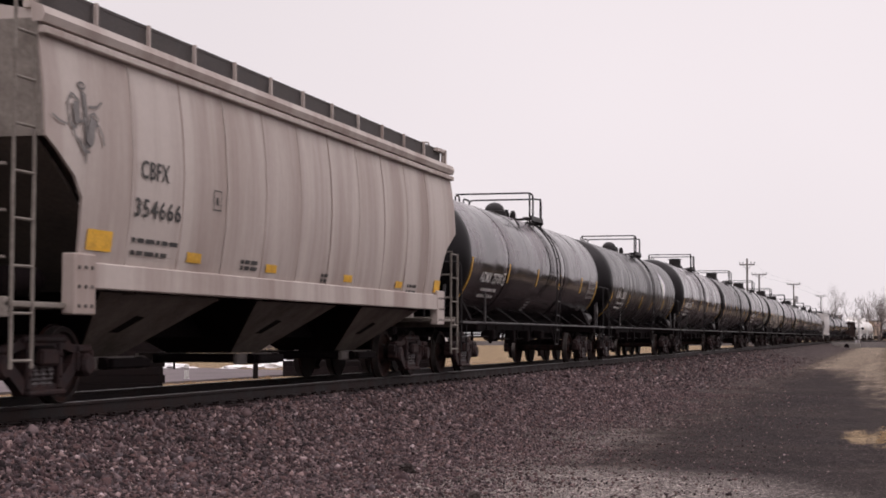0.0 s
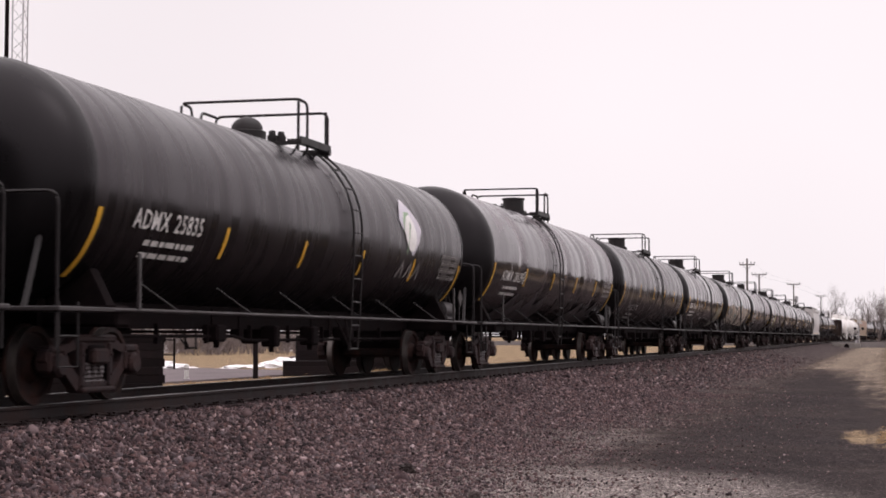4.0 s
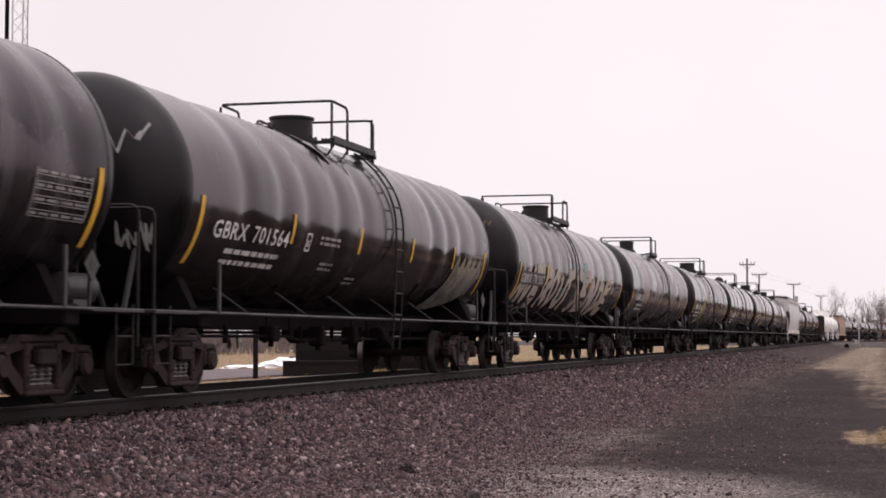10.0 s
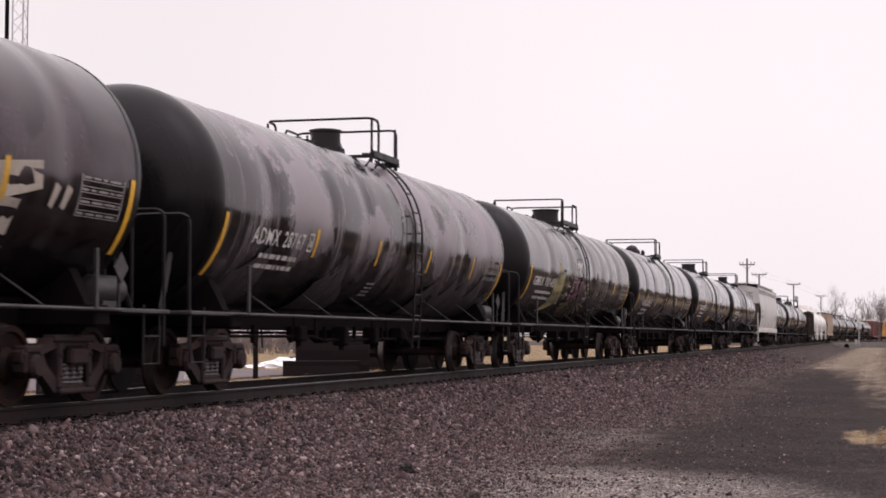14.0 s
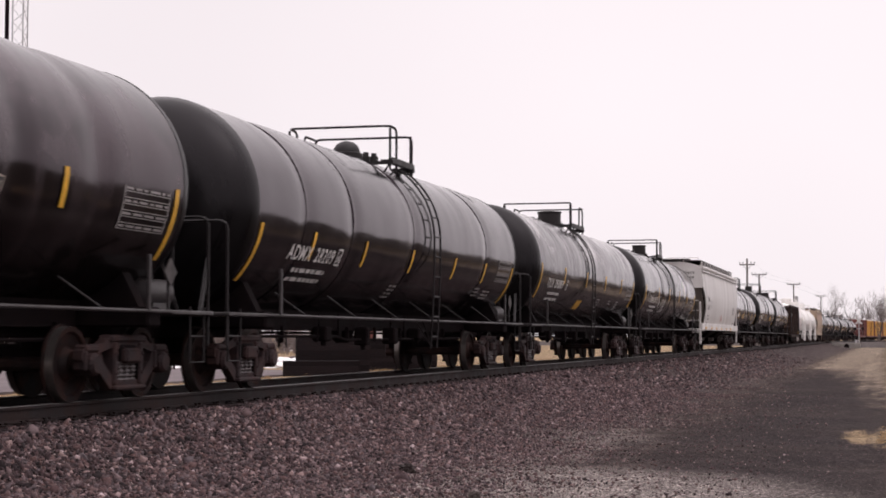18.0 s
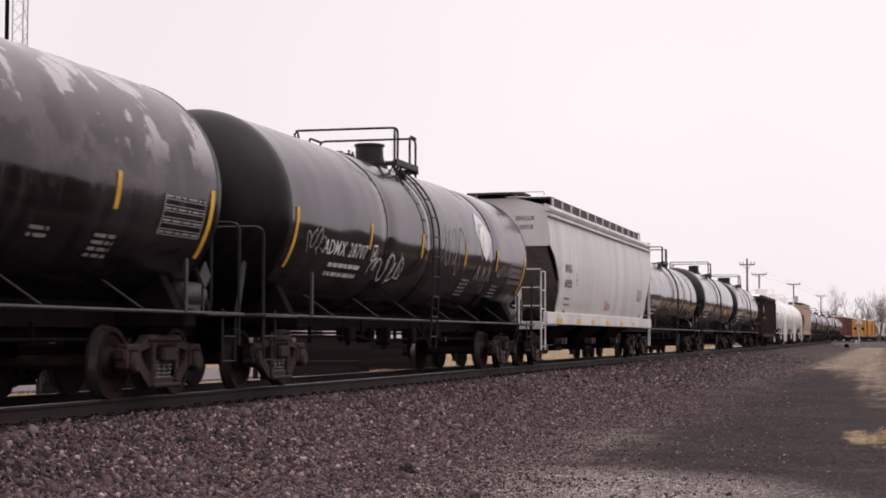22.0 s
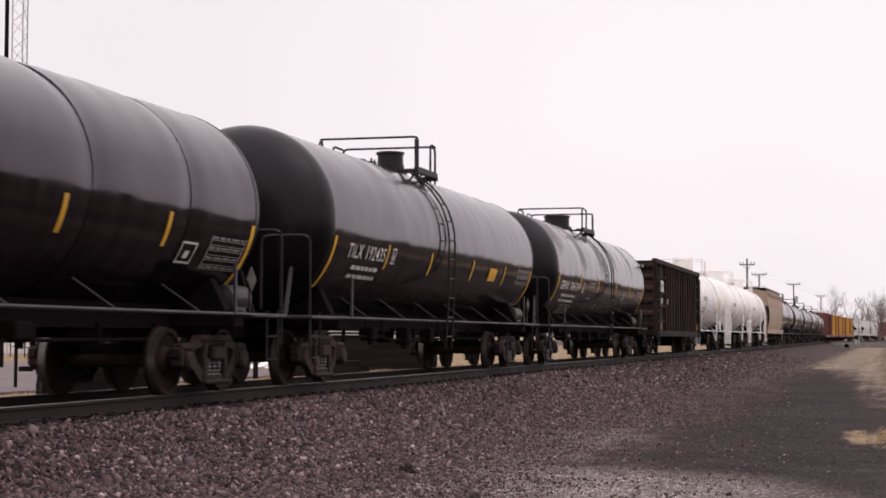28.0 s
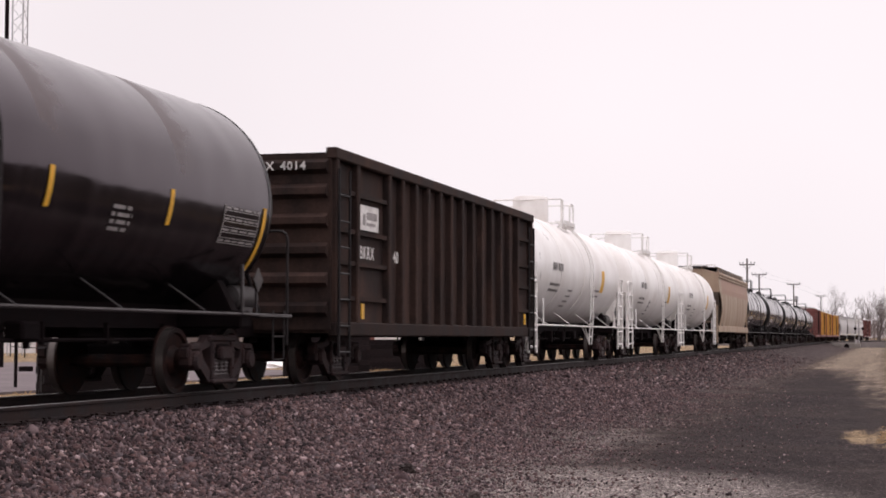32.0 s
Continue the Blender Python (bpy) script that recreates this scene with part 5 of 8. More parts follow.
        if pale_bays:
            for y in (-1, 1):
                bm = B()
                box(bm, c - 0.95, c + 0.75, min(y * 0.72, y * 0.78), max(y * 0.72, y * 0.78), 0.34, 0.5, 0.02)
                rack = part("gate_rack", bm, M["hop_dim"], bay, "dusty grey gate rack")
                bm = B()
                tube(bm, [(c - 0.5, y * 0.82, 0.42), (c + 0.45, y * 0.82, 0.42)], 0.035, 8)
                part("gate_shaft", bm, M["under"], bay)
                for dx in (-0.5, 0.45):
                    bm = B()
                    lathe(bm, "x", [(-0.05, 0.03), (-0.05, 0.075), (0.05, 0.075), (0.05, 0.03)], 10, (c + dx, y * 0.82, 0.42))
                    part("shaft_socket", bm, M["under"], bay)
        else:
            for dx in (-0.3, 0.2):
                bm = B()
                lathe(bm, "y", [(-1.12, 0.07), (-1.12, 0.09), (-0.9, 0.09)], 12, (c + dx, 0, 0.62))
                part("gate_lug", bm, M["hop_dim"], bay)
    bm = B()
    box(bm, -half - 0.4, half + 0.4, -0.25, 0.25, 0.72, 1.02, 0.02)
    part("centre_sill", bm, M["under"], car)
    for x in (half - 0.75, -half + 0.75):
        bm = B()
        tube(bm, rounded([(x, -1.3, 4.32), (x, -1.3, 4.42), (x, 0.2, 4.42), (x, 0.2, 4.32)], 0.05), 0.014, 5)
        part("roof_grab", bm, S, car)
    if shape is ROUND:
        for sgn in (-1, 1):
            bm = B()
            box(bm, min(sgn * (half + 0.15), sgn * (half - 0.75)), max(sgn * (half + 0.15), sgn * (half - 0.75)), -0.95, 0.5, 4.3, 4.34)
            step = part("end_step", bm, W, car, "dark grated step over the roof's end")
            for y in (-0.7, 0.3):
                bm = B()
                box(bm, sgn * (half - 0.02) - 0.03, sgn * (half - 0.02) + 0.03, y - 0.03, y + 0.03, 3.75, 4.3)
                part("step_bracket", bm, S, step)
    for x in (half - 0.02, -half + 0.02) if shape is SHARP else ():
        bm = B()
        box(bm, x - 0.045, x + 0.045, -1.44, -1.36, 4.0, 4.34)
        box(bm, min(x, x - math.copysign(0.6, x)), max(x, x - math.copysign(0.6, x)), -1.44, -1.36, 4.27, 4.33)
        part("walk_bracket", bm, S, car)
    bm = B()
    lathe(bm, "y", [(-0.5, 0.05), (-0.45, 0.24), (0.45, 0.24), (0.5, 0.05)], 16, (-half + 0.15, -0.2, 1.42))
    part("air_reservoir", bm, M["under"], car, smooth=True)
    bm = B()
    lathe(bm, "x", [(-0.3, 0.05), (-0.27, 0.16), (0.27, 0.16), (0.3, 0.05)], 14, (-half + 0.6, -1.0, 1.3))
    part("brake_cylinder", bm, M["under"], car, smooth=True)
    for sgn in (-1, 1):
        add_truck(car, sgn * (half - 1.05))
    add_couplers(car, half + 0.6)
    return car


def hop_writing(text, size, x, z, mat, car, squeeze=0.85):
    vs, fs = letters(text, size)
    bm = B()
    made = [bm.verts.new((x + v[0] * squeeze, -(hop_y(z + v[1]) + 0.014), z + v[1])) for v in vs]
    for f in fs:
        bm.faces.new([made[i] for i in f])
    return part("writing", bm, mat, car)


def hop_panel(name, x0, x1, z0, z1, mat, car, lift=0.012):
    bm = B()
    rows = []
    for k in range(4):
        z = z0 + (z1 - z0) * k / 3
        rows.append([bm.verts.new((x, -(hop_y(z) + lift), z)) for x in (x0, x1)])
    for p, q in zip(rows, rows[1:]):
        bm.faces.new((p[0], p[1], q[1], q[0]))
    return part(name, bm, mat, car)


# ---- gondola and boxcars ----
def build_gondola(name, label, half=7.2):
    car = thing("gondola", label, "gondola car", group="cars of the freight train")
    G = M["gondola"]
    W, Z0, Z1 = 1.5, 0.84, 3.54
    for y in (-1, 1):
        bm = B()
        box(bm, -half, half, min(y * (W - 0.1), y * (W - 0.04)), max(y * (W - 0.1), y * (W - 0.04)), Z0, Z1)
        part("side_sheet", bm, G, car)
        bm = B()
        box(bm, -half - 0.05, half + 0.05, y * W - 0.09, y * W + 0.09, Z1 - 0.1, Z1 + 0.08, 0.02)
        part("top_chord", bm, G, car)
        bm = B()
        box(bm, -half, half, y * W - 0.08, y * W + 0.06, Z0 - 0.1, Z0 + 0.12, 0.02)
        part("side_sill", bm, G, car)
        for x in (-half + 0.08, -6.1, -4.4, -3.6, -2.75, -1.95, -1.1, -0.3, 0.55, 1.4, 2.2, 3.05, 3.9, 4.75, 5.6, half - 0.08):
            bm = B()
            box(bm, x - 0.07, x + 0.07, min(y * (W - 0.06), y * (W + 0.08)), max(y * (W - 0.06), y * (W + 0.08)), Z0 + 0.1, Z1 - 0.08, 0.02)
            part("side_rib", bm, G, car)
        for x0, x1 in ((-half + 0.16, -6.18), (-6.02, -4.48), (5.68, half - 0.16)):
            for z in (1.3, 1.85, 2.35, 2.95):
                bm = B()
                box(bm, x0, x1, min(y * (W - 0.05), y * (W + 0.04)), max(y * (W - 0.05), y * (W + 0.04)), z, z + 0.07)
                part("side_stiffener", bm, G, car)
    for sgn in (-1, 1):
        bm = B()
        box(bm, sgn * half - 0.04, sgn * half + 0.04, -W, W, Z0, Z1)
        end = part("end_sheet", bm, G, car)
        for z in (1.15, 1.6, 2.05, 2.5, 2.95, 3.33):
            bm = B()
            prism(bm, [(sgn * half, z - 0.14), (sgn * (half + 0.14), z - 0.05), (sgn * (half + 0.14), z + 0.05), (sgn * half, z + 0.14)], "y", -W + 0.05, W - 0.05)
            part("end_corrugation", bm, G, end)
        for y in (-W, W):
            lo = part("end_ladder", ladder_mesh("end_ladder", M["fitting_black"], 0.5, 0.42, 3.3, 0.4), None, car)
            lo.matrix_basis = pose(sgn * (half - 0.3), y * 1.07, 0)
    bm = B()
    box(bm, -half, half, -W, W, Z0 - 0.05, Z0 + 0.05)
    part("floor_plate", bm, G, car)
    bm = B()
    box(bm, -half - 0.7, half + 0.7, -0.25, 0.25, 0.72, 1.0, 0.02)
    for x in (-4.4, -1.5, 1.5, 4.4):
        box(bm, x - 0.1, x + 0.1, -1.4, 1.4, 0.8, 0.98)
    part("centre_sill", bm, M["under"], car)
    for sgn in (-1, 1):
        add_truck(car, sgn * (half - 1.6))
    add_couplers(car, half + 0.75)
    return car


def build_boxcar(name, label, half=8.2, side="box_yellow", endm="box_red"):
    car = thing("boxcar", label, "boxcar", group="cars of the freight train")
    S, E = M[side], M[endm]
    W, Z0, Z1 = 1.5, 1.0, 4.25
    bm = B()
    box(bm, -half, half, -W + 0.05, W - 0.05, Z0, Z1)
    part("body", bm, S, car)
    bm = B()
    prism(bm, [(-W - 0.03, Z1), (W + 0.03, Z1), (W - 0.1, Z1 + 0.1), (0, Z1 + 0.28), (-W + 0.1, Z1 + 0.1)], "x", -half - 0.05, half + 0.05)
    part("roof", bm, M["roof_white"], car)
    for sgn in (-1, 1):
        bm = B()
        box(bm, sgn * half - 0.05, sgn * half + 0.06, -W, W, Z0, Z1)
        for z in (1.5, 2.1, 2.7, 3.3, 3.9):
            prism(bm, [(sgn * half, z - 0.15), (sgn * (half + 0.13), z), (sgn * half, z + 0.15)], "y", -W + 0.1, W - 0.1)
        part("end", bm, E, car)
    for y in (-1, 1):
        for i in range(15):
            x = -half + 0.12 + (2 * half - 0.24) * i / 14
            bm = B()
            box(bm, x - 0.05, x + 0.05, min(y * (W - 0.06), y * (W + 0.02)), max(y * (W - 0.06), y * (W + 0.02)), Z0, Z1)
            part("side_post", bm, S if 0 < i < 14 else E, car)
        bm = B()
        box(bm, -1.5, 1.5, min(y * (W - 0.02), y * (W + 0.08)), max(y * (W - 0.02), y * (W + 0.08)), Z0 + 0.05, Z1 - 0.15, 0.02)
        door = part("door", bm, S, car)
        bm = B()
        for x in (-1.2, 0.0, 1.2):
            tube(bm, [(x, y * (W + 0.11), Z0 + 0.1), (x, y * (W + 0.11), Z1 - 0.25)], 0.025, 5)
        part("lock_bar", bm, M["under"], door)
        bm = B()
        box(bm, -half, half, y * W - 0.05, y * W + 0.05, Z0 - 0.25, Z0 + 0.02)
        part("side_sill", bm, E, car)
    bm = B()
    box(bm, -half - 0.6, half + 0.6, -0.25, 0.25, 0.72, 1.0)
    part("centre_sill", bm, M["under"], car)
    for sgn in (-1, 1):
        add_truck(car, sgn * (half - 1.7))
    add_couplers(car, half + 0.65)
    return car


# ---- markings ----
def stripe(car, R, x, a0=-0.5, a1=-0.07, w=0.1, name="reflector_stripe"):
    part(name, patch(B(), R, x - w / 2, x + w / 2, a0, a1, n=10), M["yellow"], car, "yellow reflector stripe")


def outlined_box(bm, R, x, a, w, h, t=0.03):
    patch(bm, R, x, x + w, a, a + t, 0.012, n=1)
    patch(bm, R, x, x + w, a + h - t, a + h, 0.012, n=1)
    patch(bm, R, x, x + t, a + t, a + h - t, 0.012, n=3)
    patch(bm, R, x + w - t, x + w, a + t, a + h - t, 0.012, n=3)
    patch(bm, R, x + w * 0.35, x + w * 0.65, a + h * 0.25, a + h * 0.6, 0.012, n=2)
    return bm


def lettering(car, R, text, x0, x1, base, cap, mat):
    """The car's mark and number, fitted between x0 and x1, one part for each word."""
    vs, fs = letters(text, cap / 0.69)
    first = letters(text.split()[0], cap / 0.69)[0]
    edge, w = max(v[0] for v in first) + cap * 0.1, max(v[0] for v in vs)
    for name, keep in (("reporting_mark", lambda x: x <= edge), ("car_number", lambda x: x > edge)):
        bm, made = B(), {}
        for f in fs:
            if not keep(min(vs[i][0] for i in f)):
                continue
            for i in f:
                if i not in made:
                    made[i] = bm.verts.new(on_tank(R, x0 + vs[i][0] * (x1 - x0) / w, base + vs[i][1], 0.012))
            bm.faces.new([made[i] for i in f])
        part(name, bm, mat, car, "stencilled lettering")


def data_panel(car, R, x, a, w, h, mat, rows=7):
    bm = B()
    for k in range(rows):
        z = a + h * k / rows
        patch(bm, R, x, x + w, z, z + h / rows * 0.16, 0.012, n=1)
        if k % 2 == 0 or rows < 6:
            unread_rows(bm, R, x + 0.04, z + h / rows * 0.35, w - 0.08, 1, h / rows * 0.4, 0.1, k + 3)
    for q in (x, x + w - 0.025):
        patch(bm, R, q, q + 0.025, a, a + h, 0.0125, n=6)
    return tagged(part("data_panel", bm, mat, car, "small unreadable data table"), kind="stuff")


def mark_tank(car, text, x0, x1, stripes, base=-0.55, cap=0.225, ink="white", top=-0.07, rim=0.9, R=1.475, half=7.95, box_x=None, panel=True, small_text=()):
    white = M[ink]
    lettering(car, R, text, x0, x1, base, cap, white)
    bm = B()
    w = x1 - x0
    unread_rows(bm, R, x0 + w * 0.22, base - 0.2, w * 0.72, 2, 0.07, 0.16, int(abs(x0) * 100))
    tagged(part("weight_lettering", bm, M["faded"] if ink != "white" else white, car, "two lines of small unreadable lettering"), kind="stuff")
    for x in stripes:
        stripe(car, R, x, top - 0.43, top)
    stripe(car, R, -half + 0.13, top - rim, top, 0.11)
    stripe(car, R, half - 0.12, top - rim, top, 0.11)
    if box_x is not None:
        part("class_box", outlined_box(B(), R, box_x, base - 0.02, 0.2, 0.28), white, car)
    if panel:
        data_panel(car, R, half - 1.5, -0.62, 1.2, 0.5, M["faded"])
    for k, (x, a, wd, n) in enumerate(small_text):
        bm = B()
        unread_rows(bm, R, x, a, wd, n, 0.045, 0.085, k + 21)
        tagged(part("small_lettering", bm, M["faded"], car), kind="stuff")


def spray(bm, R, pts, width, lift=0.0105):
    """A painted stroke along points (x, arc) on the tank's near side; width is one number or one for each point."""
    ps = []
    for (x0, a0), (x1, a1) in zip(pts, pts[1:]):
        for k in range(3):
            ps.append((x0 + (x1 - x0) * k / 3, a0 + (a1 - a0) * k / 3))
    ps.append(pts[-1])
    rows = []
    for i, (x, a) in enumerate(ps):
        (xa, aa), (xb, ab) = ps[max(i - 1, 0)], ps[min(i + 1, len(ps) - 1)]
        d = Vector((xb - xa, ab - aa))
        d = d.normalized() if d.length else Vector((1, 0))
        f = i / (len(ps) - 1) * (len(width) - 1) if isinstance(width, (list, tuple)) else 0
        wv = width[int(f)] + (width[min(int(f) + 1, len(width) - 1)] - width[int(f)]) * (f - int(f)) if isinstance(width, (list, tuple)) else width
        n = Vector((-d.y, d.x)) * wv / 2
        rows.append((bm.verts.new(on_tank(R, x + n.x, a + n.y, lift)), bm.verts.new(on_tank(R, x - n.x, a - n.y, lift))))
    for p, q in zip(rows, rows[1:]):
        bm.faces.new((p[0], p[1], q[1], q[0]))
    return bm


def scrawl(car, R, x, a, w, h, mat, seed, loops=7, width=0.035, name="graffiti_scrawl"):
    """A looping illegible scrawl."""
    rr = random.Random(seed)
    bm = B()
    q = x
    for k in range(loops):
        cw, ch = w / loops * rr.uniform(0.45, 0.75), h * rr.uniform(0.3, 0.5)
        cx, cy = q + w / loops * 0.5, a + h * rr.uniform(0.4, 0.62)
        t0, turn, lean = rr.uniform(0, math.tau), rr.choice((-1, 1)), rr.uniform(-0.3, 0.5)
        n = rr.choice((6, 9, 11, 12))
        pts = []
        for i in range(n + 1):
            t = t0 + turn * i / 12 * math.tau
            u, v = cw * math.cos(t) * (1 - 0.03 * i), ch * math.sin(t) * rr.uniform(0.85, 1.1)
            pts.append((cx + u + lean * v, cy + v))
        if rr.random() < 0.5:
            pts.append((cx + rr.uniform(-cw, cw), a + rr.choice((-0.1, 1.1)) * h))
        spray(bm, R, pts, [width * 0.7, width * 1.2, width * 0.6], 0.0105 + 0.0006 * k)
        q += w / loops
    return part(name, bm, mat, car, "looping sprayed scrawl")


STROKES = {
    "N": [[(0.1, 0), (0.15, 1)], [(0.15, 1), (0.75, 0)], [(0.75, 0), (0.88, 1)]],
    "U": [[(0.1, 1), (0.12, 0.25), (0.4, 0), (0.7, 0.2), (0.82, 1)]],
    "E": [[(0.2, 0), (0.2, 1)], [(0.2, 0.95), (0.95, 1)], [(0.2, 0.5), (0.78, 0.52)], [(0.2, 0.05), (0.92, 0)]],
    "R": [[(0.15, 0), (0.2, 1)], [(0.2, 0.93), (0.78, 0.88), (0.76, 0.6), (0.25, 0.48)], [(0.35, 0.5), (0.9, 0)]],
    "O": [[(0.5, 1), (0.15, 0.7), (0.12, 0.3), (0.42, 0), (0.78, 0.28), (0.82, 0.72), (0.5, 1)]],
    "T": [[(0.5, 0), (0.5, 1)], [(0.05, 0.95), (0.95, 1)]],
    "S": [[(0.9, 0.88), (0.5, 1), (0.15, 0.76), (0.5, 0.5), (0.85, 0.28), (0.5, 0), (0.1, 0.12)]],
    "D": [[(0.15, 0), (0.2, 1)], [(0.2, 0.95), (0.82, 0.75), (0.8, 0.25), (0.15, 0.03)]],
    "M": [[(0.05, 0), (0.15, 1)], [(0.15, 1), (0.45, 0.35)], [(0.45, 0.35), (0.8, 1)], [(0.8, 1), (0.92, 0)]],
    "A": [[(0, 0), (0.45, 1)], [(0.45, 1), (0.9, 0)], [(0.2, 0.38), (0.72, 0.36)]]}


def brushed(car, R, glyph, x0, x1, a0, a1, width, mat, name="graffiti_letter", lean=0.14, lift=0.0105, label="fat sprayed letter"):
    """One letter of brush strokes, in the box x0..x1 by a0..a1 on the tank's side, leaning over."""
    bm = B()
    rr = random.Random(int(abs(x0) * 100))
    for k, line in enumerate(STROKES[glyph]):
        pts = [(x0 + (x1 - x0) * (u + rr.uniform(-0.13, 0.13)) + lean * v, a0 + (a1 - a0) * (v + rr.uniform(-0.11, 0.11))) for u, v in line]
        n = len(pts)
        spray(bm, R, pts, [width * (0.85 + 0.3 * ((q * 5 + k * 3) % 4) / 3) for q in range(n)], lift + 0.0008 * k)
    return part(name, bm, mat, car, label)


def wash(car, R, x0, x1, seed, peak=-0.72, deep=-1.2, foot=-1.75):
    """A dried grey wash along the tank's lower side, its upper edge running up into points."""
    rr = random.Random(seed)
    tops, x, up = [], x0, False
    while x < x1:
        tops.append((x, rr.uniform(peak - 0.15, peak) if up else rr.uniform(deep - 0.2, deep + 0.12)))
        x += rr.uniform(0.3, 0.5) if up else rr.uniform(0.5, 1.1)
        up = not up
    tops.append((x1, foot + 0.1))
    bm, last = B(), None
    for (xa, ta), (xb, tb) in zip(tops, tops[1:]):
        for k in range(4):
            q, t = xa + (xb - xa) * k / 4, ta + (tb - ta) * (k / 4) ** 1.4
            col = [bm.verts.new(on_tank(R, q, foot + (t - foot) * i / 5, 0.007)) for i in range(6)]
            if last:
                for i in range(5):
                    bm.faces.new((last[i], col[i], col[i + 1], last[i + 1]))
            last = col
    part("grey_wash", bm, M["wash"], car, "dried grey wash with a jagged upper edge")


def jagged_patch(car, R, x, a, tips, mat, name, label):
    """A flat sprayed star about (x, a): tips and notches as (dx, da) in order round it."""
    bm = B()
    rings = [[bm.verts.new(on_tank(R, x + dx * f, a + da * f, 0.0105)) for dx, da in tips] for f in (1.0, 0.66, 0.33)]
    mid, n = bm.verts.new(on_tank(R, x, a, 0.0105)), len(tips)
    for k in range(n):
        for p, q in zip(rings, rings[1:]):
            bm.faces.new((p[k], p[(k + 1) % n], q[(k + 1) % n], q[k]))
        bm.faces.new((rings[2][k], rings[2][(k + 1) % n], mid))
    part(name, bm, mat, car, label)


def arrow(car, R, x, a, dx, da, mat, w=0.045):
    """A short sprayed arrow from (x, a)."""
    bm = B()
    spray(bm, R, [(x, a), (x + dx * 0.5, a + da * 0.5 + 0.02), (x + dx, a + da)], w)
    k = 0.34
    for e in (-1, 1):
        spray(bm, R, [(x + dx, a + da), (x + dx - k * dx + e * k * da * 0.8, a + da - k * da - e * k * dx * 0.8)], w * 0.8, 0.0112)
    part("graffiti_arrow", bm, mat, car, "short sprayed arrow")


def strip_shape(bm, R, rows, lift):
    """A flat painted shape on the tank, by rows (arc, left, right)."""
    last = None
    fine = []
    for (a0, l0, r0), (a1, l1, r1) in zip(rows, rows[1:]):
        fine += [(a0 + (a1 - a0) * k / 3, l0 + (l1 - l0) * k / 3, r0 + (r1 - r0) * k / 3) for k in range(3)]
    for a, l, r in fine + [rows[-1]]:
        pair = (bm.verts.new(on_tank(R, l, a, lift)), bm.verts.new(on_tank(R, r, a, lift)))
        if last:
            bm.faces.new((last[0], last[1], pair[1], pair[0]))
        last = pair
    return bm


def leaf_emblem(car, R, x, a):
    """A pale kite with a white oval and green strokes of a leaf in it; (x, a) is its left corner."""
    bm = strip_shape(B(), R, [(a - 0.56, x + 0.8, x + 0.84), (a - 0.3, x + 0.42, x + 1.16), (a - 0.06, x + 0.1, x + 1.34), (a + 0.06, x, x + 1.26), (a + 0.3, x + 0.24, x + 0.92), (a + 0.5, x + 0.5, x + 0.56)], 0.0095)
    part("emblem", bm, M["lilac"], car, "pale lilac kite-shaped emblem")
    rows = []
    for k in range(9):
        t = math.pi * k / 8
        c, w = x + 0.62 + 0.1 * math.cos(t), 0.36 * math.sin(t)
        rows.append((a - 0.13 - 0.36 * math.cos(t), c - w, c + w))
    part("emblem_oval", strip_shape(B(), R, rows, 0.0115), M["fitting_white"], car, "white oval")
    bm = B()
    spray(bm, R, [(x + 0.22, a - 0.14), (x + 0.28, a + 0.02), (x + 0.45, a + 0.18), (x + 0.72, a + 0.22)], [0.03, 0.09, 0.1, 0.04], 0.0125)
    spray(bm, R, [(x + 0.68, a + 0.03), (x + 0.58, a - 0.1), (x + 0.5, a - 0.3), (x + 0.42, a - 0.55)], [0.1, 0.06, 0.04, 0.04], 0.0125)
    part("emblem_leaf", bm, M["green"], car, "green leaf strokes")
    bm = B()
    for k in range(3):
        q = x + 0.12 + 0.5 * k
        spray(bm, R, [(q, a - 0.98), (q + 0.2, a - 0.66), (q + 0.3, a - 0.98)], [0.06, 0.05, 0.06])
    part("emblem_stroke", bm, M["faded"], car)


def stain(car, x, top, foot, w, drift=0.25, R=1.475):
    """A dark run of oil down the side, from the top works."""
    n = 12
    rows = []
    for k in range(n + 1):
        f = k / n
        c = x + drift * (1 - f) + 0.06 * w * math.sin(f * 9 + x)
        l, r = w * (0.1 + 0.4 * f ** 0.5), w * (0.1 + 0.4 * f ** 0.8)
        rows.append((foot + (top - foot) * f, c - l * (1 + 0.25 * noise.noise(Vector((x, f * 7, 1)))), c + r * (1 + 0.25 * noise.noise(Vector((x, f * 7, 5))))))
    part("oil_stain", strip_shape(B(), R, rows, 0.008), M["stain"], car, "dark brown oil stain")


def head_scrawl(car, half, y0, z0, w, h, seed, mat, R=1.475):
    """A thin zigzag scrawl on the near dish of the tank."""
    rr = random.Random(seed)
    bm = B()
    pts = [(y0 - w * (k + rr.uniform(-0.9, 0.9)) / 13, z0 + h * (0.5 + (0.5 if k % 2 else -0.5) * rr.uniform(0.1, 1.2))) for k in range(14)]
    def at(y, z):
        r = min(1.0, math.hypot(y, z - TANK_FOOT - R) / R)
        return Vector((-(half + 0.68 * math.cos(math.asin(min(1.0, r ** 1.11))) + 0.004), y, z))
    last = None
    for (ya, za), (yb, zb) in zip(pts, pts[1:]):
        for k in range(5):
            y, z = ya + (yb - ya) * k / 4, za + (zb - za) * k / 4
            pair = (bm.verts.new(at(y - 0.014, z - 0.012)), bm.verts.new(at(y + 0.014, z + 0.012)))
            if last:
                bm.faces.new((last[0], last[1], pair[1], pair[0]))
            last = pair
    part("graffiti_scrawl", bm, mat, car, "thin zigzag scrawl on the dished end")


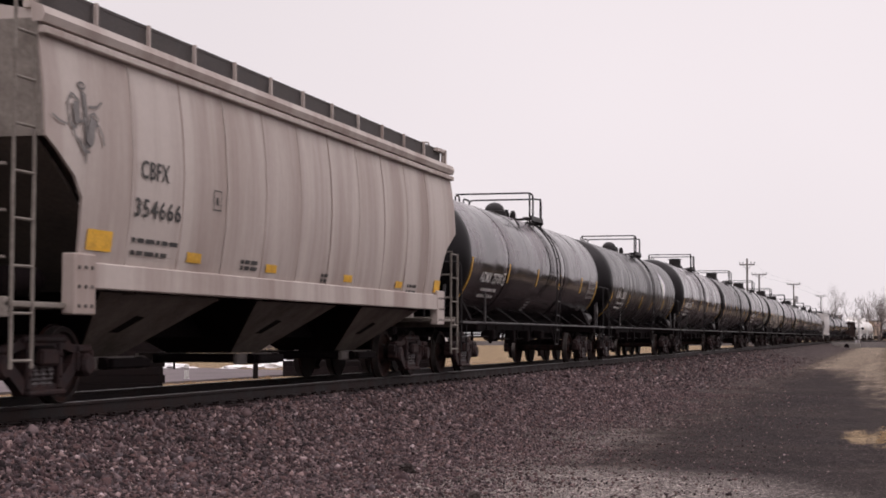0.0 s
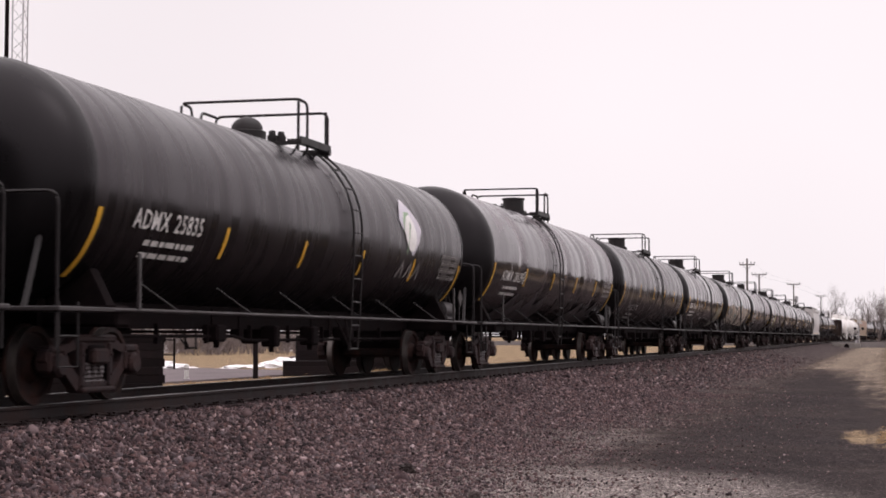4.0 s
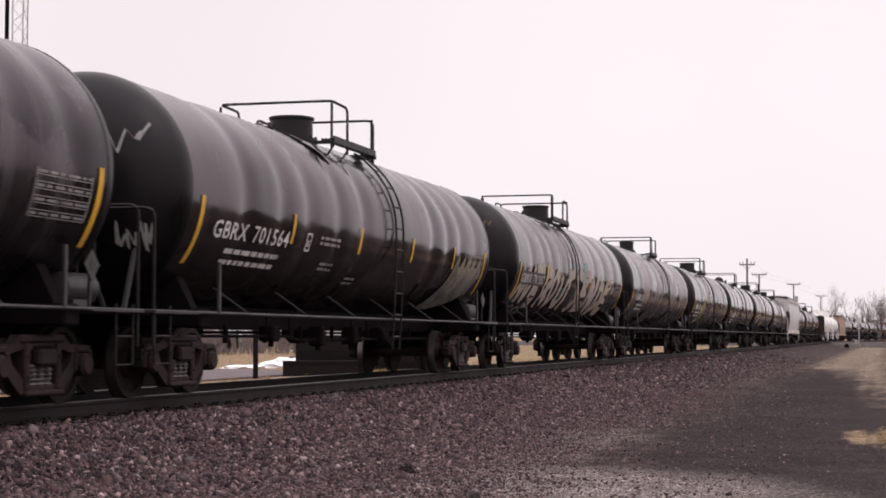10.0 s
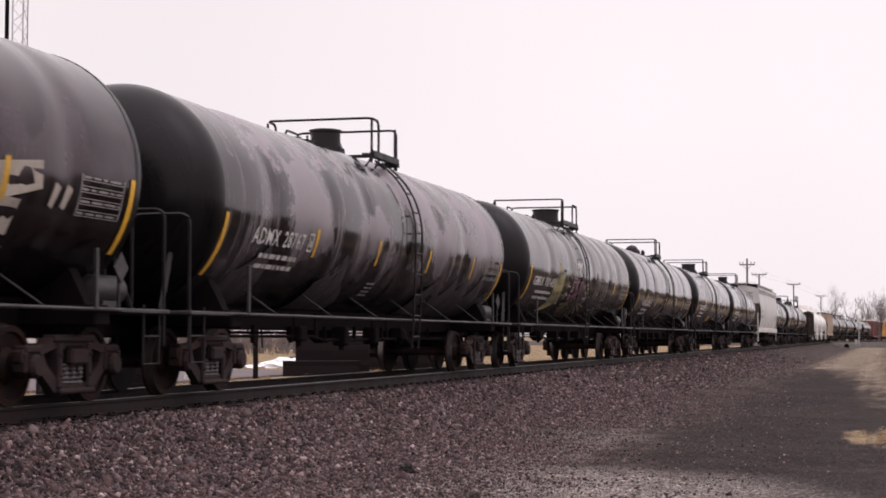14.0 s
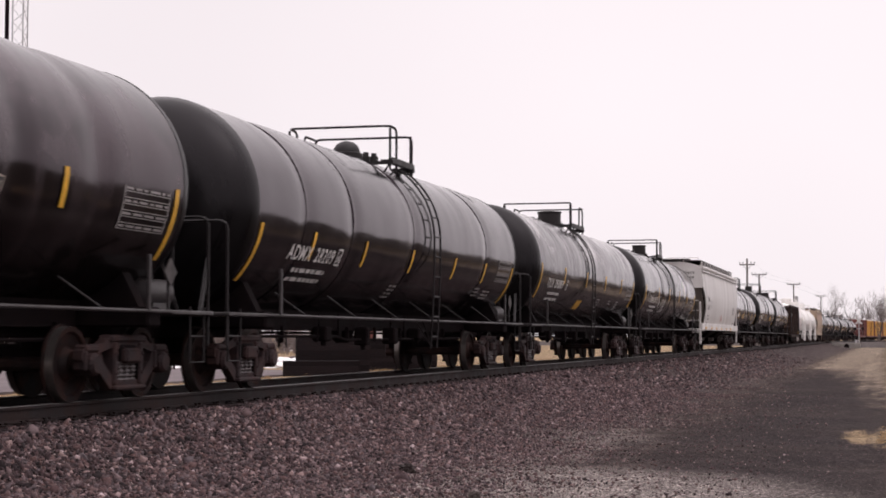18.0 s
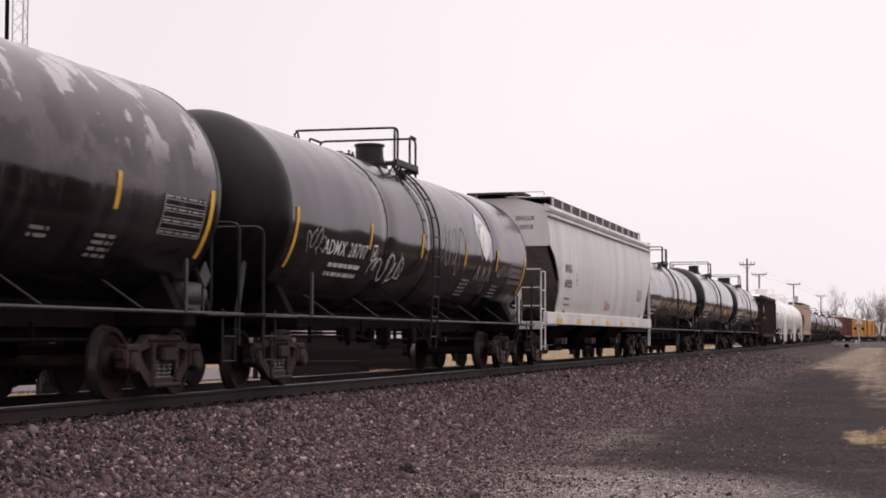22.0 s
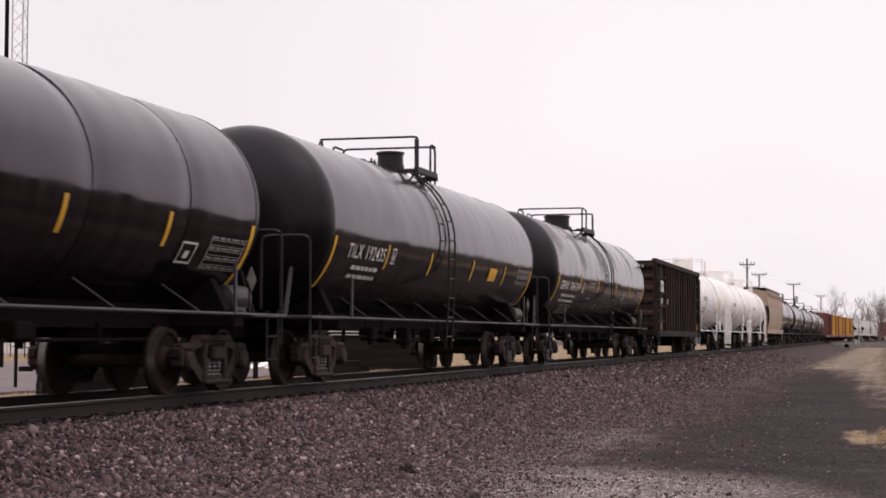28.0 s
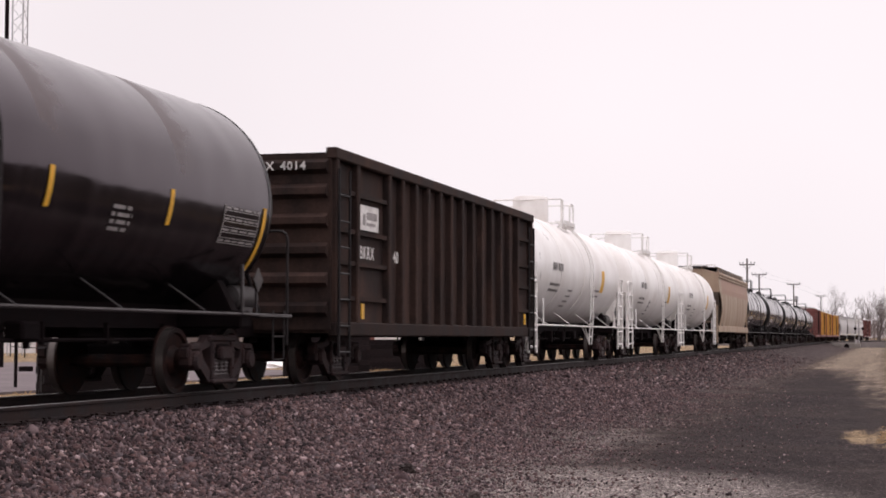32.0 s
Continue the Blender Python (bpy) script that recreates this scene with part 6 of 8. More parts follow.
# ---- the train, from its first car in view to its last: middle of each car at 16 s ----
TRAIN = []


def couple(car, s):
    TRAIN.append((car, s))
    return car



hop1 = couple(build_hopper("covered_hopper", "dirty pale grey covered hopper car with a dark roof walk", 7.97, "hop_a", sill=(1.235, 1.515)), -118.34)
hop_writing("CBFX", 0.29, -5.86, 2.5, M["ink"], hop1, 0.98)
hop_writing("354666", 0.29, -5.98, 2.07, M["ink"], hop1, 1.3)
for x0, x1, z0, z1 in ((-7.0, -6.42, 1.64, 1.86), (-4.45, -4.02, 1.62, 1.74), (-1.85, -1.45, 1.6, 1.71), (1.45, 1.85, 1.58, 1.69), (4.2, 4.6, 1.57, 1.68), (6.65, 7.05, 1.55, 1.78)):
    hop_panel("reflector_panel", x0, x1, z0, z1, M["yellow"], hop1)
for k, (x, z, n) in enumerate(((-5.95, 1.78, 6), (-5.95, 1.64, 5), (-2.75, 1.68, 3), (-2.75, 1.6, 3), (0.4, 1.62, 2), (0.4, 1.54, 2), (4.9, 1.6, 3), (4.9, 1.5, 3))):
    q = x
    for j in range(n):
        wd = 0.09 + 0.07 * ((j * 7 + k * 3) % 3)
        hop_panel("small_lettering", q, q + wd, z, z + 0.05, M["ink"], hop1)
        q += wd + 0.05
for x0, x1, z0, z1 in ((-3.8, -3.56, 2.526, 2.54), (-3.8, -3.56, 2.29, 2.304), (-3.8, -3.785, 2.304, 2.526), (-3.575, -3.56, 2.304, 2.526), (-3.71, -3.65, 2.36, 2.45)):
    hop_panel("class_mark", x0, x1, z0, z1, M["ink"], hop1)


def hop_figure(car, x, z, mat):
    """A small sprayed figure: a spine with loops and hooks to both sides and a tail."""
    bm = B()
    def stroke(pts, width, lift):
        last = None
        n = len(pts) * 4
        for i in range(n + 1):
            f = i / n * (len(pts) - 1)
            k = min(int(f), len(pts) - 2)
            p, q = (Vector((e[0] * 1.5, e[1] * 0.85)) for e in pts[k:k + 2])
            m = p.lerp(q, f - k)
            d = (q - p).normalized() * width * 0.5
            pair = [bm.verts.new((x + u, -(hop_y(z + v) + 0.013 + lift), z + v)) for u, v in ((m.x - d.y, m.y + d.x), (m.x + d.y, m.y - d.x))]
            if last:
                bm.faces.new((last[0], last[1], pair[1], pair[0]))
            last = pair
    ring = lambda cx, cz, rx, rz, n=9: [(cx + rx * math.cos(k * math.tau / n), cz + rz * math.sin(k * math.tau / n)) for k in range(n + 1)]
    for k, (pts, w) in enumerate(((ring(0.0, 0.5, 0.05, 0.04), 0.025), ([(0.0, 0.47), (0.0, 0.2), (0.03, -0.1), (0.03, -0.45)], 0.03), ([(0.03, 0.42), (0.05, 0.1), (0.06, -0.2)], 0.05),
                                  ([(-0.06, 0.3), (-0.16, 0.38), (-0.22, 0.26), (-0.19, 0.0), (-0.1, -0.04), (-0.06, 0.3)], 0.028), ([(-0.18, 0.02), (-0.12, -0.14), (0.0, -0.28), (0.06, -0.12)], 0.03),
                                  ([(0.08, 0.26), (0.2, 0.28), (0.28, 0.36)], 0.028), ([(0.08, 0.14), (0.16, 0.2), (0.22, 0.12), (0.13, 0.06)], 0.03), ([(0.08, 0.0), (0.22, 0.06), (0.28, -0.06), (0.3, -0.18)], 0.03),
                                  ([(0.05, -0.12), (0.16, -0.06), (0.12, -0.2), (0.04, -0.24)], 0.03), ([(-0.06, -0.14), (-0.02, -0.3), (0.08, -0.3)], 0.03), ([(-0.44, 0.06), (-0.34, 0.0), (-0.24, -0.02)], 0.022), ([(0.02, 0.1), (-0.06, 0.04), (-0.08, 0.2)], 0.03))):
        stroke(pts, w, 0.0005 * k)
    stroke([(-0.12, 0.28), (-0.1, 0.02)], 0.12, 0.012)
    stroke([(0.14, 0.12), (0.05, -0.2)], 0.14, 0.0125)
    part("graffiti_figure", bm, mat, car, "small dark sprayed figure")


hop_figure(hop1, -7.2, 2.9, M["spray_grey"])

tank1 = couple(build_tank_car("t", "black tank car with a dusty upper half and domed manway", 7.75, R=1.38, skin="tank_grime", dome="hatch", rings=(-4.1, 2.7), seed=1, deck_x=(-0.02, 1.4), lad_x=1.47, drum=(0.23, 0.0, 0.29), ret=0.4, stub=0), -100.43)
mark_tank(tank1, "ADMX 25700", -6.6, -4.65, (-4.08, -0.89, 1.98, 5.14), top=-0.06, half=7.7, R=1.38, box_x=-4.55, small_text=((-1.0, -0.95, 0.4, 4), (6.0, -0.95, 0.5, 2)))
tank2 = couple(build_tank_car("t", "black tank car with a pale leaf emblem on its side", 7.95, R=1.38, skin="tank_satin", dome="hatch", rings=(), seed=2, deck_x=(-0.54, 0.82), lad_x=1.1, drum=(-0.22, 0.0, 0.29), ret=0.4, stub=0), -81.93)
mark_tank(tank2, "ADMX 25835", -6.9, -4.97, (-4.16, -1.18, 1.6, 4.6), base=-0.47, top=-0.3, half=7.9, R=1.38)
leaf_emblem(tank2, 1.38, 3.6, 0.3)
tank3 = couple(build_tank_car("t", "black tank car with grey grime streaked down its side", 8.05, skin="tank_grime", rings=(-5.09, -2.03, 0.6, 2.6, 3.5, 5.86), seed=3, deck_x=(-1.18, 0.31), lad_x=-0.61, drum=(0.0, -0.1, 0.28), ret=0.2, stub=0.45), -63.55)
mark_tank(tank3, "ADMX 28629", -6.97, -4.93, (-4.55, -1.3, 1.9, 5.0), top=-0.2, half=8.0, box_x=-4.85)
tank4 = couple(build_tank_car("t", "dusty dark grey tank car with many weld rings", 8.1, skin="tank_grey", rings=(-6.5, -5.2, -3.95, -2.67, -1.34, 0.05, 1.3, 2.4, 3.55, 4.85, 6.2, 7.3), seed=4, deck_x=(-0.43, 1.43), lad_x=1.05, drum=(-0.37, 0.0, 0.31), ret=0.75, stub=0), -45.12)
mark_tank(tank4, "SHQX 9779", -5.8, -3.8, (-4.3, -0.8, 2.05, 5.01), base=-0.95, ink="faded", top=0.0, half=8.0)
tank5 = couple(build_tank_car("t", "oil-stained black tank car with faded grey paint marks", 7.75, skin="tank_brown", rings=(-5.85, -4.47, -3.4, -2.02, -0.79, 3.43, 4.5, 5.48, 6.72), seed=5, deck_x=(-1.08, 1.14), lad_x=1.03, drum=(-0.33, 0.0, 0.36), ret=0.8, stub=0), -27.13)
mark_tank(tank5, "GBRX 701564", -6.92, -4.22, (-4.1, -1.0, 2.0, 4.9), top=-0.06, half=7.5, box_x=-3.5, small_text=((-2.9, -0.35, 0.9, 2), (-2.6, -0.75, 0.6, 2), (-1.1, -0.95, 0.5, 2)))
part("graffiti_fill", strip_shape(B(), 1.475, [(-1.5, 4.3, 5.2), (-1.2, 4.5, 6.3), (-0.85, 4.8, 6.9), (-0.55, 5.1, 7.15), (-0.42, 5.4, 7.2)], 0.0105), M["graffiti_dim"], tank5, "thin pale sprayed fill")
for k in range(5):
    q5 = 5.25 + 0.42 * k
    part("graffiti_flame", spray(B(), 1.475, [(q5 - 0.3, -0.95), (q5 - 0.05, -0.5), (q5 + 0.1, -0.2 - 0.05 * (k % 2))], [0.32, 0.34, 0.05], 0.0115 + 0.0004 * k), M["graffiti_dim"], tank5)
    part("graffiti_outline", spray(B(), 1.475, [(q5 - 0.42, -0.9), (q5 - 0.15, -0.5), (q5 + 0.1, -0.17), (q5 + 0.14, -0.55)], [0.02, 0.035, 0.03, 0.02], 0.015 + 0.0004 * k), M["spray_yellow"], tank5)
head_scrawl(tank5, 7.75, -0.2, 2.95, 0.9, 0.35, 7, M["faded"])
head_scrawl(tank5, 7.75, -0.75, 1.75, 0.4, 0.35, 9, M["faded"])
stain(tank5, -1.9, 2.0, 1.0, 0.35)
tank6 = couple(build_tank_car("t", "black tank car sprayed with tall cream graffiti strokes", 7.75, skin="tank_brown", rings=(-6.06, -4.65, -3.63, -2.28, -0.9, 0.7, 2.73, 4.37, 6.24), seed=6, deck_x=(-1.33, 0.92), lad_x=-0.43, drum=(0.5, -0.15, 0.36), ret=0.15, stub=0.65), -8.70)
for glyph6, x6, y6, a6, b6 in (("N", -7.3, -6.55, -1.02, -0.14), ("U", -6.5, -5.8, -1.0, -0.16), ("E", -5.75, -4.75, -1.06, -0.18), ("R", -4.45, -3.5, -1.12, -0.06), ("O", -3.5, -2.75, -1.05, -0.16), ("U", -2.35, -1.5, -1.1, -0.22),
                               ("T", -1.6, -0.65, -1.16, -0.16), ("S", -0.35, 0.75, -1.1, -0.12), ("E", 0.75, 1.95, -1.02, -0.12), ("N", 2.0, 3.25, -1.12, -0.12), ("D", 3.3, 4.4, -1.14, -0.2), ("E", 4.4, 5.5, -1.12, -0.2)):
    brushed(tank6, 1.475, glyph6, x6, y6, a6, b6, (y6 - x6) * 0.31, M["cream"])
for x6 in (-2.7, -2.45):
    part("graffiti_stroke", spray(B(), 1.475, [(x6, -0.36), (x6 + 0.06, -0.14)], [0.08, 0.1]), M["cream"], tank6)
for x6 in (-6.9, -6.3, -5.8):
    brushed(tank6, 1.475, "S", x6, x6 + 0.5, -1.5, -1.18, 0.09, M["spray_grey"])
part("mark_ground", patch(B(), 1.475, -7.28, -4.5, -0.57, -0.25, 0.0145), M["ink"], tank6, "black ground under the stencilled mark")
vs6, fs6 = letters("GBRX 701567", 0.3)
w6 = max(v[0] for v in vs6)
cut6 = max(v[0] for v in letters("GBRX", 0.3)[0]) + 0.03
for name6, low6, high6 in (("reporting_mark", -1.0, cut6), ("car_number", cut6, 99.0)):
    bm6, mk6 = B(), {}
    for f in fs6:
        if low6 < min(vs6[i][0] for i in f) <= high6:
            for i in f:
                if i not in mk6:
                    mk6[i] = bm6.verts.new(on_tank(1.475, -7.2 + vs6[i][0] * 2.62 / w6, -0.52 + vs6[i][1], 0.017))
            bm6.faces.new([mk6[i] for i in f])
    part(name6, bm6, M["white"], tank6, "stencilled lettering")
scrawl(tank6, 1.475, 0.3, -0.3, 1.3, 0.55, M["spray_blue"], 3, 4)
scrawl(tank6, 1.475, -2.6, -0.9, 0.9, 0.4, M["spray_blue"], 9, 3)
for x in (5.85, 6.1):
    part("graffiti_stroke", spray(B(), 1.475, [(x, -0.5), (x + 0.08, -0.26)], [0.1, 0.13]), M["cream"], tank6)
for x in (-4.3, 2.0, 4.9):
    stripe(tank6, 1.475, x, -0.5, -0.07)
stripe(tank6, 1.475, -7.45, -0.95, -0.06, 0.11)
stripe(tank6, 1.475, 7.6, -0.95, -0.06, 0.11)
data_panel(tank6, 1.475, 6.4, -0.55, 1.0, 0.45, M["faded"])
head_scrawl(tank6, 7.75, -0.1, 3.2, 0.8, 0.2, 4, M["spray_dim"])
stain(tank6, -2.2, 2.0, 1.1, 0.3)
for x3, y3, k3 in ((-5.5, -1.0, 3), (2.9, 7.7, 8)):
    wash(tank3, 1.475, x3, y3, k3)
tank7 = couple(build_tank_car("t", "grey-streaked black tank car with a black end", 7.95, skin="tank_dull", rings=(-6.16, -3.63, -1.8, 0.53, 2.6, 4.65, 6.6), seed=7, deck_x=(-0.14, 1.35), lad_x=1.02, drum=(0.19, 0.0, 0.27), ret=0.4, stub=0), 9.45)
mark_tank(tank7, "ADMX 28767", -6.75, -4.75, (-4.25, -1.15, 2.0, 5.3), top=-0.21, half=7.9, box_x=-4.6, small_text=((-1.0, -1.0, 0.4, 4),))
for x7, y7, k7 in ((-6.9, -5.6, 5), (-3.5, -1.5, 11), (2.4, 7.6, 13)):
    wash(tank7, 1.475, x7, y7, k7, -0.5, -1.0)
tank8 = couple(build_tank_car("t", "black tank car sprayed with yellow, pink and white graffiti", 7.88, R=1.475, skin="tank_brown", rings=(-5.12, -2.49, -1.0, 1.0, 2.59, 3.96, 5.67), seed=8, deck_x=(-1.27, 0.99), lad_x=-0.23, drum=(0.52, -0.15, 0.37), ret=0.2, stub=0.65), 28.04)
mark_tank(tank8, "GBRX 701451", -7.1, -4.45, (4.9,), top=-0.06, half=7.74, R=1.475)
jagged_patch(tank8, 1.475, -3.85, -0.6, [(-0.15, 0.78), (0.1, 0.42), (0.62, 0.46), (0.55, 0.12), (0.6, -0.1), (0.78, -0.42), (0.42, -0.4), (0.05, -0.5), (-0.3, -0.62), (-0.95, -0.72), (-0.6, -0.4), (-0.62, 0.0), (-0.78, 0.2), (-0.42, 0.34)], M["spray_yellow"], "graffiti_star", "pale yellow jagged sprayed patch")
for k, glyph8 in enumerate("MOST"):
    brushed(tank8, 1.475, glyph8, -4.42 + 0.3 * k, -4.15 + 0.3 * k, -0.5 + 0.03 * k, -0.16 + 0.03 * k, 0.04, M["ink"], lift=0.0125, label="thin black sprayed letter")
scrawl(tank8, 1.475, -4.45, -1.05, 1.2, 0.42, M["ink"], 6, 5, 0.05)
part("graffiti_bar", patch(B(), 1.475, -3.2, -2.55, -0.45, -0.4), M["spray_dim"], tank8)
part("graffiti_bar", patch(B(), 1.475, -3.2, -2.45, -0.75, -0.7), M["spray_dim"], tank8)
for k, glyph8 in enumerate("ESM"):
    x8 = -2.2 + 0.55 * k
    brushed(tank8, 1.475, glyph8, x8, x8 + 0.5, -0.78, -0.24, 0.13, M["spray_pink"], label="pink outlined sprayed letter")
    brushed(tank8, 1.475, glyph8, x8, x8 + 0.5, -0.78, -0.24, 0.06, M["ink"], lift=0.0145, label="dark filling of a sprayed letter")
scrawl(tank8, 1.475, -1.6, -0.2, 0.8, 0.42, M["white"], 13, 4, 0.05)
for x8, a8, d8, e8 in ((-1.72, -0.12, -0.06, 0.36), (-1.2, -0.12, -0.05, 0.4), (-2.3, -0.25, -0.35, 0.2), (-2.35, -0.48, -0.38, 0.05), (-2.3, -0.7, -0.4, -0.03), (0.05, -0.1, 0.28, 0.32), (0.1, -0.36, 0.42, 0.0), (0.15, -0.55, 0.45, -0.14), (0.05, -0.75, 0.5, -0.02)):
    arrow(tank8, 1.475, x8, a8, d8, e8, M["cream"])
for k in range(11):
    t8 = math.pi * (1.05 + 0.9 * k / 10)
    part("graffiti_ray", spray(B(), 1.475, [(-0.85 + 0.7 * math.cos(t8), -0.88 + 0.18 * math.sin(t8)), (-0.85 + 1.75 * math.cos(t8), -0.92 + 0.58 * math.sin(t8))], [0.04, 0.09]), M["spray_dim"], tank8)
for k in range(5):
    x8 = 1.5 + 0.44 * k
    brushed(tank8, 1.475, "OUTAR"[k], x8, x8 + 0.4, -0.66 - 0.02 * k, 0.0 - 0.06 * k, 0.1, M["cream"], label="pale outlined sprayed letter")
    brushed(tank8, 1.475, "OUTAR"[k], x8, x8 + 0.4, -0.66 - 0.02 * k, 0.0 - 0.06 * k, 0.05, M["ink"], lift=0.0145, label="dark filling of a sprayed letter")
scrawl(tank8, 1.475, 2.2, -1.35, 1.6, 0.45, M["spray_grey"], 17, 6, 0.04)
tank9 = couple(build_tank_car("t", "glossy black tank car with yellow reflector stripes", 7.95, skin="tank_black", dome="hatch", rings=(-5.98, -3.77, -0.3, 5.2), seed=9, deck_x=(-0.23, 1.18), lad_x=1.08, drum=(0.19, 0.0, 0.29), ret=0.4, stub=0), 46.21)
mark_tank(tank9, "ADMX 28209", -6.45, -4.48, (-5.55, -3.05, -0.3, 2.7, 5.2), base=-0.71, top=-0.26, half=7.85, box_x=-4.35, small_text=((-0.9, -1.0, 0.4, 4), (5.0, -0.85, 0.4, 3), (5.8, -0.9, 0.6, 3)))
tank10 = couple(build_tank_car("t", "black tank car with dried pale splashes along its top", 7.85, skin="tank_splash", rings=(), seed=10, deck_x=(-1.24, 0.73), lad_x=-0.48, drum=(0.1, -0.1, 0.34), ret=0.15, stub=0.55), 64.85)
mark_tank(tank10, "TILX 292859", -6.65, -4.61, (-4.55, -1.25, 1.95, 5.05), top=0.02, half=7.75, box_x=-4.2, small_text=((1.3, -0.75, 0.5, 4), (3.4, -0.75, 0.4, 2), (4.8, -0.75, 0.5, 4)))
part("yellow_plate", patch(B(), 1.475, -1.75, -1.0, -1.12, -0.82), M["yellow"], tank10, "orange-yellow panel")
tank11 = couple(build_tank_car("t", "black tank car with chalky graffiti and a leaf emblem", 7.95, skin="tank_black", rings=(-3.2, -0.4, 4.6), seed=11, deck_x=(-1.22, 0.17), lad_x=-0.25, drum=(0.0, -0.1, 0.27), ret=0.2, stub=0.4), 83.24)
mark_tank(tank11, "ADMX 28707", -6.35, -4.23, (-4.15, -1.05, 2.15, 4.9), top=0.05, half=7.8, box_x=-3.95, small_text=((2.3, -0.7, 0.6, 5), (5.0, -0.75, 0.6, 4)))
leaf_emblem(tank11, 1.475, 3.06, 0.34)
scrawl(tank11, 1.475, -3.9, -0.9, 1.9, 0.5, M["white"], 31, 6, 0.028)
scrawl(tank11, 1.475, -7.2, -0.55, 0.9, 0.35, M["faded"], 32, 4, 0.03)
scrawl(tank11, 1.475, 0.3, -0.55, 1.9, 0.9, M["faded"], 33, 7, 0.026)
scrawl(tank11, 1.475, 4.9, -0.5, 1.4, 0.25, M["faded"], 34, 8, 0.022)

stain(tank9, 6.0, 2.1, 1.3, 0.45)
stain(tank1, -2.0, 2.1, 0.9, 0.4, R=1.38)
stain(tank1, 4.6, 1.9, 0.7, 0.35, 0.5, R=1.38)
stain(tank11, 3.3, 2.0, 1.2, 0.3)

hop2 = couple(build_hopper("covered_hopper", "clean light grey covered hopper car with rounded sides", 9.1, "hop_b", bays=3, seams=0, pale_bays=False, shape=ROUND, sill=(1.05, 1.36)), 102.44)
hop_writing("BNGX", 0.3, -7.24, 2.42, M["ink"], hop2, 1.05)
hop_writing("60058", 0.3, -7.26, 2.03, M["ink"], hop2, 1.2)
for x0, x1 in ((-8.1, -7.45), (-5.3, -4.85), (-3.0, -2.6), (-0.4, 0.0), (2.3, 2.7), (4.8, 5.2)):
    bm = B()
    box(bm, x0, x1, -1.592, -1.5815, 1.09, 1.21)
    part("reflector_panel", bm, M["yellow"], hop2)
for k, (x, z, n, mk) in enumerate(((-7.1, 1.72, 4, "ink"), (-7.1, 1.56, 4, "ink"), (-0.7, 1.78, 2, "red_ink"), (-0.7, 1.7, 5, "red_ink"), (-0.7, 1.62, 5, "red_ink"), (-0.7, 1.54, 5, "red_ink"), (5.6, 2.25, 5, "ink"), (5.6, 2.17, 5, "ink"), (5.6, 2.09, 5, "ink"), (5.6, 2.01, 5, "ink"), (5.6, 1.93, 4, "ink"), (6.5, 1.45, 2, "ink"))):
    q = x
    for j in range(n):
        wd = 0.1 + 0.06 * ((j * 5 + k * 3) % 3)
        hop_panel("small_lettering", q, q + wd, z, z + 0.04, M[mk], hop2)
        q += wd + 0.05
for x0, x1, z0, z1 in ((-5.66, -5.42, 2.405, 2.42), (-5.66, -5.42, 2.12, 2.135), (-5.66, -5.64, 2.135, 2.405), (-5.44, -5.42, 2.135, 2.405), (-5.57, -5.5, 2.2, 2.28)):
    hop_panel("class_mark", x0, x1, z0, z1, M["ink"], hop2)
for txt, z in (("BNGX", 3.64), ("60058", 3.42)):
    vs, fs = letters(txt, 0.165)
    bm = B()
    made = [bm.verts.new((-9.106, -0.72 - v[0], z + v[1])) for v in vs]
    for f in fs:
        bm.faces.new([made[i] for i in f][::-1])
    part("end_lettering", bm, M["ink"], hop2)

tank12 = couple(build_tank_car("t", "glossy black tank car with a white data panel", 7.75, R=1.38, skin="tank_black", rings=(3.0, 5.6), seed=12, deck_x=(-1.1, 0.4), lad_x=0.3, drum=(-0.1, 0.0, 0.28), ret=0.2, stub=0.4), 120.51)
mark_tank(tank12, "TILX 192459", -6.6, -4.6, (-4.4, -1.1, 2.4, 5.0), top=-0.22, half=7.75, R=1.38, panel=False, small_text=())
data_panel(tank12, 1.38, 6.35, -0.9, 1.15, 0.48, M["faded"])
part("class_box", outlined_box(B(), 1.38, 5.55, -0.85, 0.45, 0.3), M["white"], tank12)
for k in range(4):
    part("yellow_note", patch(B(), 1.38, -2.1, -1.65 + 0.1 * (k % 2), -0.58 + k * 0.07, -0.54 + k * 0.07, n=1), M["yellow"], tank12)
tank13 = couple(build_tank_car("t", "glossy black tank car with a yellow panel on its side", 7.35, skin="tank_black", rings=(), seed=13, deck_x=(-1.1, 0.3), lad_x=-0.39, drum=(0.1, -0.1, 0.26), ret=0.15, stub=0.35), 138.52)
mark_tank(tank13, "TILX 192435", -6.46, -4.49, (-4.35, -1.6, 1.6, 4.5), top=-0.25, half=7.3, box_x=-4.1)
part("yellow_plate", patch(B(), 1.475, 3.1, 3.75, -0.62, -0.34), M["yellow"], tank13, "yellow panel")
tank14 = couple(build_tank_car("t", "glossy black tank car with clean white lettering and dull bands", 7.85, skin="tank_banded", rings=(), seed=14, deck_x=(-1.59, 0.27), lad_x=0.6, drum=(-0.54, 0.0, 0.38), ret=0.7, stub=0), 156.89)
mark_tank(tank14, "GBRX 704789", -7.2, -4.5, (-4.4, -1.5, 1.75, 4.65), top=-0.07, half=7.75, box_x=-3.95, small_text=((-2.85, -0.3, 0.8, 2), (3.2, -0.4, 0.5, 4), (-6.0, -1.05, 1.6, 4), (-2.9, -0.75, 0.6, 1), (-1.1, -0.95, 0.4, 2), (-0.6, 0.2, 0.5, 2)))
stain(tank13, 1.0, 2.0, 1.3, 0.3)
stain(tank13, 4.9, 2.1, 1.5, 0.4)
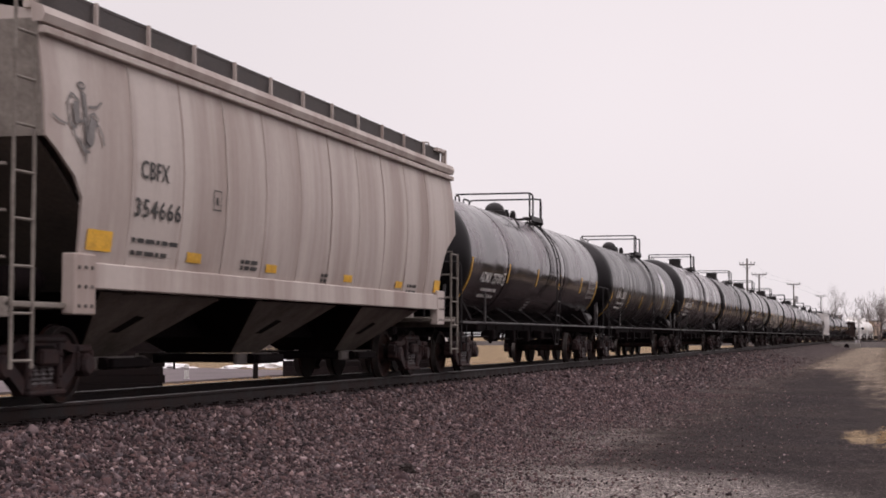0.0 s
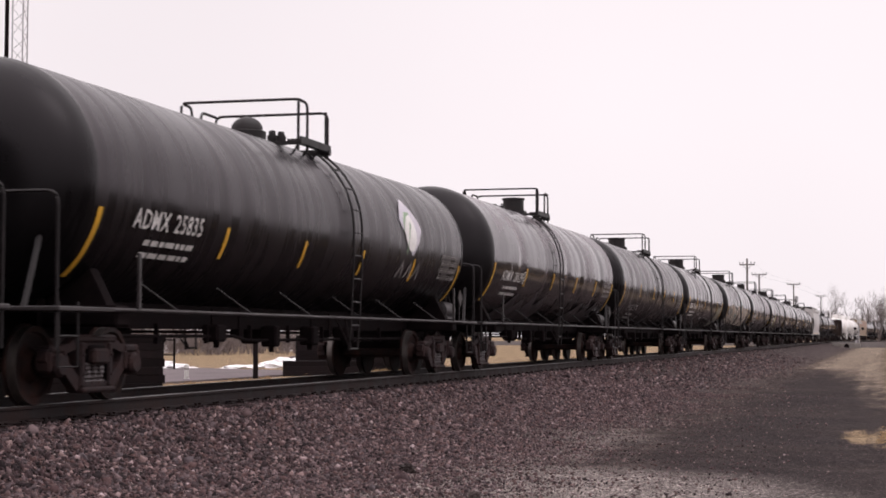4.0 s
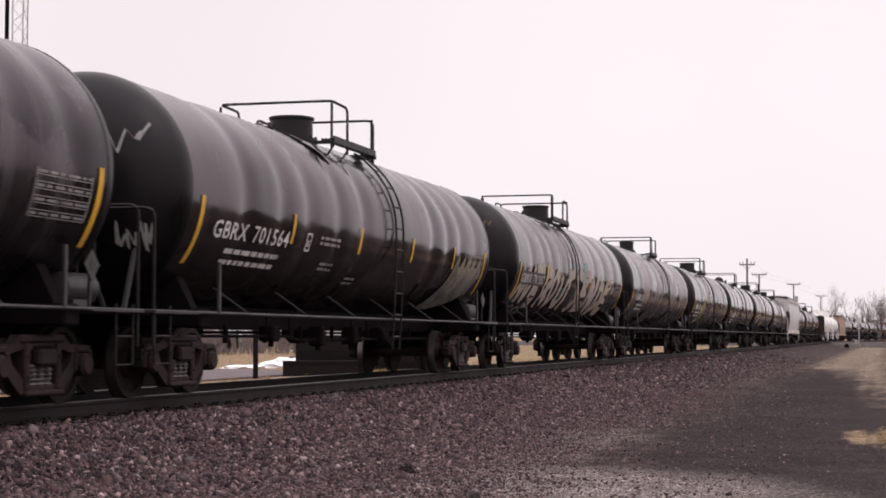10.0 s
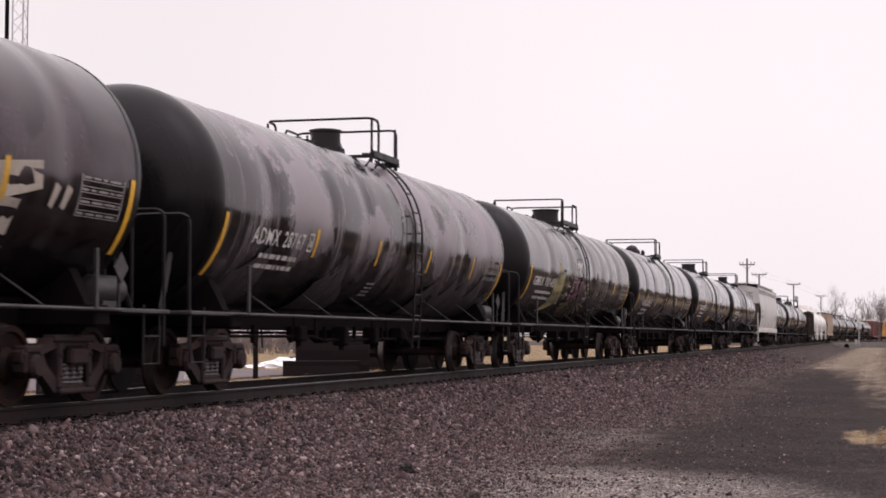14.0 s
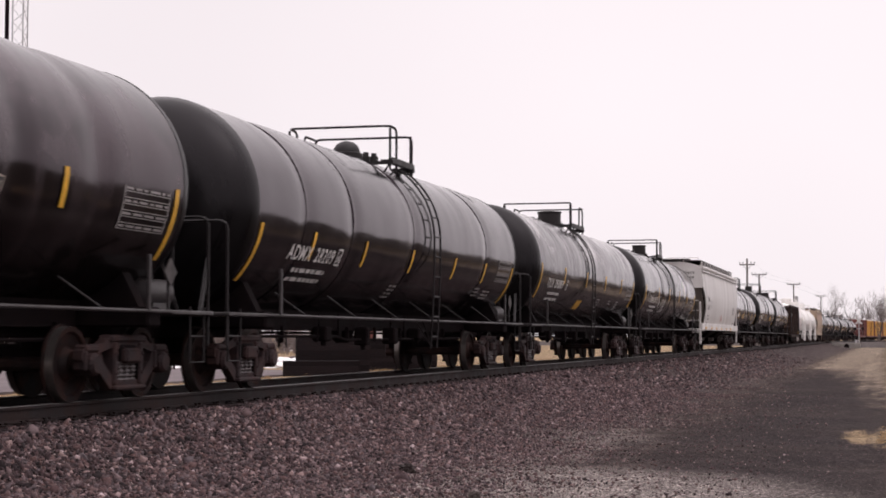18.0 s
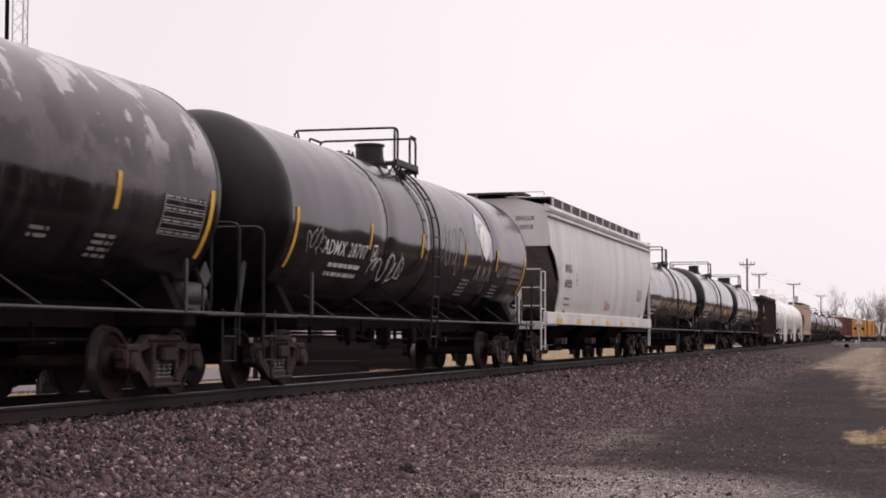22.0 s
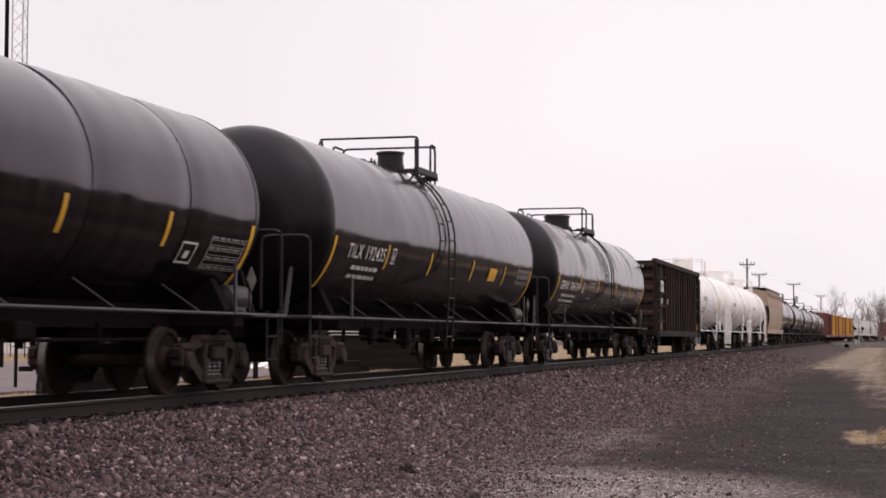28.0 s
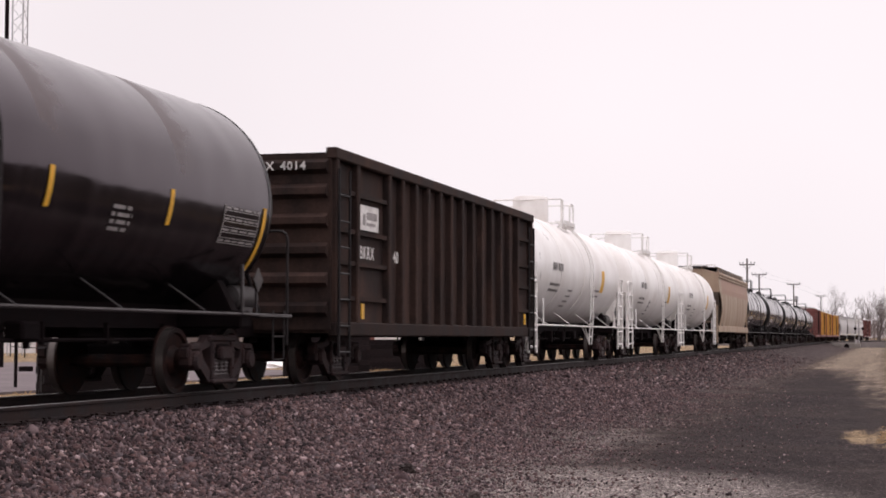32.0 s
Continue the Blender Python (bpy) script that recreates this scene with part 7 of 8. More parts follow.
gon = couple(build_gondola("gondola", "rusty dark brown ribbed high-sided gondola car"), 174.44)
bm = B()
box(bm, -5.98, -5.02, -1.56, -1.545, 2.44, 2.84)
sign = part("sign", bm, M["white"], gon, "white sign plate with grey bars")
for x0, x1, z0, z1 in ((-5.85, -5.72, 2.52, 2.7), (-5.65, -5.12, 2.62, 2.74), (-5.65, -5.2, 2.52, 2.57)):
    bm = B()
    box(bm, x0, x1, -1.566, -1.561, z0, z1)
    part("sign_bar", bm, M["faded"], sign)
for txt, x, z, sz in (("BKRX", -6.0, 1.98, 0.29), ("40", -4.28, 1.98, 0.29)):
    vs, fs = letters(txt, sz)
    bm = B()
    made = [bm.verts.new((x + v[0] * 0.95, -1.556 if txt == "BKRX" else -1.592, z + v[1])) for v in vs]
    for f in fs:
        bm.faces.new([made[i] for i in f])
    part("lettering", bm, M["white"], gon)
vs, fs = letters("BKRX 4014", 0.19)
bm = B()
made = [bm.verts.new((-7.36, -0.1 - v[0], 3.27 + v[1])) for v in vs]
for f in fs:
    bm.faces.new([made[i] for i in f][::-1])
part("lettering", bm, M["white"], gon)
for x in (-5.9, 6.3):
    bm = B()
    box(bm, x, x + 0.14, -1.56, -1.545, 1.02, 1.26)
    part("reflector_panel", bm, M["yellow"], gon)

white1 = couple(build_tank_car("w", "white tank car with white railings and ladders", 6.4, R=1.475, skin="tank_white", fit="fitting_white", rings=(-3.0, 0.4), small=True, seed=15, deck_x=(-0.6, 1.2)), 188.89)
for x, a, w, n, hh in ((-4.3, -0.1, 0.55, 1, 0.2), (-3.6, -0.1, 0.7, 1, 0.2), (-4.4, -0.5, 1.3, 2, 0.07), (-1.8, -0.6, 0.6, 4, 0.05), (2.0, -0.5, 1.0, 2, 0.06)):
    bm = B()
    if n == 1:
        for k in range(4):
            patch(bm, 1.475, x + w * k / 4, x + w * (k + 0.72) / 4, a, a + hh, 0.012, n=3)
    else:
        unread_rows(bm, 1.475, x, a, w, n, hh, 0.16, int(x * 10) + 90)
    tagged(part("small_lettering", bm, M["spray_grey"], white1), kind="stuff")
part("yellow_plate", patch(B(), 1.475, 3.1, 3.6, -0.5, 0.15), M["yellow"], white1, "yellow panel")
bm = B()
lathe(bm, "z", [(3.95, 0.5), (4.62, 0.5), (4.68, 0.46), (4.7, 0.1)], 24, (-0.1, 0, 0))
part("bonnet", bm, M["tank_white"], white1, "tall white valve bonnet", smooth=True)
for x in (-6.75, 6.75):
    for y in (-1.45, 1.45):
        bm = B()
        tube(bm, rounded([(x - 0.45, y, 0.35), (x - 0.45, y, 2.55), (x + 0.45, y, 2.55), (x + 0.45, y, 0.35)], 0.1), 0.035, 6)
        cage = part("end_cage", bm, M["fitting_white"], white1, "white end ladder cage")
        for k in range(6):
            bm = B()
            tube(bm, [(x - 0.45, y, 0.5 + 0.4 * k), (x + 0.45, y, 0.5 + 0.4 * k)], 0.03, 5)
            part("cage_bar", bm, M["fitting_white"], cage)
        bm = B()
        box(bm, x - 0.3, x + 0.3, y * 0.97 - 0.01, y * 0.97 + 0.01, 1.1, 2.3)
        part("cage_plate", bm, M["fitting_white"], cage)
couple(copy_thing(white1, pose(0, 0, 0)), 204.59)
couple(copy_thing(white1, pose(0, 0, 0)), 219.09)
hop3 = couple(build_hopper("covered_hopper", "faded tan covered hopper car with a reddish upper side", 8.9, "hop_tan", bays=3, seams=0, pale_bays=False, shape=ROUND), 236.09)
hop_panel("rust_stain", -7.9, 8.3, 2.95, 3.72, M["hop_rust"], hop3)
for s in (255.5, 275.5, 295.5, 315.7, 336.1):
    t = couple(copy_thing(tank9, pose(0, 0, 0)), s)
    t["label"] = "distant black tank car in the train"
red = couple(build_boxcar("b", "oxide red boxcar with a pale roof", 8.4, "box_red", "box_red"), 358.09)
yellow = couple(build_boxcar("b", "yellow boxcar with brown ends", 8.4, "box_yellow", "box_red"), 378.09)
for s in (397.1, 416.1):
    couple(copy_thing(yellow, pose(0, 0, 0)), s)
for s in (436.5, 456.5, 476.5):
    t = couple(copy_thing(hop2, pose(0, 0, 0)), s)
    t["label"] = "distant light grey covered hopper car"
t = couple(copy_thing(red, pose(0, 0, 0)), 496.49)


# ---- behind the train ----
def stack_of_ties(x, y, z, layers, n, rz, label="stack of dark creosoted railway ties on the ground"):
    st = thing("tie_stack", label, "timber stack", pose(x, y, z, 0, 0, rz), group="stacks of ties")
    if "timber" not in SHARED:
        bm = B()
        box(bm, -1.27, 1.27, -0.11, 0.11, 0.0, 0.172, 0.01)
        SHARED["timber"] = mesh_of("timber", bm, M["old_tie"])
    rr = random.Random(int(x * 10))
    for l in range(layers):
        for k in range(n):
            part("timber", SHARED["timber"], None, st).matrix_basis = pose(rr.uniform(-0.03, 0.03), (k - (n - 1) / 2) * 0.226, l * 0.174 + 0.002, 0, 0, rr.uniform(-0.4, 0.4))
    return st


stack_of_ties(32.3, 16.42, -0.62, 8, 7, 124)
stack_of_ties(55.0, 18.9, -0.62, 8, 6, 112)
stack_of_ties(66.0, 19.4, -0.62, 7, 6, 108)
stack_of_ties(61.2, 18.4, -0.62, 7, 4, 109)
stack_of_ties(52.4, 18.4, -0.62, 3, 3, 110, "low stack of dark creosoted railway ties on the ground")


def utility_pole(x, y, h, arm, arm_z, rz=90.0):
    p = thing("utility_pole", "weathered timber utility pole with a crossarm", "utility pole", pose(x, y, -0.8, 0, 0, rz), group="utility poles along the line")
    bm = B()
    tube(bm, [(0, 0, 0), (0, 0, h * 0.5), (0, 0, h)], [0.16, 0.13, 0.1], 8)
    part("post", bm, M["pole"], p)
    bm = B()
    box(bm, -arm, arm, -0.06, 0.06, arm_z - 0.07, arm_z + 0.07)
    a = part("crossarm", bm, M["pole"], p)
    for k in (-1, -0.55, 0.55, 1):
        bm = B()
        lathe(bm, "z", [(arm_z + 0.1, 0.04), (arm_z + 0.16, 0.08), (arm_z + 0.3, 0.07), (arm_z + 0.34, 0.03)], 8, (k * arm * 0.95, 0, 0))
        part("insulator", bm, M["galv"], a)
    for k in (-1, 1):
        bm = B()
        tube(bm, [(k * arm * 0.5, 0, arm_z - 0.08), (0, 0, arm_z - 0.7)], 0.03, 4)
        part("arm_brace", bm, M["galv"], a)
    return p


POLES = [(197.0, 15.58, 10.86, 0.9, 10.14), (244.0, 17.56, 10.85, 1.1, 10.7), (291.0, 15.02, 10.86, 1.1, 10.7), (370.0, 13.22, 10.74, 1.15, 10.6)]
for x, y, h, arm, az in POLES:
    utility_pole(x, y, h, arm, az)
t_pole = POLES[2]
bm = B()
lathe(bm, "z", [(7.6, 0.3), (8.6, 0.3), (8.65, 0.1)], 12, (t_pole[0], t_pole[1] - 0.45, -0.8))
solo("pole_transformer", bm, M["galv"], "grey drum transformer hung on a utility pole", "transformer", smooth=True)
for k in (-1, 1):
    bm = B()
    last = None
    chain = [(x, y + k * arm * 0.95, az - 0.8 + 0.3) for x, y, h, arm, az in POLES]
    pts = []
    for (xa, ya, za), (xb, yb, zb) in zip(chain, chain[1:]):
        for i in range(9):
            f = i / 8
            pts.append((xa + (xb - xa) * f, ya + (yb - ya) * f, za + (zb - za) * f - 0.7 * f * (1 - f)))
    tube(bm, pts, 0.007, 4)
    solo("overhead_wire", bm, M["under"], "thin sagging wire strung between the utility poles", "wire", group="overhead wires")

# lattice tower and the posts by the yard
LAT = thing("lattice_tower", "tall slender galvanised steel lattice radio tower", "radio tower", pose(104.0, 59.45, -0.8, 0, 0, 12))
corner = [(0.62 * math.cos(q), 0.62 * math.sin(q)) for q in (math.pi / 2, math.pi * 7 / 6, math.pi * 11 / 6)]
for c in corner:
    bm = B()
    tube(bm, [(c[0], c[1], 0), (c[0], c[1], 42)], 0.05, 6)
    part("tower_leg", bm, M["galv"], LAT)
for i in range(3):
    a, b = corner[i], corner[(i + 1) % 3]
    for k in range(42):
        bm = B()
        p, q = (a, b) if k % 2 else (b, a)
        tube(bm, [(p[0], p[1], k), (q[0], q[1], k + 1)], 0.022, 4)
        part("lattice_bar", bm, M["galv"], LAT)


def post(x, y, h, r, name, label, mat="pole", z=-0.7):
    bm = B()
    tube(bm, [(0, 0, 0), (0, 0, h * 0.5), (0, 0, h)], [r, r * 0.97, r * 0.92], 10)
    return solo(name, bm, M[mat], label, "post", pose(x, y, z))


post(60.0, 34.95, 26.0, 0.09, "mast", "dark slender steel mast behind the train", "under")
post(37.1, 21.2, 2.9, 0.045, "sign_post", "thin dark steel post at the edge of the lot", "under")
bm = B()
box(bm, -0.18, 0.18, -0.04, 0.04, 0, 0.13, 0.02)
solo("post_box", bm, M["under"], "small dark box fixed to a thin post", "box", pose(37.25, 21.0, -0.17, 0, 0, 120))
post(48.4, 19.2, 2.6, 0.085, "timber_post", "dark brown timber post at the edge of the lot", "old_tie")
bm = B()
lathe(bm, "z", [(0, 0.075), (0.42, 0.075), (0.45, 0.03)], 12)
mk = solo("marker_post", bm, M["white"], "short white marker post beside the lot", "marker post", pose(45.8, 20.4, -0.566))
part("band", lathe(B(), "z", [(0.28, 0.078), (0.33, 0.078)], 12), M["faded"], mk, "grey band")

# yard: paved lot, snow, fence
bm = B()
lot = [(-40, 19.6), (55, 19.6), (58.5, 21.0), (61, 25.8), (65, 31), (73, 41), (20, 44), (-40, 44)]
prism(bm, lot, "z", -0.9, -0.565)
tagged(solo("paved_lot", bm, M["asphalt"], "pale worn asphalt lot with damp streaks", "pavement"), kind="structure")


def snow_pile(x, y, rx, ry, h, seed, rz):
    bm = B()
    bmesh.ops.create_icosphere(bm, subdivisions=4, radius=1.0)
    for v in bm.verts:
        d = v.co.copy()
        k = 1 + 0.45 * noise.noise(d * 1.7 + Vector((seed, 0, 0))) + 0.2 * noise.noise(d * 4.5 + Vector((0, seed, 0))) + 0.09 * noise.noise(d * 11 + Vector((0, seed, 0)))
        v.co = Vector((d.x * rx * k, d.y * ry * k, d.z * h * k))
    return solo("snow_bank", bm, M["snow"], "low pile of old dirty snow", "snow pile", pose(x, y, -0.62, 0, 0, rz), group="snow piles", smooth=True)


for x, y, rx, ry, h, sd in ((60.5, 28.6, 1.0, 0.7, 0.42, 1), (61.4, 27.9, 0.9, 0.5, 0.2, 4), (63.5, 25.6, 1.0, 0.5, 0.16, 2), (64.8, 24.9, 0.7, 0.45, 0.25, 3), (66.2, 24.6, 1.1, 0.5, 0.42, 5)):
    snow_pile(x, y, rx, ry, h, sd, 115)
bm = B()
bmesh.ops.create_icosphere(bm, subdivisions=3, radius=1.0)
for v in bm.verts:
    v.co = Vector((v.co.x * 1.0, v.co.y * 0.6, v.co.z * 0.5)) * (1 + 0.3 * noise.noise(v.co * 2.2))
solo("dirt_heap", bm, M["bark"], "brown heap of dirt beside the snow", "dirt heap", pose(68.0, 24.8, -0.62, 0, 0, 115), smooth=True)

fence = thing("pipe_fence", "dark steel pipe fence along the lot", "fence")
f0, f1 = Vector((59.2, 26.9, -0.68)), Vector((99.0, 57.0, -0.68))
for k in range(8):
    p = f0.lerp(f1, k / 7)
    bm = B()
    tube(bm, [p, p + Vector((0, 0, 1.32))], 0.045, 8)
    part("fence_post", bm, M["under"], fence)
for h in (1.26, 0.66):
    bm = B()
    tube(bm, [f0 + Vector((0, 0, h)), f1 + Vector((0, 0, h))], 0.035, 6)
    part("fence_rail", bm, M["under"], fence)


def building(x, y, w, d, h, rz, label, mat, windows=(), roof="roof_white"):
    b = thing("building", label, "building", pose(x, y, -0.75, 0, 0, rz), group="buildings beyond the lot")
    bm = B()
    box(bm, -w / 2, w / 2, -d / 2, d / 2, 0, h)
    part("wall", bm, M[mat], b)
    bm = B()
    prism(bm, [(-d / 2 - 0.4, h), (d / 2 + 0.4, h), (0, h + d * 0.22)], "x", -w / 2 - 0.3, w / 2 + 0.3)
    part("roof", bm, M[roof], b)
    for wx, wz, ww, wh, kind in windows:
        bm = B()
        box(bm, wx - ww / 2, wx + ww / 2, -d / 2 - 0.05, -d / 2 + 0.05, wz, wz + wh)
        pane = part("window" if kind == "w" else "door", bm, M["glass"] if kind == "w" else M["box_red"], b)
        bm = B()
        for q in (-ww / 2 - 0.04, ww / 2 + 0.04):
            box(bm, wx + q - 0.05, wx + q + 0.05, -d / 2 - 0.09, -d / 2 + 0.02, wz - 0.05, wz + wh + 0.05)
        box(bm, wx - ww / 2 - 0.09, wx + ww / 2 + 0.09, -d / 2 - 0.1, -d / 2 + 0.02, wz + wh, wz + wh + 0.1)
        part("frame", bm, M["roof_white"], pane)
    return b


building(122.0, 74.0, 34.0, 12.0, 3.6, -62, "long pale single-storey building with a pale roof", "wall", [(-12 + 4.2 * i, 1.1, 1.3, 1.2, "w") for i in range(4)] + [(6.0, 0.0, 1.1, 2.1, "d"), (9.5, 1.1, 1.4, 1.2, "w"), (13.5, 1.1, 1.4, 1.2, "w")])
building(150.0, 48.0, 16.0, 9.0, 3.0, -70, "low pale house with a grey roof", "wall", [(-5.0, 0.9, 1.2, 1.2, "w"), (0.0, 0.0, 1.0, 2.0, "d"), (4.5, 0.9, 1.6, 1.2, "w")], "hop_walk")


def pickup(x, y, rz, paint, label):
    t = thing("pickup_truck", label, "pickup truck", pose(x, y, -0.68, 0, 0, rz))
    P = M[paint]
    bm = B()
    prism(bm, [(-2.7, 0.45), (2.6, 0.45), (2.7, 0.75), (2.6, 1.0), (1.35, 1.1), (-2.7, 1.1)], "y", -0.92, 0.92)
    part("body", bm, P, t)
    bm = B()
    prism(bm, [(-0.75, 1.1), (1.3, 1.1), (0.75, 1.72), (-0.55, 1.75)], "y", -0.8, 0.8)
    cab = part("cab", bm, P, t)
    for y0 in (-0.815, 0.815):
        bm = B()
        prism(bm, [(-0.6, 1.18), (1.05, 1.18), (0.68, 1.63), (-0.5, 1.65)], "y", y0 - 0.01, y0 + 0.01)
        part("side_window", bm, M["glass"], cab)
    for wx in (-1.7, 1.65):
        for wy in (-0.82, 0.82):
            bm = B()
            lathe(bm, "y", [(wy - 0.11, 0.2), (wy - 0.11, 0.36), (wy + 0.11, 0.36), (wy + 0.11, 0.2)], 20, (wx, 0, 0.37))
            wheel = part("wheel", bm, M["under"], t)
            bm = B()
            lathe(bm, "y", [(wy - 0.115, 0.02), (wy - 0.115, 0.2), (wy + 0.115, 0.2), (wy + 0.115, 0.02)], 16, (wx, 0, 0.37))
            part("rim", bm, M["galv"], wheel)
    bm = B()
    box(bm, 2.62, 2.76, -0.9, 0.9, 0.42, 0.6, 0.03)
    part("bumper", bm, M["galv"], t)
    for y0 in (-0.7, 0.7):
        bm = B()
        box(bm, 2.6, 2.68, y0 - 0.15, y0 + 0.15, 0.78, 0.95)
        part("headlight", bm, M["white"], t)
    return t


pickup(92.0, 47.8, -58, "red", "red pickup truck parked before the pale building")

trailer = thing("trailer", "red and white box trailer parked before the pale building", "trailer", pose(98.5, 50.6, -0.68, 0, 0, 117))
bm = B()
box(bm, -2.4, 2.4, -1.1, 1.1, 0.6, 2.25, 0.04)
part("body", bm, M["red"], trailer)
for k in range(4):
    bm = B()
    box(bm, -2.0 + k * 1.1, -1.55 + k * 1.1, 1.1, 1.115, 1.5, 2.1)
    part("white_panel", bm, M["spray_grey"], trailer, "grey panel")
for k in (-1.2, 1.2):
    bm = B()
    lathe(bm, "y", [(0.85, 0.1), (0.85, 0.38), (1.08, 0.38), (1.08, 0.1)], 18, (k, 0, 0.38))
    lathe(bm, "y", [(-1.08, 0.1), (-1.08, 0.38), (-0.85, 0.38), (-0.85, 0.1)], 18, (k, 0, 0.38))
    part("wheel", bm, M["under"], trailer)

# ---- the road crossing ----
ROAD_S = 258.0
p0, a0 = track_at(ROAD_S)
bm = B()
prism(bm, [(-3.6, -0.9), (3.6, -0.9), (3.2, -0.03), (-3.2, -0.03)], "y", -70, -1.4)
prism(bm, [(-3.6, -0.9), (3.6, -0.9), (3.2, -0.03), (-3.2, -0.03)], "y", 1.4, 60)
road = tagged(solo("road", bm, M["road"], "dusty grey asphalt road across the railway", "road", pose(p0.x, p0.y, 0, 0, 0, math.degrees(a0) + 4)), kind="structure")
for v0, v1 in ((-1.4, -0.84), (-0.66, 0.66), (0.84, 1.4)):
    bm = B()
    box(bm, -3.6, 3.6, v0, v1, -0.2, -0.015, 0.01)
    part("crossing_panel", bm, M["tie"], track, "dark timber crossing panel").matrix_basis = pose(p0.x, p0.y, 0, 0, 0, math.degrees(a0))


def crossing_signal(x, y, rz):
    c = thing("crossing_signal", "grey railway crossing signal with crossed boards and lamps", "crossing signal", pose(x, y, -0.75, 0, 0, rz))
    bm = B()
    lathe(bm, "z", [(0, 0.3), (0.25, 0.24), (0.3, 0.09), (4.4, 0.075)], 12)
    part("mast", bm, M["galv"], c)
    for s in (-1, 1):
        bm = B()
        r0 = bmesh.ops.create_cube(bm, size=1.0)
        bmesh.ops.transform(bm, matrix=Matrix.Translation((-0.12, 0, 3.9)) @ Matrix.Rotation(s * radians(45), 4, "X") @ Matrix.Diagonal((0.03, 1.25, 0.22, 1)), verts=r0["verts"])
        part("crossboard", bm, M["white"], c)
    bm = B()
    tube(bm, [(-0.1, -0.62, 2.75), (-0.1, 0.62, 2.75)], 0.05, 8)
    arm = part("lamp_arm", bm, M["galv"], c)
    for y0 in (-0.55, 0.55):
        bm = B()
        lathe(bm, "x", [(-0.2, 0.2), (-0.17, 0.2), (-0.17, 0.12), (-0.3, 0.14), (-0.3, 0.1)], 18, (0, y0, 2.75))
        part("lamp_hood", bm, M["under"], arm, "black round lamp hood")
    bm = B()
    box(bm, -0.25, 0.25, 0.25, 0.6, 0.2, 1.1, 0.03)
    part("case", bm, M["galv"], c)
    return c


crossing_signal(252.0, 3.5, 0)
crossing_signal(266.0, 14.5, 180)
bm = B()
box(bm, -0.2, 0.2, -2.0, 2.0, -1.0, -0.15, 0.03)
cul = solo("culvert_headwall", bm, M["concrete"], "low concrete culvert headwall beside the crossing", "culvert", pose(246.0, 5.2, 0, 0, 0, 4))
bm = B()
lathe(bm, "x", [(-0.32, 0.32), (-0.32, 0.38), (0.1, 0.38), (0.1, 0.02)], 18, (0, 0, -0.62))
part("pipe_mouth", bm, M["under"], cul, "dark pipe mouth")


# ---- bare trees ----
def grow(bm, twig, p, d, length, r, depth, rr, spread):
    n = 4
    pts, rs = [p.copy()], [r]
    q, e = p.copy(), d.copy()
    for k in range(n):
        e = (e + Vector((rr.uniform(-1, 1), rr.uniform(-1, 1), rr.uniform(-0.3, 0.7))) * 0.16).normalized()
        q = q + e * (length / n)
        pts.append(q.copy())
        rs.append(max(0.012, r * (1 - 0.5 * (k + 1) / n)))
    tube(bm if depth > 1 else twig, pts, rs, 6 if depth > 2 else 3, False)
    if depth == 0:
        return
    for k in range(rr.choice((3, 4, 4)) + (2 if depth == 1 else 0)):
        i = rr.choice((1, 2, 3, 4, 4))
        side = Vector((rr.uniform(-1, 1), rr.uniform(-1, 1), rr.uniform(-0.1, 0.8))).normalized()
        nd = (e * (1 - spread) + side * spread).normalized()
        grow(bm, twig, pts[i], nd, length * rr.uniform(0.55, 0.8), rs[i] * 0.62, depth - 1, rr, spread)


def bare_tree(x, y, h, seed, z=-0.85, spread=0.4, trunk_r=None, depth=4):
    rr = random.Random(seed)
    t = thing("tree", "leafless winter tree with grey-brown branches", "tree", pose(x, y, z), group="bare trees")
    bm, tw = B(), B()
    grow(bm, tw, Vector((0, 0, 0)), Vector((0, 0, 1)), h * 0.42, trunk_r or h * 0.022, depth, rr, spread)
    part("trunk", bm, M["bark"], t, smooth=True)
    part("crown", tw, M["twig"], t, "bare twigs")
    return t


for i, (x, y, h) in enumerate(((420.0, 10.9, 15.5), (436.0, 8.4, 11.5), (400.0, 5.2, 11.0), (425.0, 3.6, 12.5), (330.0, 0.6, 10.5), (395.0, 1.0, 12.5), (440.0, 6.6, 10.0), (450.0, 1.4, 13.5), (250.0, 26.6, 11.0), (255.0, 24.2, 9.6), (262.0, 22.8, 8.6), (480.0, 14.5, 12.0), (500.0, 17.5, 10.0), (460.0, -2.0, 13.0), (300.0, 0.9, 6.5))):
    bare_tree(x, y, h, 40 + i, depth=4 if h > 9 else 3)


def far_wood(seed, x0, x1, y0, y1, count, h):
    rr = random.Random(seed)
    bm = B()
    for k in range(count):
        p = Vector((rr.uniform(x0, x1), rr.uniform(y0, y1), -1.0))
        hh = h * rr.uniform(0.6, 1.15)
        tube(bm, [p, p + Vector((rr.uniform(-0.6, 0.6), rr.uniform(-0.6, 0.6), hh))], [0.14 * h / 9, 0.03 * h / 9], 3, False)
        for j in range(22):
            k9 = h / 9.0
            q = p + Vector((0, 0, hh * rr.uniform(0.25, 0.95)))
            tube(bm, [q, q + Vector((rr.uniform(-2.2, 2.2), rr.uniform(-2.2, 2.2), rr.uniform(0.6, 2.8))) * k9], [0.05 * k9 + 0.01, 0.02 * k9 + 0.005], 3, False)
    return solo("far_wood", bm, M["twig"], "distant belt of bare trees and brush", "woods", kind="stuff")


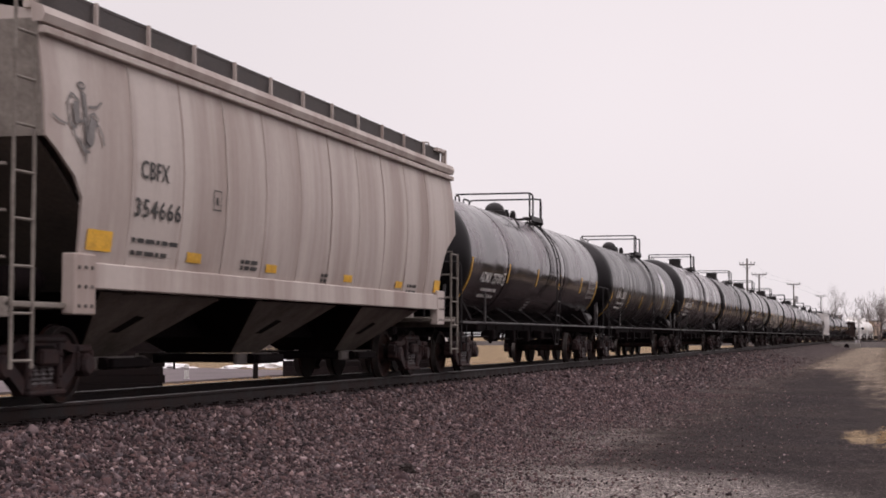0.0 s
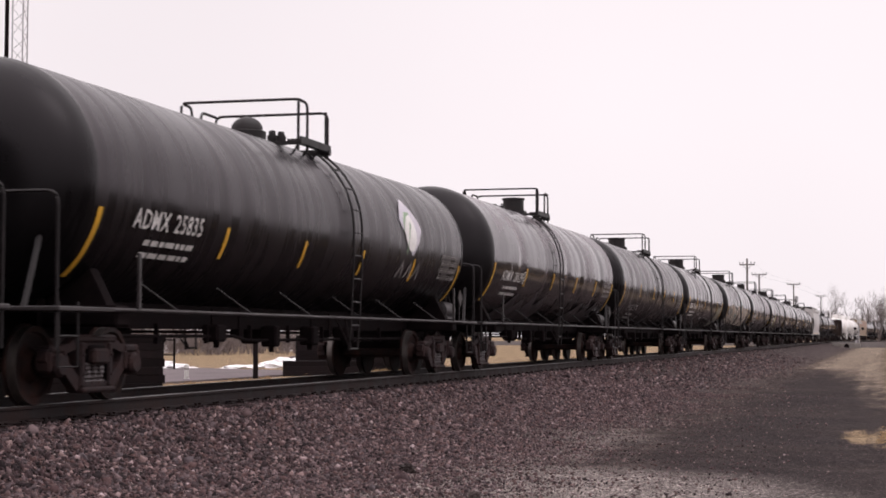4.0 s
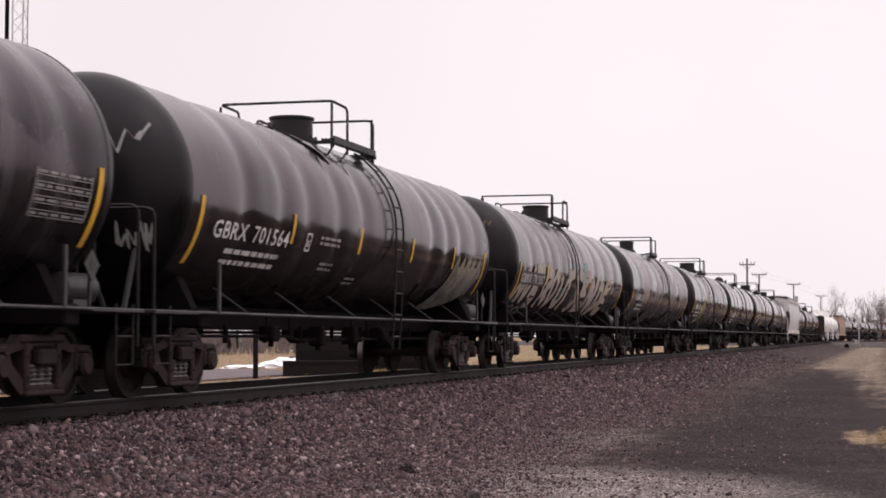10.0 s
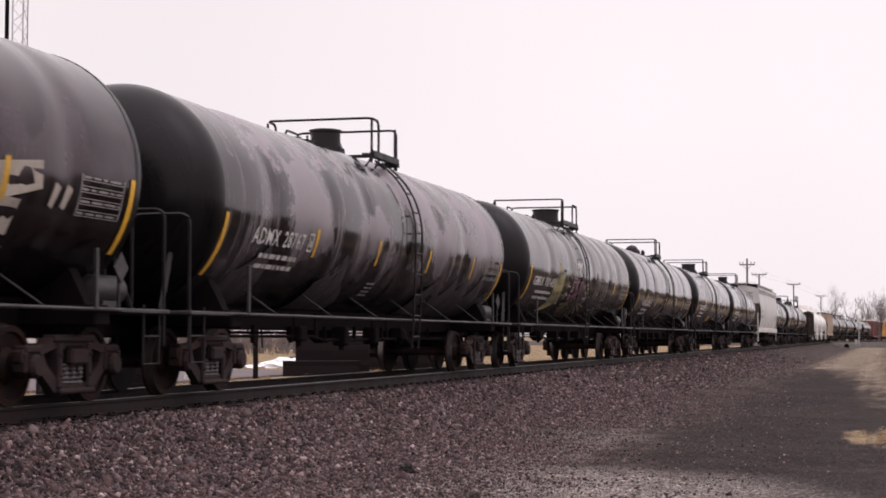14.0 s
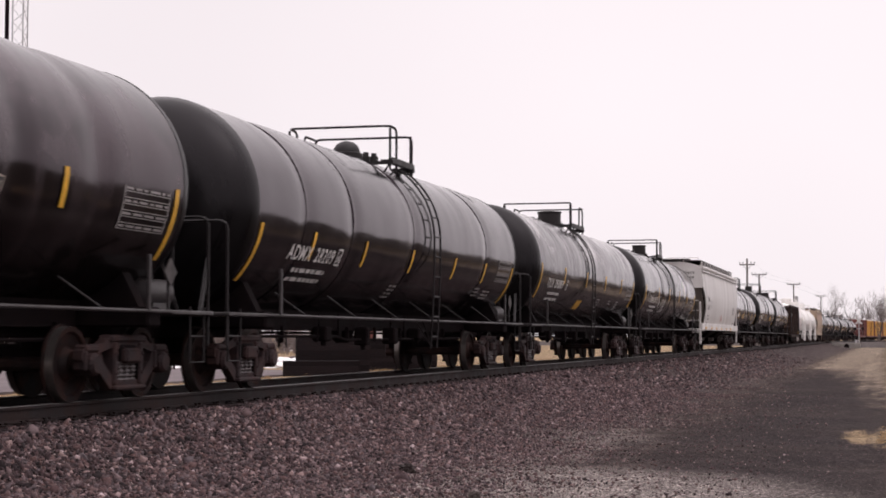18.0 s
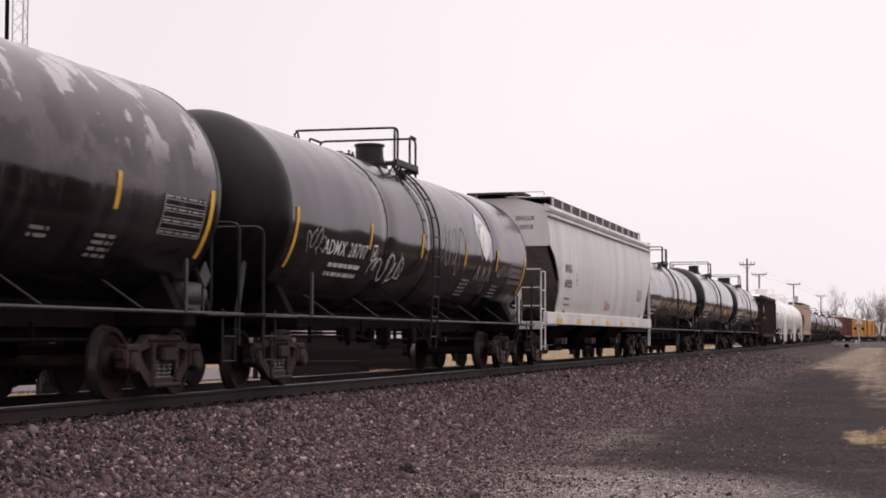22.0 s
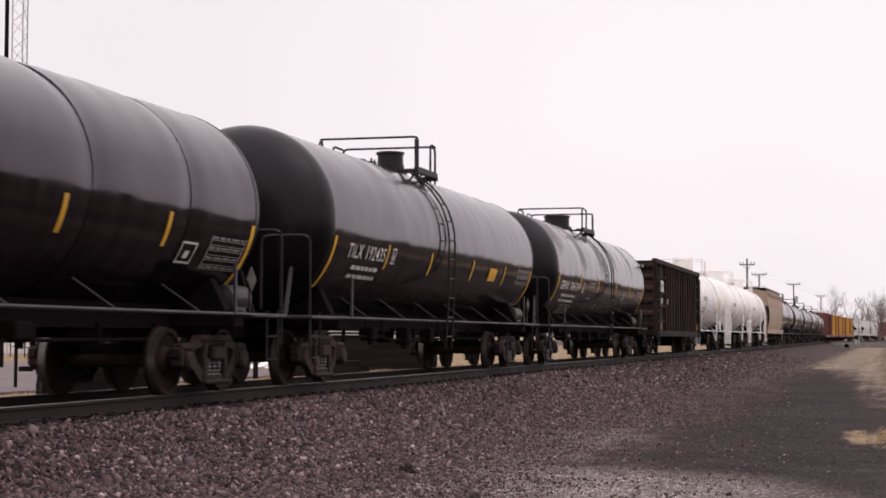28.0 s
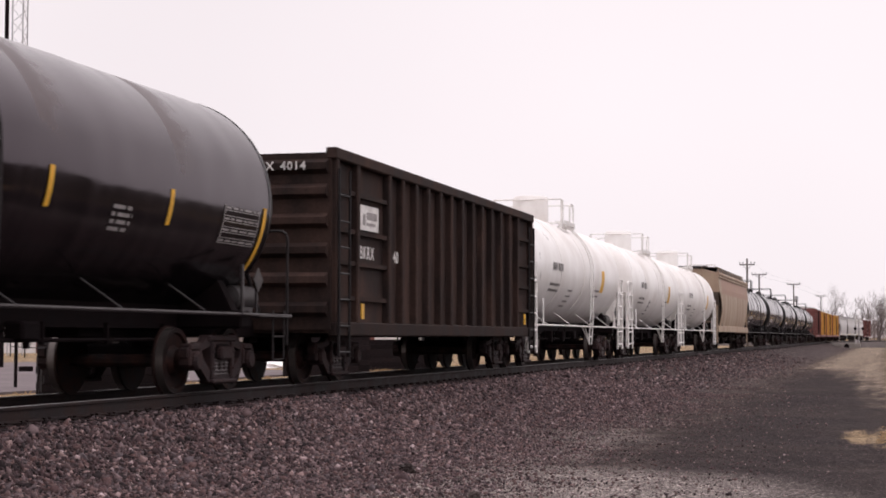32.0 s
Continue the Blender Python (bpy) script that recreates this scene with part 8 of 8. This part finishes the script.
far_wood(3, 520, 640, -40, 60, 260, 9.0)
far_wood(4, 430, 520, -12, 22, 60, 6.0)
far_wood(9, 106, 128, 44, 60, 320, 2.2)
far_wood(8, 140, 230, -6.0, -1.6, 70, 1.5)

# ---- small things on the near ground ----
def clod(x, y, z, sx, sy, sz, mat, name, label, seed):
    bm = B()
    bmesh.ops.create_icosphere(bm, subdivisions=3, radius=1.0)
    for v in bm.verts:
        v.co = Vector((v.co.x * sx, v.co.y * sy, v.co.z * sz)) * (1 + 0.75 * noise.noise(v.co * 2.1 + Vector((seed, 0, 0))))
    return solo(name, bm, M[mat], label, name.replace("_", " "), pose(x, y, z, 0, 0, seed * 37))


clod(17.4, 5.1, -0.72, 0.1, 0.04, 0.05, "stain", "rubber_scrap", "dark crumpled scrap lying on the ballast", 2)
clod(15.27, 3.8, -0.78, 0.055, 0.045, 0.045, "bark", "brown_stone", "rounded brown stone on the gravel", 3)


def dry_grass(seed, count, s0, s1, y0, y1, h):
    """Tufts of dry grass as thin bent blades."""
    rg = np.random.default_rng(seed)
    verts, faces = [], []
    for k in range(count):
        x, y = rg.uniform(s0, s1), rg.uniform(y0, y1)
        if noise.noise(Vector((x * 0.25, y * 0.7, 3.0))) < -0.05:
            continue
        z = ground_z(x, y - TRACK_Y) - 0.02
        for j in range(5):
            a, l = rg.uniform(0, 6.28), h * rg.uniform(0.5, 1.2)
            dx, dy = math.cos(a) * l * 0.7, math.sin(a) * l * 0.7
            i = len(verts)
            verts += [(x - dy * 0.05, y + dx * 0.05, z), (x + dy * 0.05, y - dx * 0.05, z), (x + dx * 0.5, y + dy * 0.5, z + l * 0.6), (x + dx, y + dy, z + l * 0.75)]
            faces += [(i, i + 1, i + 2), (i + 2, i + 1, i + 3)]
    me = bpy.data.meshes.new("dry_grass")
    me.from_pydata(verts, [], faces)
    me.materials.append(M["plant_dry"])
    return tagged(new("dry_grass", me), "short dry yellow winter grass tufts", "grass", kind="stuff")


dry_grass(5, 1500, 25.5, 30, -1.8, 0.1, 0.06)
dry_grass(6, 5000, 40, 130, -7, -1.2, 0.14)
dry_grass(7, 5000, 30, 110, 12.8, 19.0, 0.14)


# ---- what moves ----
def motions():
    times = [-2.0 + 1.0 * k for k in range(37)]
    for car, s0 in TRAIN:
        rows = []
        for t in times:
            p, a = track_at(s0 - travelled(t))
            rows.append((t, Matrix.Translation(p) @ Matrix.Rotation(a, 4, "Z")))
        walk(car, rows)
    # wheels roll towards -x; a row every second frame keeps each step under 90 degrees
    for car, s0 in TRAIN:
        for truck in car.children:
            for w in truck.children:
                if w.name.startswith("wheelset"):
                    x = w.matrix_basis.translation.x
                    walk(w, [(k / 15.0, Matrix.Translation((x, 0, WHEEL_R)) @ Matrix.Rotation(-travelled(k / 15.0) / WHEEL_R, 4, "Y")) for k in range(-1, 482)])


motions()
